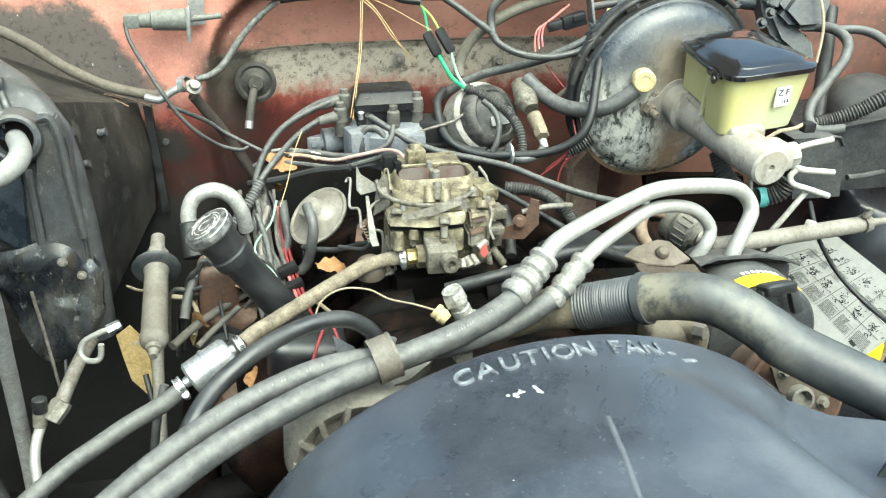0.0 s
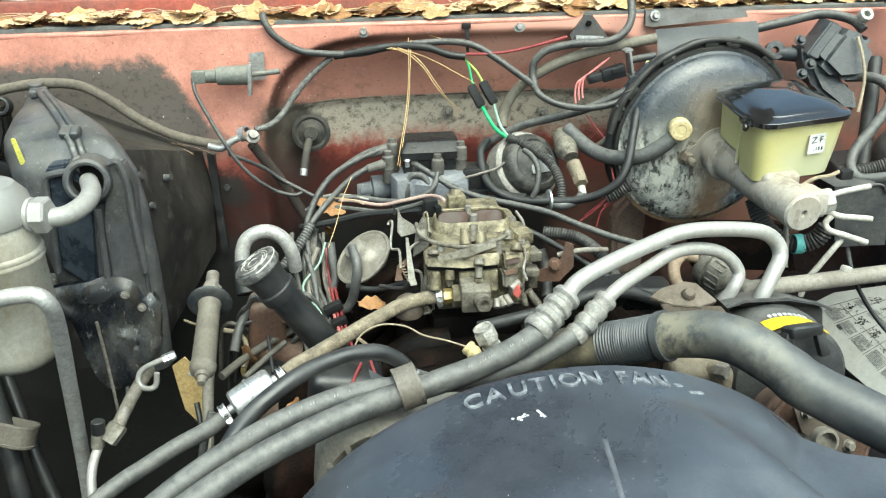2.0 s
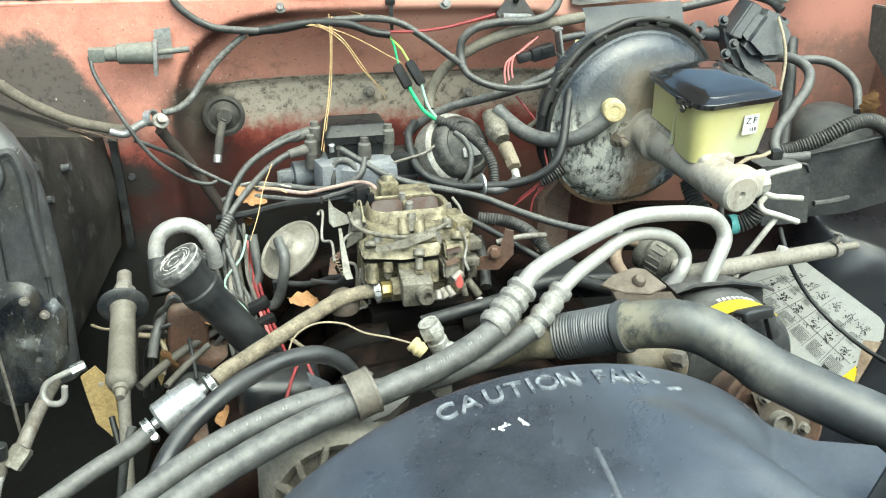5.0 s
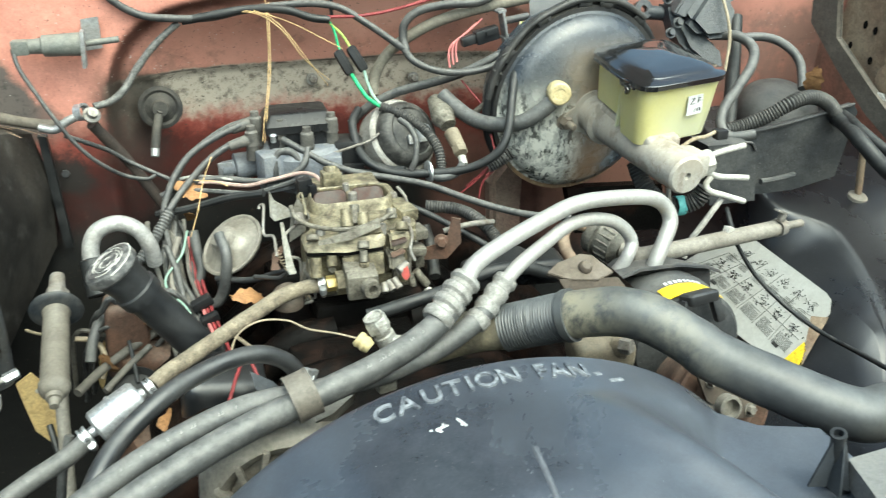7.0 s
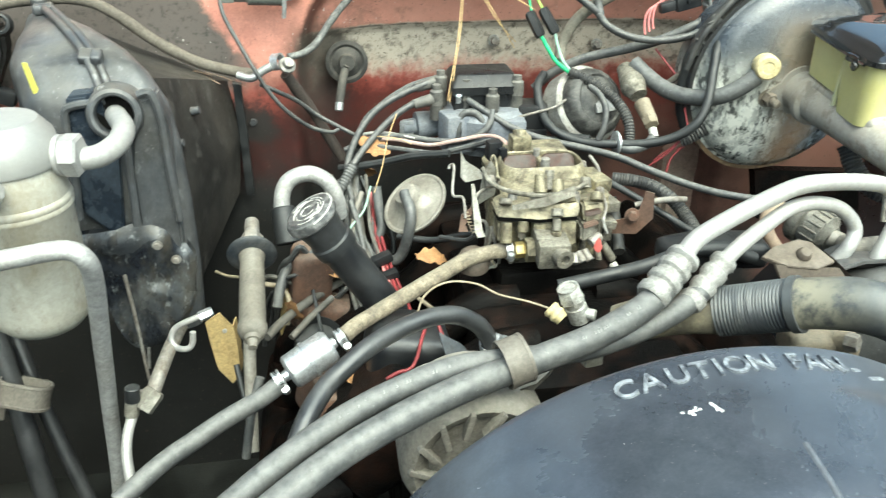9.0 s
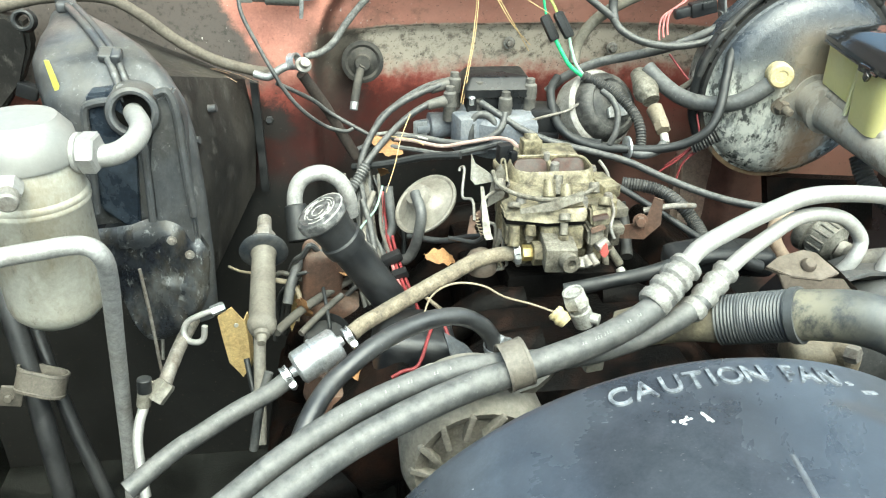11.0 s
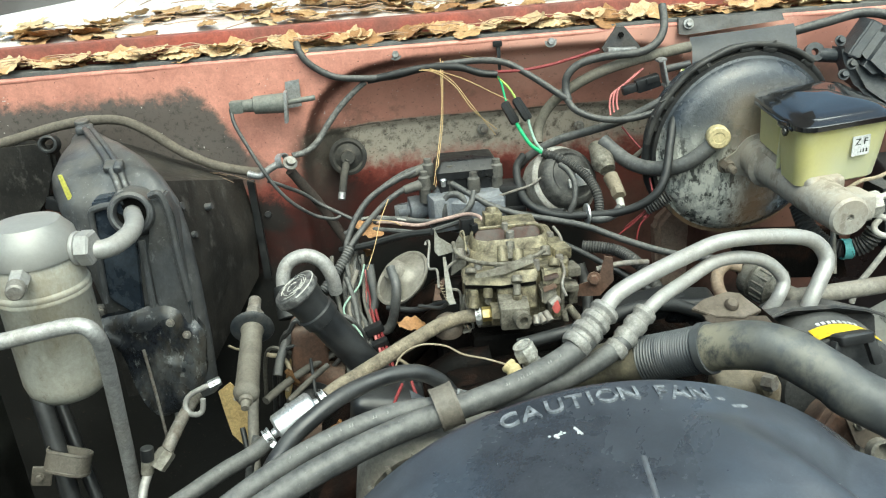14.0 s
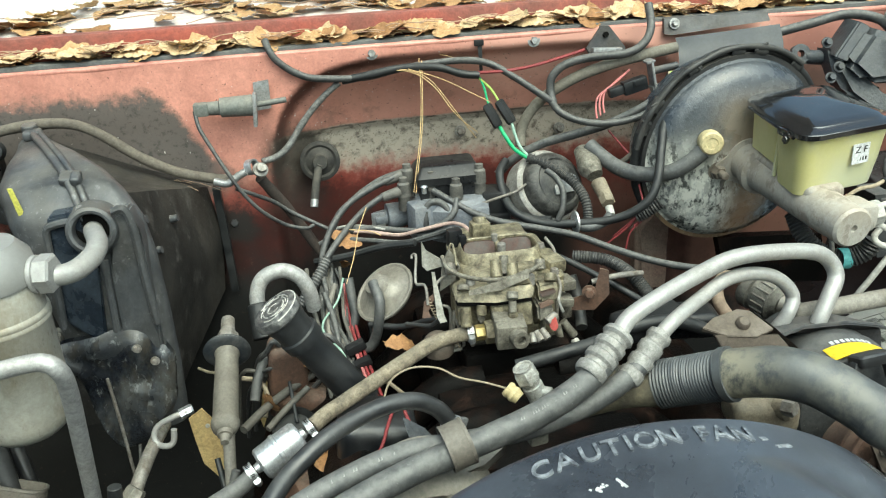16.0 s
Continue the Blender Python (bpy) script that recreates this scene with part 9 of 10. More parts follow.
base_line = [Vector(p) for p in [(-0.253, 1.168, 1.118), (-0.253, 1.123, 1.095), (-0.250, 1.085, 1.065), (-0.244, 1.048, 1.037), (-0.235, 1.002, 1.015), (-0.226, 0.956, 0.995)]]
for k in range(11):
    ox, oy = rw.uniform(-0.028, 0.030), rw.uniform(-0.02, 0.02)
    pts = [p + Vector((ox + rw.uniform(-0.009, 0.009), oy, rw.uniform(-0.006, 0.006))) for p in base_line]
    cable(pts, rw.uniform(0.0022, 0.0050), rw.choice((M_WIRE, M_WIRE, M_BLACKRUB, M_TANGLE, M_TANGLE)), "dusty vacuum line in the bundle beside the diaphragm", n=8, wob=0.05, seed=k)
for k in range(9):
    a = Vector((-0.368, 1.027, 1.025)) + Vector((rw.uniform(-0.02, 0.06), rw.uniform(-0.03, 0.06), rw.uniform(-0.03, 0.03)))
    b = a + Vector((rw.uniform(0.03, 0.10), rw.uniform(-0.04, 0.03), rw.uniform(-0.02, 0.06)))
    m_ = (a + b) / 2 + Vector((0, rw.uniform(-0.02, 0.02), rw.uniform(-0.02, 0.01)))
    cable([a + Vector((-0.02, 0.02, -0.10)), a, m_, b, b + Vector((0.03, 0.03, -0.10))], rw.uniform(0.002, 0.005), rw.choice((M_TANGLE, M_WIRE, M_TANGLE)), "dusty small pipe in the tangle beside the oil filler", n=8)
# wires behind the carburettor
for pts, m, r, lab in (([(-0.236, 1.217, 1.159), (-0.183, 1.196, 1.165), (-0.132, 1.171, 1.163), (-0.097, 1.156, 1.173), (-0.055, 1.141, 1.185), (-0.037, 1.116, 1.190), (-0.030, 1.091, 1.188)], M_PINKGREY, 0.0030, "pale pink wire behind the carburettor"),
                       ([(-0.228, 1.202, 1.156), (-0.176, 1.178, 1.156), (-0.125, 1.155, 1.156), (-0.082, 1.139, 1.169), (-0.050, 1.117, 1.186)], M_WIRE, 0.0040, "grey wire behind the carburettor"),
                       ([(-0.236, 1.229, 1.161), (-0.200, 1.218, 1.168), (-0.156, 1.196, 1.167), (-0.122, 1.180, 1.162)], M_WHITEPL, 0.0028, "white wire beside the distributor"),
                       ([(-0.265, 1.186, 1.126), (-0.213, 1.158, 1.142), (-0.161, 1.132, 1.162), (-0.112, 1.104, 1.175)], M_BLACKRUB, 0.0058, "black wire loom leading to the carburettor")):
    cable(pts, r, m, lab, n=8)
# looms right of the carburettor
hose("ribbed_conduit", [(0.122, 1.066, 1.140), (0.150, 1.053, 1.140), (0.173, 1.040, 1.136), (0.190, 1.010, 1.129), (0.203, 0.989, 1.114), (0.209, 0.959, 1.100)], 0.0092, M_LOOM, "ribbed black conduit beside the carburettor", "conduit", n=14, ribs=0.0008, pitch=0.0042)
cable([(0.077, 1.052, 1.159), (0.114, 1.025, 1.145), (0.147, 0.988, 1.132), (0.178, 0.952, 1.119), (0.201, 0.920, 1.111)], 0.0048, M_BLACKRUB, "thin black hose beside the carburettor")
cable([(0.107, 1.029, 1.127), (0.113, 1.013, 1.096), (0.105, 0.970, 1.072)], 0.0085, M_LOOM, "dark loom dropping behind the throttle bracket")
bm = B()
box(bm, (0.162, 0.870, 1.128), (0.10, 0.05, 0.03), (0, 0, 12), bev=0.012, seg=3)
box(bm, (0.214, 0.867, 1.124), (0.07, 0.05, 0.035), (0, 0, -8), bev=0.012, seg=3)
solid("loom_cover", bm, M_PLASTIC, "dirty black loom cover under the refrigerant pipes", "loom cover")
# green pair with its connector and conduit
gw = thing("green_wire_connector", (0.059, 1.258, 1.325), "green wire pair with black inline connectors", "connector")
part("wire", tube(B(), [(0.031, 1.284, 1.377), (0.036, 1.276, 1.363), (0.039, 1.266, 1.342), (0.042, 1.259, 1.330)], 0.0020, 8), M_GREEN, gw, "green wire")
part("wire", tube(B(), [(0.026, 1.286, 1.379), (0.045, 1.273, 1.361), (0.055, 1.263, 1.344), (0.059, 1.257, 1.333)], 0.0020, 8), M_LIME, gw, "lime green wire")
for a, b in (((0.036, 1.261, 1.336), (0.052, 1.242, 1.303)), ((0.055, 1.256, 1.342), (0.073, 1.236, 1.309))):
    a, b = Vector(a), Vector(b)
    bm = B()
    lathe(bm, a, b - a, [(0, 0), (0, 0.0065), (0.004, 0.0085), ((b - a).length - 0.004, 0.0085), ((b - a).length, 0.0065), ((b - a).length, 0)], 6)
    part("connector_shell", bm, M_PLASTIC, gw)
part("wire", tube(B(), [(0.053, 1.242, 1.303), (0.061, 1.229, 1.287), (0.072, 1.218, 1.270), (0.091, 1.207, 1.256)], 0.0032, 8), M_GREEN, gw, "green wire")
part("wire", tube(B(), [(0.072, 1.236, 1.309), (0.075, 1.228, 1.292), (0.081, 1.217, 1.273), (0.094, 1.206, 1.256)], 0.0024, 8), M_PALEGREEN, gw, "pale green wire")
part("conduit", tube(B(), [(0.090, 1.206, 1.258), (0.112, 1.194, 1.250), (0.136, 1.176, 1.238), (0.154, 1.153, 1.222), (0.162, 1.131, 1.204), (0.162, 1.116, 1.182), (0.154, 1.104, 1.166)], 0.0076, 14, ribs=0.0008, pitch=0.0045), M_LOOM, gw, "ribbed black conduit")
# red lead
cable([(0.025, 1.278, 1.386), (0.070, 1.268, 1.387), (0.116, 1.265, 1.392), (0.163, 1.264, 1.402), (0.202, 1.265, 1.411)], 0.0026, M_RED, "bright red wire on the firewall", n=8)
for k in range(3):
    cable([Vector(p) + Vector((0.006 * k, 0, 0.004 * k)) for p in [(0.259, 1.243, 1.369), (0.236, 1.236, 1.354), (0.214, 1.229, 1.341), (0.208, 1.222, 1.324), (0.208, 1.215, 1.309)]], 0.0017, M_PINK, "pink wire beside the connector bracket", n=8)
for pts in ([(0.227, 1.212, 1.288), (0.240, 1.189, 1.269), (0.249, 1.169, 1.256)], [(0.249, 1.130, 1.220), (0.247, 1.105, 1.191), (0.230, 1.101, 1.174), (0.201, 1.107, 1.147)], [(0.257, 1.110, 1.207), (0.246, 1.095, 1.180), (0.224, 1.095, 1.157), (0.217, 1.094, 1.129)], [(0.247, 1.100, 1.192), (0.221, 1.099, 1.164), (0.187, 1.104, 1.135)], [(0.265, 1.112, 1.216), (0.254, 1.092, 1.190), (0.226, 1.089, 1.169)]):
    cable(pts, 0.0015, M_RED, "faded red wire spilling from a split conduit", n=8)
hose("ribbed_conduit", [(0.231, 1.093, 1.182), (0.247, 1.089, 1.192), (0.264, 1.085, 1.204)], 0.0105, M_LOOM, "short split conduit round red wires", "conduit", n=14, ribs=0.001, pitch=0.0045)

# solenoid on its bracket
so = thing("vacuum_solenoid", (-0.354, 1.344, 1.345), "grey-green vacuum solenoid on a plated bracket", "solenoid")
a, b = Vector((-0.412, 1.268, 1.367)), Vector((-0.330, 1.268, 1.367))
bm = B()
lathe(bm, a, b - a, [(0, 0), (0, 0.010), (0.028, 0.011), (0.030, 0.015), ((b - a).length - 0.004, 0.0165), ((b - a).length, 0.015), ((b - a).length, 0)], 20)
part("solenoid_body", bm, M_GREYGREEN, so)
bm = B()
tube(bm, [b, (-0.281, 1.268, 1.371)], 0.0045, 10)
part("nipple", bm, M_GREYGREEN, so)
bm = B()
box(bm, b + Vector((0.0, -0.006, -0.006)), (0.006, 0.022, 0.052), (0, 5, 0), bev=0.002)
slab(bm, [(-0.330, 1.290, 1.397), (-0.306, 1.290, 1.400), (-0.307, 1.290, 1.355), (-0.333, 1.290, 1.352)], (0, 0.003, 0))
part("bracket", bm, M_ZINCDULL, so)
bm = B()
box(bm, (-0.411, 1.266, 1.367), (0.022, 0.020, 0.020), (0, 0, 0), bev=0.003)
part("plug", bm, M_GREYGREEN, so)
# heater grommet
gr = thing("firewall_grommet", (-0.241, 1.368, 1.238), "round black rubber grommet with a dusty tube", "grommet")
gp = Vector((-0.241, 1.333, 1.248))
bm = B()
lathe(bm, gp, (0, -1, 0.12), [(-0.02, 0), (-0.02, 0.030), (0.0, 0.034), (0.004, 0.034), (0.006, 0.028), (0.003, 0.024), (0.010, 0.014), (0.018, 0.012), (0.018, 0)], 32)
part("rubber_ring", bm, M_DUSTRUB, gr)
part("drain_tube", tube(B(), [gp + Vector((0, -0.015, 0.0)), *[(-0.244, 1.320, 1.242), (-0.250, 1.307, 1.223), (-0.255, 1.298, 1.202), (-0.258, 1.291, 1.185)]], 0.0068, 14), M_DUSTRUB, gr)
bm = B()
cyl(bm, (-0.257, 1.290, 1.195), (-0.259, 1.284, 1.183), 0.0066)
part("metal_tip", bm, M_ZINCDULL, gr)
# metal p-clamp
pcl = thing("ground_clamp", (-0.343, 1.237, 1.267), "silver metal clamp holding the ground strap", "clamp")
bm = B()
pp = Vector((-0.351, 1.242, 1.275))
lathe(bm, pp, (0.8, -0.5, 0.2), [(0, 0.010), (0, 0.0125), (0.012, 0.0125), (0.012, 0.010), (0, 0.010)], 20)
part("clamp_ring", bm, M_ZINC, pcl)
bm = B()
lathe(bm, (-0.333, 1.226, 1.273), (0.3, -0.7, 0.6), [(0, 0), (0, 0.012), (0.005, 0.012), (0.007, 0.008), (0.014, 0.007), (0.014, 0)], 20)
part("terminal", bm, M_STEEL, pcl)
part("terminal_lead", tube(B(), [(-0.405, 1.236, 1.259), (-0.385, 1.230, 1.256), (-0.368, 1.231, 1.266), (-0.355, 1.231, 1.272)], 0.006, 10), M_ZINCDULL, pcl)
# small fasteners
for a, lab in (((-0.140, 1.300, 1.426), "plated screw with a tab on the firewall"), ((0.127, 1.300, 1.426), "plated screw on the firewall"), ((0.014, 1.392, 1.261), "rusty bolt in the firewall recess"), ((0.198, 1.388, 1.251), "dirty bolt in the firewall recess"), ((-0.394, 1.302, 1.164), "black bolt beside the heater case")):
    bm = B()
    hexagon(bm, Vector(a) + Vector((0, 0.002, 0)), (0, -1, 0.1), 0.0065, 0.008, 0.0105)
    solid("firewall_screw", bm, M_ZINCDULL if "plated" in lab else M_BRACKET if "black" in lab else M_STEEL, lab, "screw", "firewall screws")
bm = B()
slab(bm, [(0.032, 1.296, 1.430), (0.039, 1.296, 1.430), (0.038, 1.290, 1.384), (0.033, 1.290, 1.384)], (0, 0.002, 0))
box(bm, (0.034, 1.296, 1.430), (0.016, 0.006, 0.010), bev=0.002)
solid("cable_tie", bm, M_PLASTIC, "black push-in cable tie", "cable tie")
tri = thing("relay_bracket", (0.251, 1.296, 1.411), "black triangular relay bracket with a silver plug", "relay bracket")
bm = B()
slab(bm, [(0.240, 1.296, 1.442), (0.254, 1.296, 1.441), (0.282, 1.292, 1.405), (0.278, 1.290, 1.396), (0.219, 1.290, 1.399), (0.215, 1.292, 1.408)], (0, 0.006, 0.0))
part("plate", bm, M_BRACKET, tri)
bm = B()
box(bm, (0.245, 1.280, 1.403), (0.050, 0.012, 0.012), (0, 3, 0), bev=0.002)
part("plug", bm, M_ZINCDULL, tri)
bm = B()
hexagon(bm, (0.247, 1.294, 1.428), (0, -1, 0.1), 0.005, 0.005)
part("screw", bm, M_DARK, tri)
cn = thing("bracket_connector", (0.288, 1.220, 1.359), "grey plug in a plated bracket", "connector")
bm = B()
box(bm, (0.272, 1.223, 1.356), (0.040, 0.018, 0.022), (0, -14, 0), bev=0.003)
box(bm, (0.244, 1.224, 1.349), (0.030, 0.014, 0.015), (0, -14, 0), bev=0.003)
box(bm, (0.278, 1.214, 1.362), (0.022, 0.006, 0.010), (0, -14, 0), bev=0.0015)
part("plug", bm, M_PLASTIC2, cn)
bm = B()
box(bm, (0.298, 1.216, 1.369), (0.004, 0.024, 0.056), (0, -12, 0), bev=0.001)
box(bm, (0.305, 1.218, 1.352), (0.016, 0.022, 0.004), (0, -12, 0), bev=0.001)
box(bm, (0.291, 1.214, 1.394), (0.014, 0.020, 0.004), (0, -12, 0), bev=0.001)
part("bracket", bm, M_ZINCDULL, cn)
part("stem", tube(B(), [(0.303, 1.224, 1.376), (0.345, 1.228, 1.381)], 0.006, 10), M_BRACKET, cn)
for k in range(4):
    cable([Vector(p) + Vector((0.003 * k, 0, 0)) for p in [(0.328, 1.218, 1.374), (0.315, 1.199, 1.353), (0.298, 1.183, 1.334)]], 0.0018, (M_TAN, M_LIME, M_TAN, M_WHITEPL)[k], "thin wire stub by the booster", n=6)
bm = B()
box(bm, (0.278, 1.170, 1.297), (0.022, 0.014, 0.050), (0, 22, 0), bev=0.003)
box(bm, (0.270, 1.165, 1.282), (0.016, 0.012, 0.030), (0, 22, 0), bev=0.003)
solid("inline_connector", bm, M_BROWNLOOM, "dusty brown inline connector beside the booster", "connector")
cable([(0.262, 1.162, 1.271), (0.249, 1.169, 1.256), (0.229, 1.177, 1.237)], 0.005, M_BROWNLOOM, "dusty wire from the inline connector")

# booster vacuum hose and valve
hose("booster_hose", [(0.329, 1.087, 1.278), (0.307, 1.090, 1.260), (0.280, 1.100, 1.245), (0.249, 1.127, 1.238), (0.226, 1.157, 1.241), (0.207, 1.189, 1.254), (0.194, 1.211, 1.267)], 0.0122, M_RUBBER, "grey rubber brake booster vacuum hose", n=18, wob=0.03, seed=61)
fv = thing("vacuum_fitting", (0.193, 1.188, 1.243), "dirty grey vacuum tee with a rusty nut", "vacuum fitting")
bm = B()
lathe(bm, (0.183, 1.220, 1.258), Vector((0.193, 1.154, 1.220)) - Vector((0.183, 1.220, 1.258)), [(0, 0), (0, 0.012), (0.020, 0.016), (0.034, 0.020), (0.044, 0.020), (0.052, 0.015), (0.06, 0.013), (0.06, 0)], 22)
part("tee_body", bm, M_CARBGREY, fv)
bm = B()
cyl(bm, (0.191, 1.156, 1.222), (0.196, 1.123, 1.202), 0.0125, 0.0105)
hexagon(bm, (0.195, 1.130, 1.206), Vector((0.195, 1.107, 1.193)) - Vector((0.195, 1.130, 1.206)), 0.012, 0.014)
part("rusty_nut", bm, M_TANCAST, fv, "tan rusty nut")
bm = B()
cyl(bm, (0.193, 1.110, 1.197), (0.193, 1.099, 1.187), 0.0062)
part("pale_tip", bm, M_WHITEPL, fv)
hose("manifold_hose", [(0.193, 1.100, 1.188), (0.181, 1.097, 1.177), (0.159, 1.099, 1.170), (0.143, 1.109, 1.171)], 0.0072, M_RUBBER, "short hose curling to the tee", n=14)

# cruise servo can
sv2 = thing("cruise_servo", (0.131, 1.192, 1.196), "round black cruise servo can with a silver rim", "servo can")
scn = Vector((0.134, 1.190, 1.216))
sdn = Vector((0.36, -0.77, 0.52)).normalized()
bm = B()
lathe(bm, scn - sdn * 0.07, sdn, [(0, 0), (0, 0.050), (0.045, 0.0545), (0.062, 0.0535), (0.070, 0.0505), (0.075, 0.046), (0.077, 0.040), (0.0755, 0.037), (0.078, 0.030), (0.0800, 0.012), (0.0800, 0)], 56)
part("can", bm, M_SERVO, sv2)
bm = B()
lathe(bm, scn - sdn * 0.030, sdn, [(-0.030, 0.0535), (-0.030, 0.0600), (0.002, 0.0625), (0.008, 0.0625), (0.012, 0.0590), (0.012, 0.0525), (0, 0.0525)], 56)
part("silver_rim", bm, M_SERVORIM, sv2, "pale zinc clamp rim")
u3, v3, w3 = frame_of(sdn)
bm = B()
plate(bm, [(-0.026, -0.014), (0.010, -0.016), (0.026, -0.004), (0.024, 0.008), (0.008, 0.017), (-0.006, 0.006), (-0.024, 0.000)], scn + sdn * 0.0100 + u3 * 0.006 - v3 * 0.006, u3, v3, 0.004, 0.0012)
part("plate", bm, M_ZINCDULL, sv2, "small plated plate with rivets")
for k in (-0.010, 0.010):
    bm = B()
    lathe(bm, scn + sdn * 0.011 + u3 * (0.005 + k) - v3 * 0.004, sdn, [(0, 0), (0, 0.004), (0.002, 0.003), (0.002, 0)], 12)
    part("rivet", bm, M_STEEL, sv2)
cable([(0.109, 1.164, 1.247), (0.120, 1.147, 1.239), (0.126, 1.132, 1.222), (0.122, 1.121, 1.197), (0.115, 1.120, 1.179)], 0.0048, M_WIRE, "grey hose across the servo face")
cable([(-0.015, 1.189, 1.188), (0.026, 1.185, 1.200), (0.063, 1.181, 1.211), (0.081, 1.182, 1.222)], 0.0022, M_STEEL, "thin steel rod behind the distributor")
cable([(0.062, 1.176, 1.176), (0.086, 1.156, 1.170), (0.110, 1.140, 1.172)], 0.007, M_BLACKRUB, "black hose below the servo can")

# ---- lower left tangle ----
for pts, r, m, lab in (([(-0.379, 0.994, 1.046), (-0.357, 0.996, 1.037), (-0.347, 0.985, 1.020), (-0.352, 0.964, 0.997)], 0.0036, M_TAN, "thin tan pipe curving behind the air tube"),
                       ([(-0.375, 0.912, 1.017), (-0.349, 0.951, 1.019), (-0.313, 0.990, 1.022), (-0.274, 1.026, 1.024)], 0.0060, M_TANGLE, "dusty steel pipe beside the oil filler"),
                       ([(-0.345, 0.922, 1.006), (-0.320, 0.953, 1.014), (-0.290, 0.984, 1.023)], 0.0045, M_TANGLE, "thin dusty pipe beside the oil filler"),
                       ([(-0.306, 1.033, 1.070), (-0.340, 1.016, 1.065), (-0.356, 0.989, 1.046), (-0.363, 0.968, 1.023)], 0.0070, M_RUBBER, "grey hose looping behind the oil filler"),
                       ([(-0.316, 0.997, 1.036), (-0.311, 0.965, 1.019), (-0.307, 0.934, 1.002)], 0.0025, M_BLACKRUB, "thin black wire beside the oil filler"),
                       ([(-0.382, 0.850, 1.002), (-0.395, 0.835, 0.963), (-0.407, 0.821, 0.905)], 0.0055, M_RUBBER, "grey hose dropping past the air tube"),
                       ([(-0.419, 0.931, 0.964), (-0.410, 0.901, 0.930), (-0.401, 0.872, 0.896)], 0.0040, M_BLACKRUB, "thin black hose in the dark corner"),
                       ([(-0.562, 1.166, 1.018), (-0.563, 1.129, 0.951), (-0.565, 1.096, 0.892), (-0.566, 1.079, 0.862)], 0.0028, M_STEEL, "thin vertical rod in front of the heater case"),
                       ([(-0.448, 1.062, 1.031), (-0.430, 1.039, 1.036), (-0.413, 1.018, 1.045)], 0.0020, M_TAN, "short thin wire at the air valve")):
    cable(pts, r, m, lab)
bm = B()
yb = thing("ochre_bracket", (-0.445, 1.0, 0.935), "ochre painted sheet steel bracket in the dark corner", "bracket")
slab(bm, [(-0.462, 1.0, 0.987), (-0.442, 1.0, 1.001), (-0.428, 1.0, 0.979), (-0.426, 1.0, 0.95), (-0.426, 1.0, 0.908), (-0.428, 1.0, 0.892), (-0.437, 1.0, 0.881), (-0.446, 1.0, 0.896), (-0.454, 1.0, 0.908), (-0.459, 1.0, 0.951)], (0, 0.003, 0))
part("bracket_face", bm, M_CARD, yb)
bm = B()
fold = [Vector(p) for p in [(-0.428, 1.0, 0.979), (-0.426, 1.0, 0.95), (-0.426, 1.0, 0.908), (-0.428, 1.0, 0.892)]]
for a, b in zip(fold, fold[1:]):
    slab(bm, [a, b, b + Vector((0.003, 0.022, 0)), a + Vector((0.003, 0.022, 0))], (0.002, 0, 0))
part("folded_side", bm, M_CARD, yb)
# pale disc laid on the face for the light behind an uncut hole
part("bolt_hole", lathe(B(), (-0.438, 0.998, 0.973), (0.2, -0.9, 0.3), [(0, 0), (0, 0.0034), (0.001, 0.0030), (0.001, 0)], 14), M_CREAM, yb, "pale disc in place of light through a hole")
part("rear_strip", slab(B(), [(-0.35, 1.02, 1.02), (-0.344, 1.02, 1.009), (-0.351, 1.02, 0.976), (-0.364, 1.02, 0.942), (-0.367, 1.02, 0.957), (-0.359, 1.02, 0.997)], (0, 0.003, 0)), M_CARD, yb)
bm = B()
box(bm, (-0.295, 0.862, 0.952), (0.07, 0.09, 0.06), (0, 12, 20), bev=0.006)
solid("rusty_bracket", bm, M_RUST, "rusty boxed bracket below the heater hose", "bracket")
bm = B()
box(bm, (-0.318, 1.015, 1.030), (0.052, 0.05, 0.12), (8, 6, 10), bev=0.014, seg=4)
box(bm, (-0.300, 1.005, 0.985), (0.075, 0.05, 0.05), (0, 14, 0), bev=0.012, seg=3)
for v in bm.verts:
    v.co += Vector((1, 1, 1)) * 0.004 * noise.noise(v.co * 30)
solid("rusty_casting", bm, M_RUST, "rust-brown cast manifold end behind the oil filler", "casting")
bm = B()
lathe(bm, (-0.310, 0.931, 0.995), (0.2, -0.4, 0.9), [(-0.02, 0), (-0.02, 0.030), (0.004, 0.032), (0.006, 0.030), (-0.006, 0.027), (-0.006, 0)], 28)
solid("breather_socket", bm, M_BLACKRUB, "black round socket behind the fuel filter", "socket")
bm = B()
box(bm, (-0.204, 0.869, 1.014), (0.10, 0.09, 0.07), (0, 10, 0), bev=0.02, seg=4)
solid("air_pump_body", bm, M_PLASTIC2, "dark painted pump body under the heater hose", "pump")
bm = B()
slab(bm, [(-0.171, 0.828, 1.063), (-0.147, 0.808, 1.057), (-0.133, 0.789, 1.048), (-0.166, 0.798, 1.049)], (0, 0.004, -0.003))
solid("blue_bracket", bm, M_WIPER, "blue-black perforated bracket by the hose clamp", "bracket")
bm = B()
slab(bm, [(-0.235, 0.759, 1.052), (-0.195, 0.775, 1.058), (-0.154, 0.778, 1.061), (-0.136, 0.762, 1.060), (-0.197, 0.741, 1.056)], (0, 0.02, -0.02))
solid("pale_cover", bm, M_WHITEPL, "pale plastic cover edge under the refrigerant hose", "cover")
bm = B()
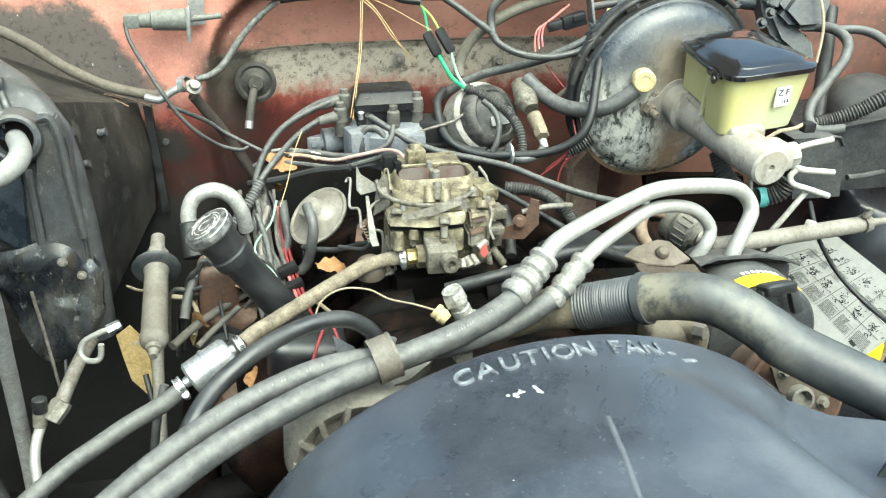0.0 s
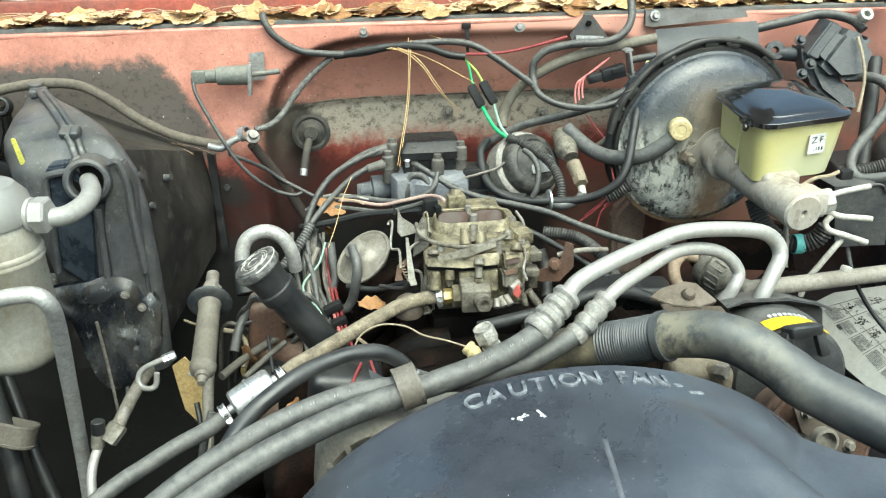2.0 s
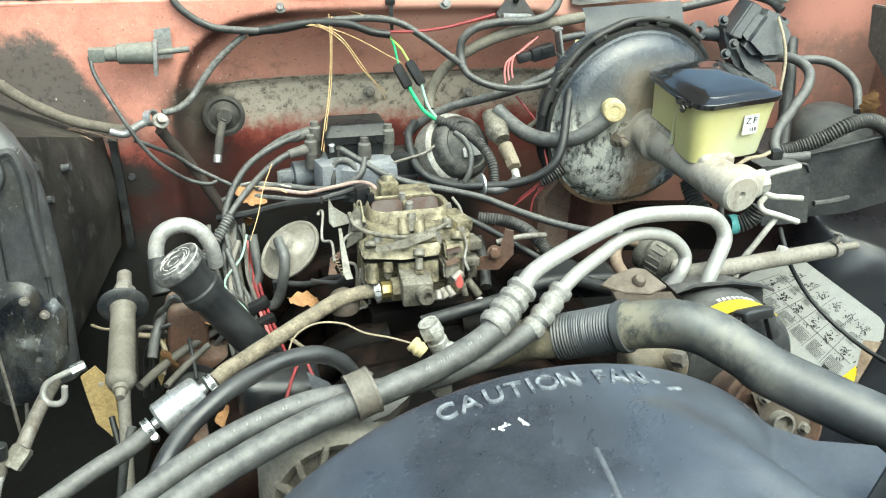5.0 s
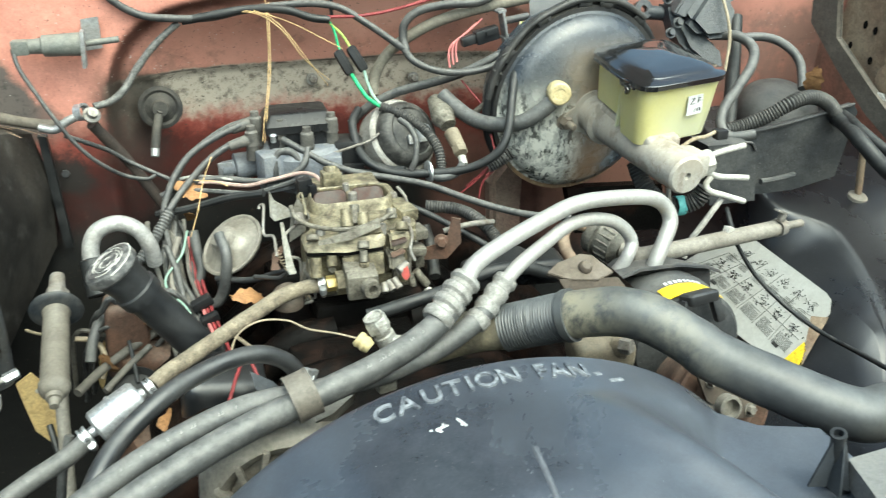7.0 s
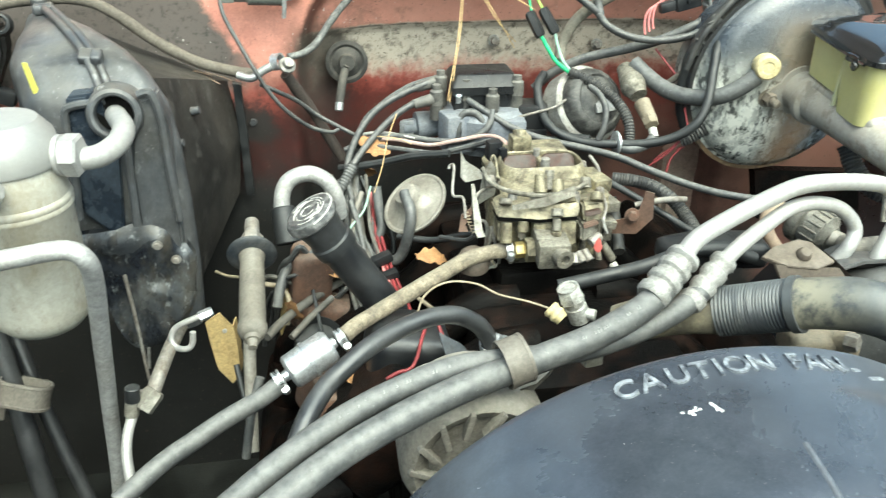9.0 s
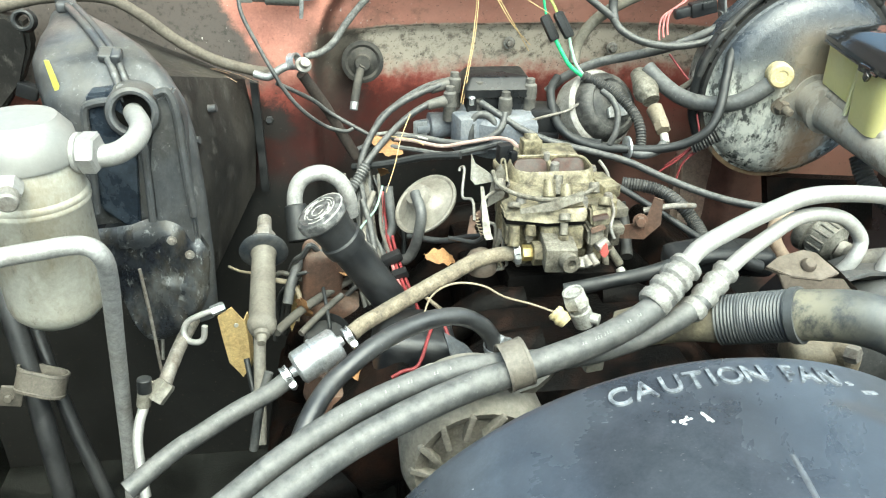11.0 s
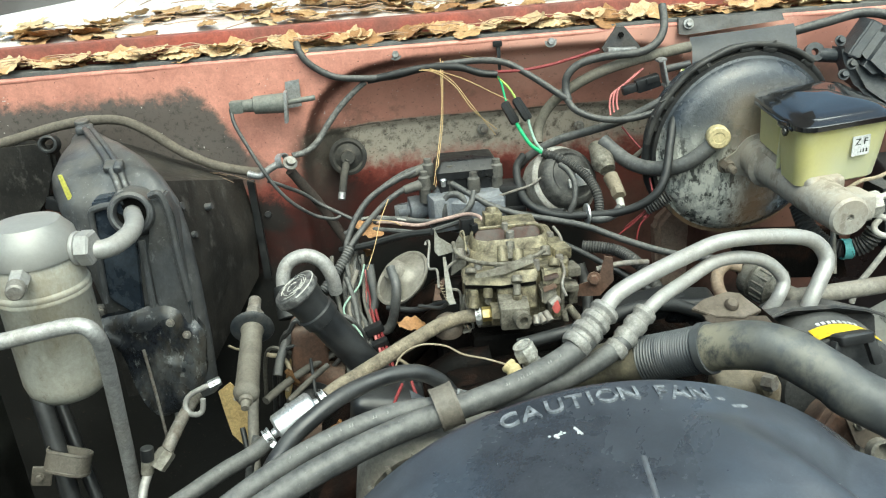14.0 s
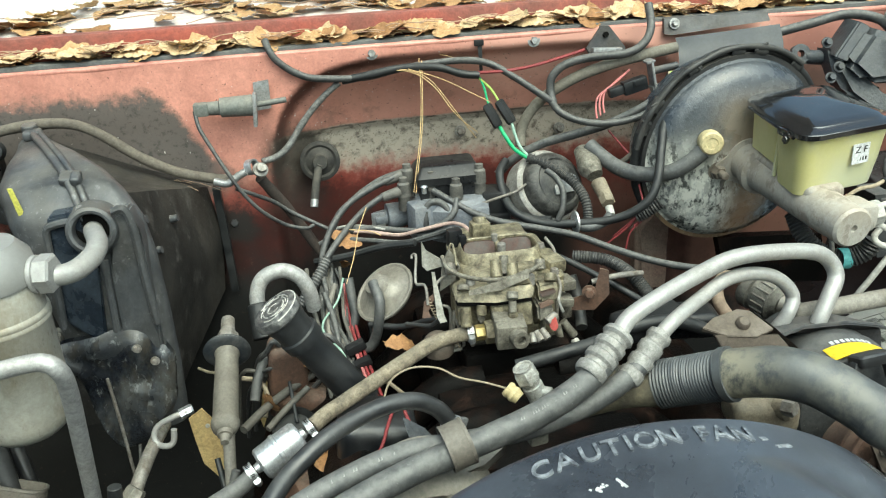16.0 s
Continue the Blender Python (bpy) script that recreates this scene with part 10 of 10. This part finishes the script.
slab(bm, [(-0.841, 1.235, 1.345), (-0.734, 1.235, 1.347), (-0.709, 1.235, 1.333), (-0.711, 1.235, 1.297), (-0.736, 1.235, 1.251), (-0.771, 1.235, 1.204), (-0.887, 1.235, 1.186)], (0, 0.035, 0))
bmesh.ops.bevel(bm, geom=list(bm.edges), offset=0.006, segments=2, affect="EDGES")
blower = solid("blower_housing", bm, M_CASEREAR, "dark dirt-covered blower housing beside the heater case", "blower housing")
part("hole_grommet", lathe(B(), (-0.699, 1.2, 1.347), (0.2, -1, 0.25), [(-0.02, 0.008), (0.004, 0.009), (0.006, 0.011), (0.005, 0.014), (-0.02, 0.016)], 22), M_BLACKRUB, blower, "open round rubber grommet")
bm = B()
pts = [(-0.621, 1.02, 1.342), (-0.618, 1.02, 1.341), (-0.610, 1.02, 1.298), (-0.607, 1.02, 1.262), (-0.611, 1.02, 1.277), (-0.617, 1.02, 1.31)]
slab(bm, pts, (0.002, 0.003, 0.0))
solid("yellow_tag", bm, M_LIMETAG, "faded yellow-green tag behind the accumulator", "tag")
cable([(-0.785, 1.286, 1.232), (-0.756, 1.275, 1.242), (-0.732, 1.258, 1.239), (-0.717, 1.238, 1.228)], 0.004, M_PALEGREEN, "pale green wire pair behind the accumulator")
cable([(-0.786, 1.280, 1.221), (-0.748, 1.260, 1.238), (-0.721, 1.242, 1.235)], 0.006, M_BLACKRUB, "black wire plug behind the accumulator")
bm = B()
box(bm, (-0.727, 1.239, 1.238), (0.03, 0.02, 0.022), (0, 20, 0), bev=0.004)
solid("wire_plug", bm, M_PLASTIC, "black plug behind the accumulator", "plug")
bm = B()
box(bm, (-0.607, 1.027, 1.130), (0.026, 0.014, 0.016), (0, 8, 0), bev=0.003)
box(bm, (-0.619, 0.998, 1.137), (0.04, 0.01, 0.016), (0, 8, 20), bev=0.003)
solid("strap_buckle", bm, M_BOOT, "tan strap buckle round the accumulator", "buckle")

# ---- dry leaves and pine needles ----
def leaf_mesh(seed):
    r = random.Random(seed)
    L_, W = r.uniform(0.060, 0.090), r.uniform(0.017, 0.026)
    lob = r.choice((2, 3, 3))
    n = 20
    curl, twist, fold = r.uniform(-0.3, 0.4), r.uniform(-0.6, 0.6), r.uniform(0.05, 0.25)
    bm = B()
    rows = []
    for k in range(n + 1):
        t = k / n
        w = W * math.sin(math.pi * min(1, t * 0.93 + 0.06)) ** 0.7 * (1 + 0.17 * math.sin(t * lob * 2 * math.pi + 0.3 * seed))
        if k == n:
            w = 0.0006
        x = (t - 0.5) * L_
        lift = curl * 0.03 * (t - 0.5) ** 2 * 4
        rows.append([])
        for j in (-1, -0.5, 0, 0.5, 1):
            a = twist * (t - 0.5)
            y, z = j * w, abs(j) * fold * w + lift + 0.002 * r.uniform(-1, 1)
            rows[-1].append(bm.verts.new((x, y * math.cos(a) - z * math.sin(a), y * math.sin(a) + z * math.cos(a))))
    for a, b in zip(rows, rows[1:]):
        for j in range(4):
            bm.faces.new((a[j], a[j + 1], b[j + 1], b[j]))
    tube(bm, [(-0.5 * L_, 0, 0), (-0.62 * L_, 0.002, 0.001)], 0.0009, 5, 2)
    me = finish("dry_leaf", bm, (M_LEAF, M_LEAFPALE, M_LEAF2, M_LEAFPALE)[seed % 4], 70)
    return me


leaf_kinds = [leaf_mesh(k) for k in range(14)]
rng = random.Random(11)


def drop_leaf(x, y, z, rz, tilt, lean, size=1.0):
    k = rng.randrange(14)
    ob = new("dry_leaf", leaf_kinds[k])
    ob.matrix_basis = Matrix.Translation((x, y, z)) @ Euler((radians(lean), radians(tilt), radians(rz))).to_matrix().to_4x4() @ Matrix.Scale(size, 4)
    return tagged(ob, ("tan", "pale tan", "brown", "pale tan")[k % 4] + " dry oak leaf lying on the cowl", "leaf", "dry leaves")


for k in range(118):
    x = -0.92 + 1.78 * k / 117 + rng.uniform(-0.015, 0.015)
    drop_leaf(x, rng.uniform(1.318, 1.346), rng.uniform(1.449, 1.460), rng.uniform(-40, 40), rng.uniform(-14, 14), rng.choice((0, 8, 16, 26, 38)) + rng.uniform(-6, 6), rng.uniform(0.65, 1.08))
for k in range(210):
    x = 0.88 - 1.75 * rng.random() ** 1.5
    y = rng.uniform(1.395, 1.535)
    drop_leaf(x, y, 1.477 + (y - 1.378) * 0.172 + rng.uniform(0.0, 0.007), rng.uniform(0, 360), rng.uniform(-8, 8), rng.uniform(-4, 12), rng.uniform(0.7, 1.15))
for p, rz, ti in (((-0.154, 0.970, 1.084), 20, 20), ((-0.222, 1.185, 1.123), 80, 40), ((-0.211, 1.187, 1.156), -30, 20), ((-0.341, 0.960, 1.017), 80, 60), ((-0.280, 1.015, 1.045), 60, 30), ((-0.307, 1.018, 1.013), 30, -30), ((0.794, 1.060, 1.281), 60, 70), ((-0.263, 0.852, 0.995), 50, 20)):
    k = rng.choice((2, 6, 10))
    ob = new("dry_leaf", leaf_kinds[k])
    ob.matrix_basis = Matrix.Translation(p) @ Euler((radians(30), radians(ti), radians(rz))).to_matrix().to_4x4() @ Matrix.Scale(0.62, 4)
    tagged(ob, "orange-brown dry leaf caught between the hoses", "leaf", "dry leaves")
bm = B()
for k in range(420):
    near = k % 3 == 0
    x = rng.uniform(-0.95, 0.9) if near else rng.gauss(0.25, 0.42)
    y = rng.uniform(1.318, 1.345) if near else rng.uniform(1.385, 1.60)
    z = rng.uniform(1.450, 1.466) if near else 1.482 + (y - 1.378) * 0.172 + rng.uniform(0, 0.016)
    a, l = (rng.gauss(0.1, 0.35), rng.uniform(0.03, 0.07)) if near else (rng.gauss(0.25, 0.5), rng.uniform(0.05, 0.11))
    d = Vector((math.cos(a), math.sin(a) * (0.25 if near else 1), rng.gauss(0, 0.08))) * l
    bend = Vector((rng.gauss(0, 0.004), rng.gauss(0, 0.004), 0.003))
    c = Vector((x, y, z))
    tube(bm, [c - d / 2, c + bend, c + d / 2], 0.0008, 4, 3)
for k in range(8):
    x, y = -0.455 + rng.gauss(0, 0.022), 1.255 + rng.gauss(0, 0.008)
    c = Vector((x, y, 1.256 - 0.32 * (x + 0.455)))
    d = Vector((1, rng.uniform(-0.5, 0.3), -0.34)).normalized() * rng.uniform(0.012, 0.03)
    tube(bm, [c - d, c + Vector((0, 0, 0.001)), c + d], 0.0004, 4, 3)
solid("pine_straw", bm, M_STRAW, "loose pale pine straw scattered over cowl and heater case", "pine straw", kind="stuff")
G_PN = "pine needles"
for pts in ([(-0.065, 1.296, 1.413), (-0.068, 1.270, 1.380), (-0.071, 1.261, 1.337), (-0.078, 1.243, 1.296), (-0.090, 1.223, 1.246), (-0.097, 1.211, 1.217)], [(-0.061, 1.293, 1.410), (-0.067, 1.262, 1.364), (-0.072, 1.250, 1.312), (-0.085, 1.226, 1.254), (-0.094, 1.209, 1.215)], [(-0.129, 1.294, 1.400), (-0.085, 1.282, 1.398), (-0.051, 1.266, 1.381), (-0.016, 1.257, 1.332), (0.023, 1.289, 1.275)], [(-0.124, 1.292, 1.399), (-0.081, 1.280, 1.395), (-0.048, 1.261, 1.373), (-0.017, 1.255, 1.328), (0.028, 1.302, 1.281)], [(-0.085, 1.283, 1.400), (-0.032, 1.273, 1.381), (0.021, 1.258, 1.353), (0.044, 1.258, 1.340)], [(-0.087, 1.335, 1.437), (-0.043, 1.316, 1.419), (-0.008, 1.303, 1.409)], [(-0.176, 1.201, 1.203), (-0.193, 1.169, 1.176), (-0.205, 1.136, 1.147), (-0.220, 1.104, 1.120)], [(-0.209, 1.194, 1.172), (-0.175, 1.175, 1.173), (-0.158, 1.168, 1.166)]):
    hose("pine_needle", pts, 0.0007, M_NEEDLE, "long dry pine needle caught on the cables", "pine needle", G_PN, 6)
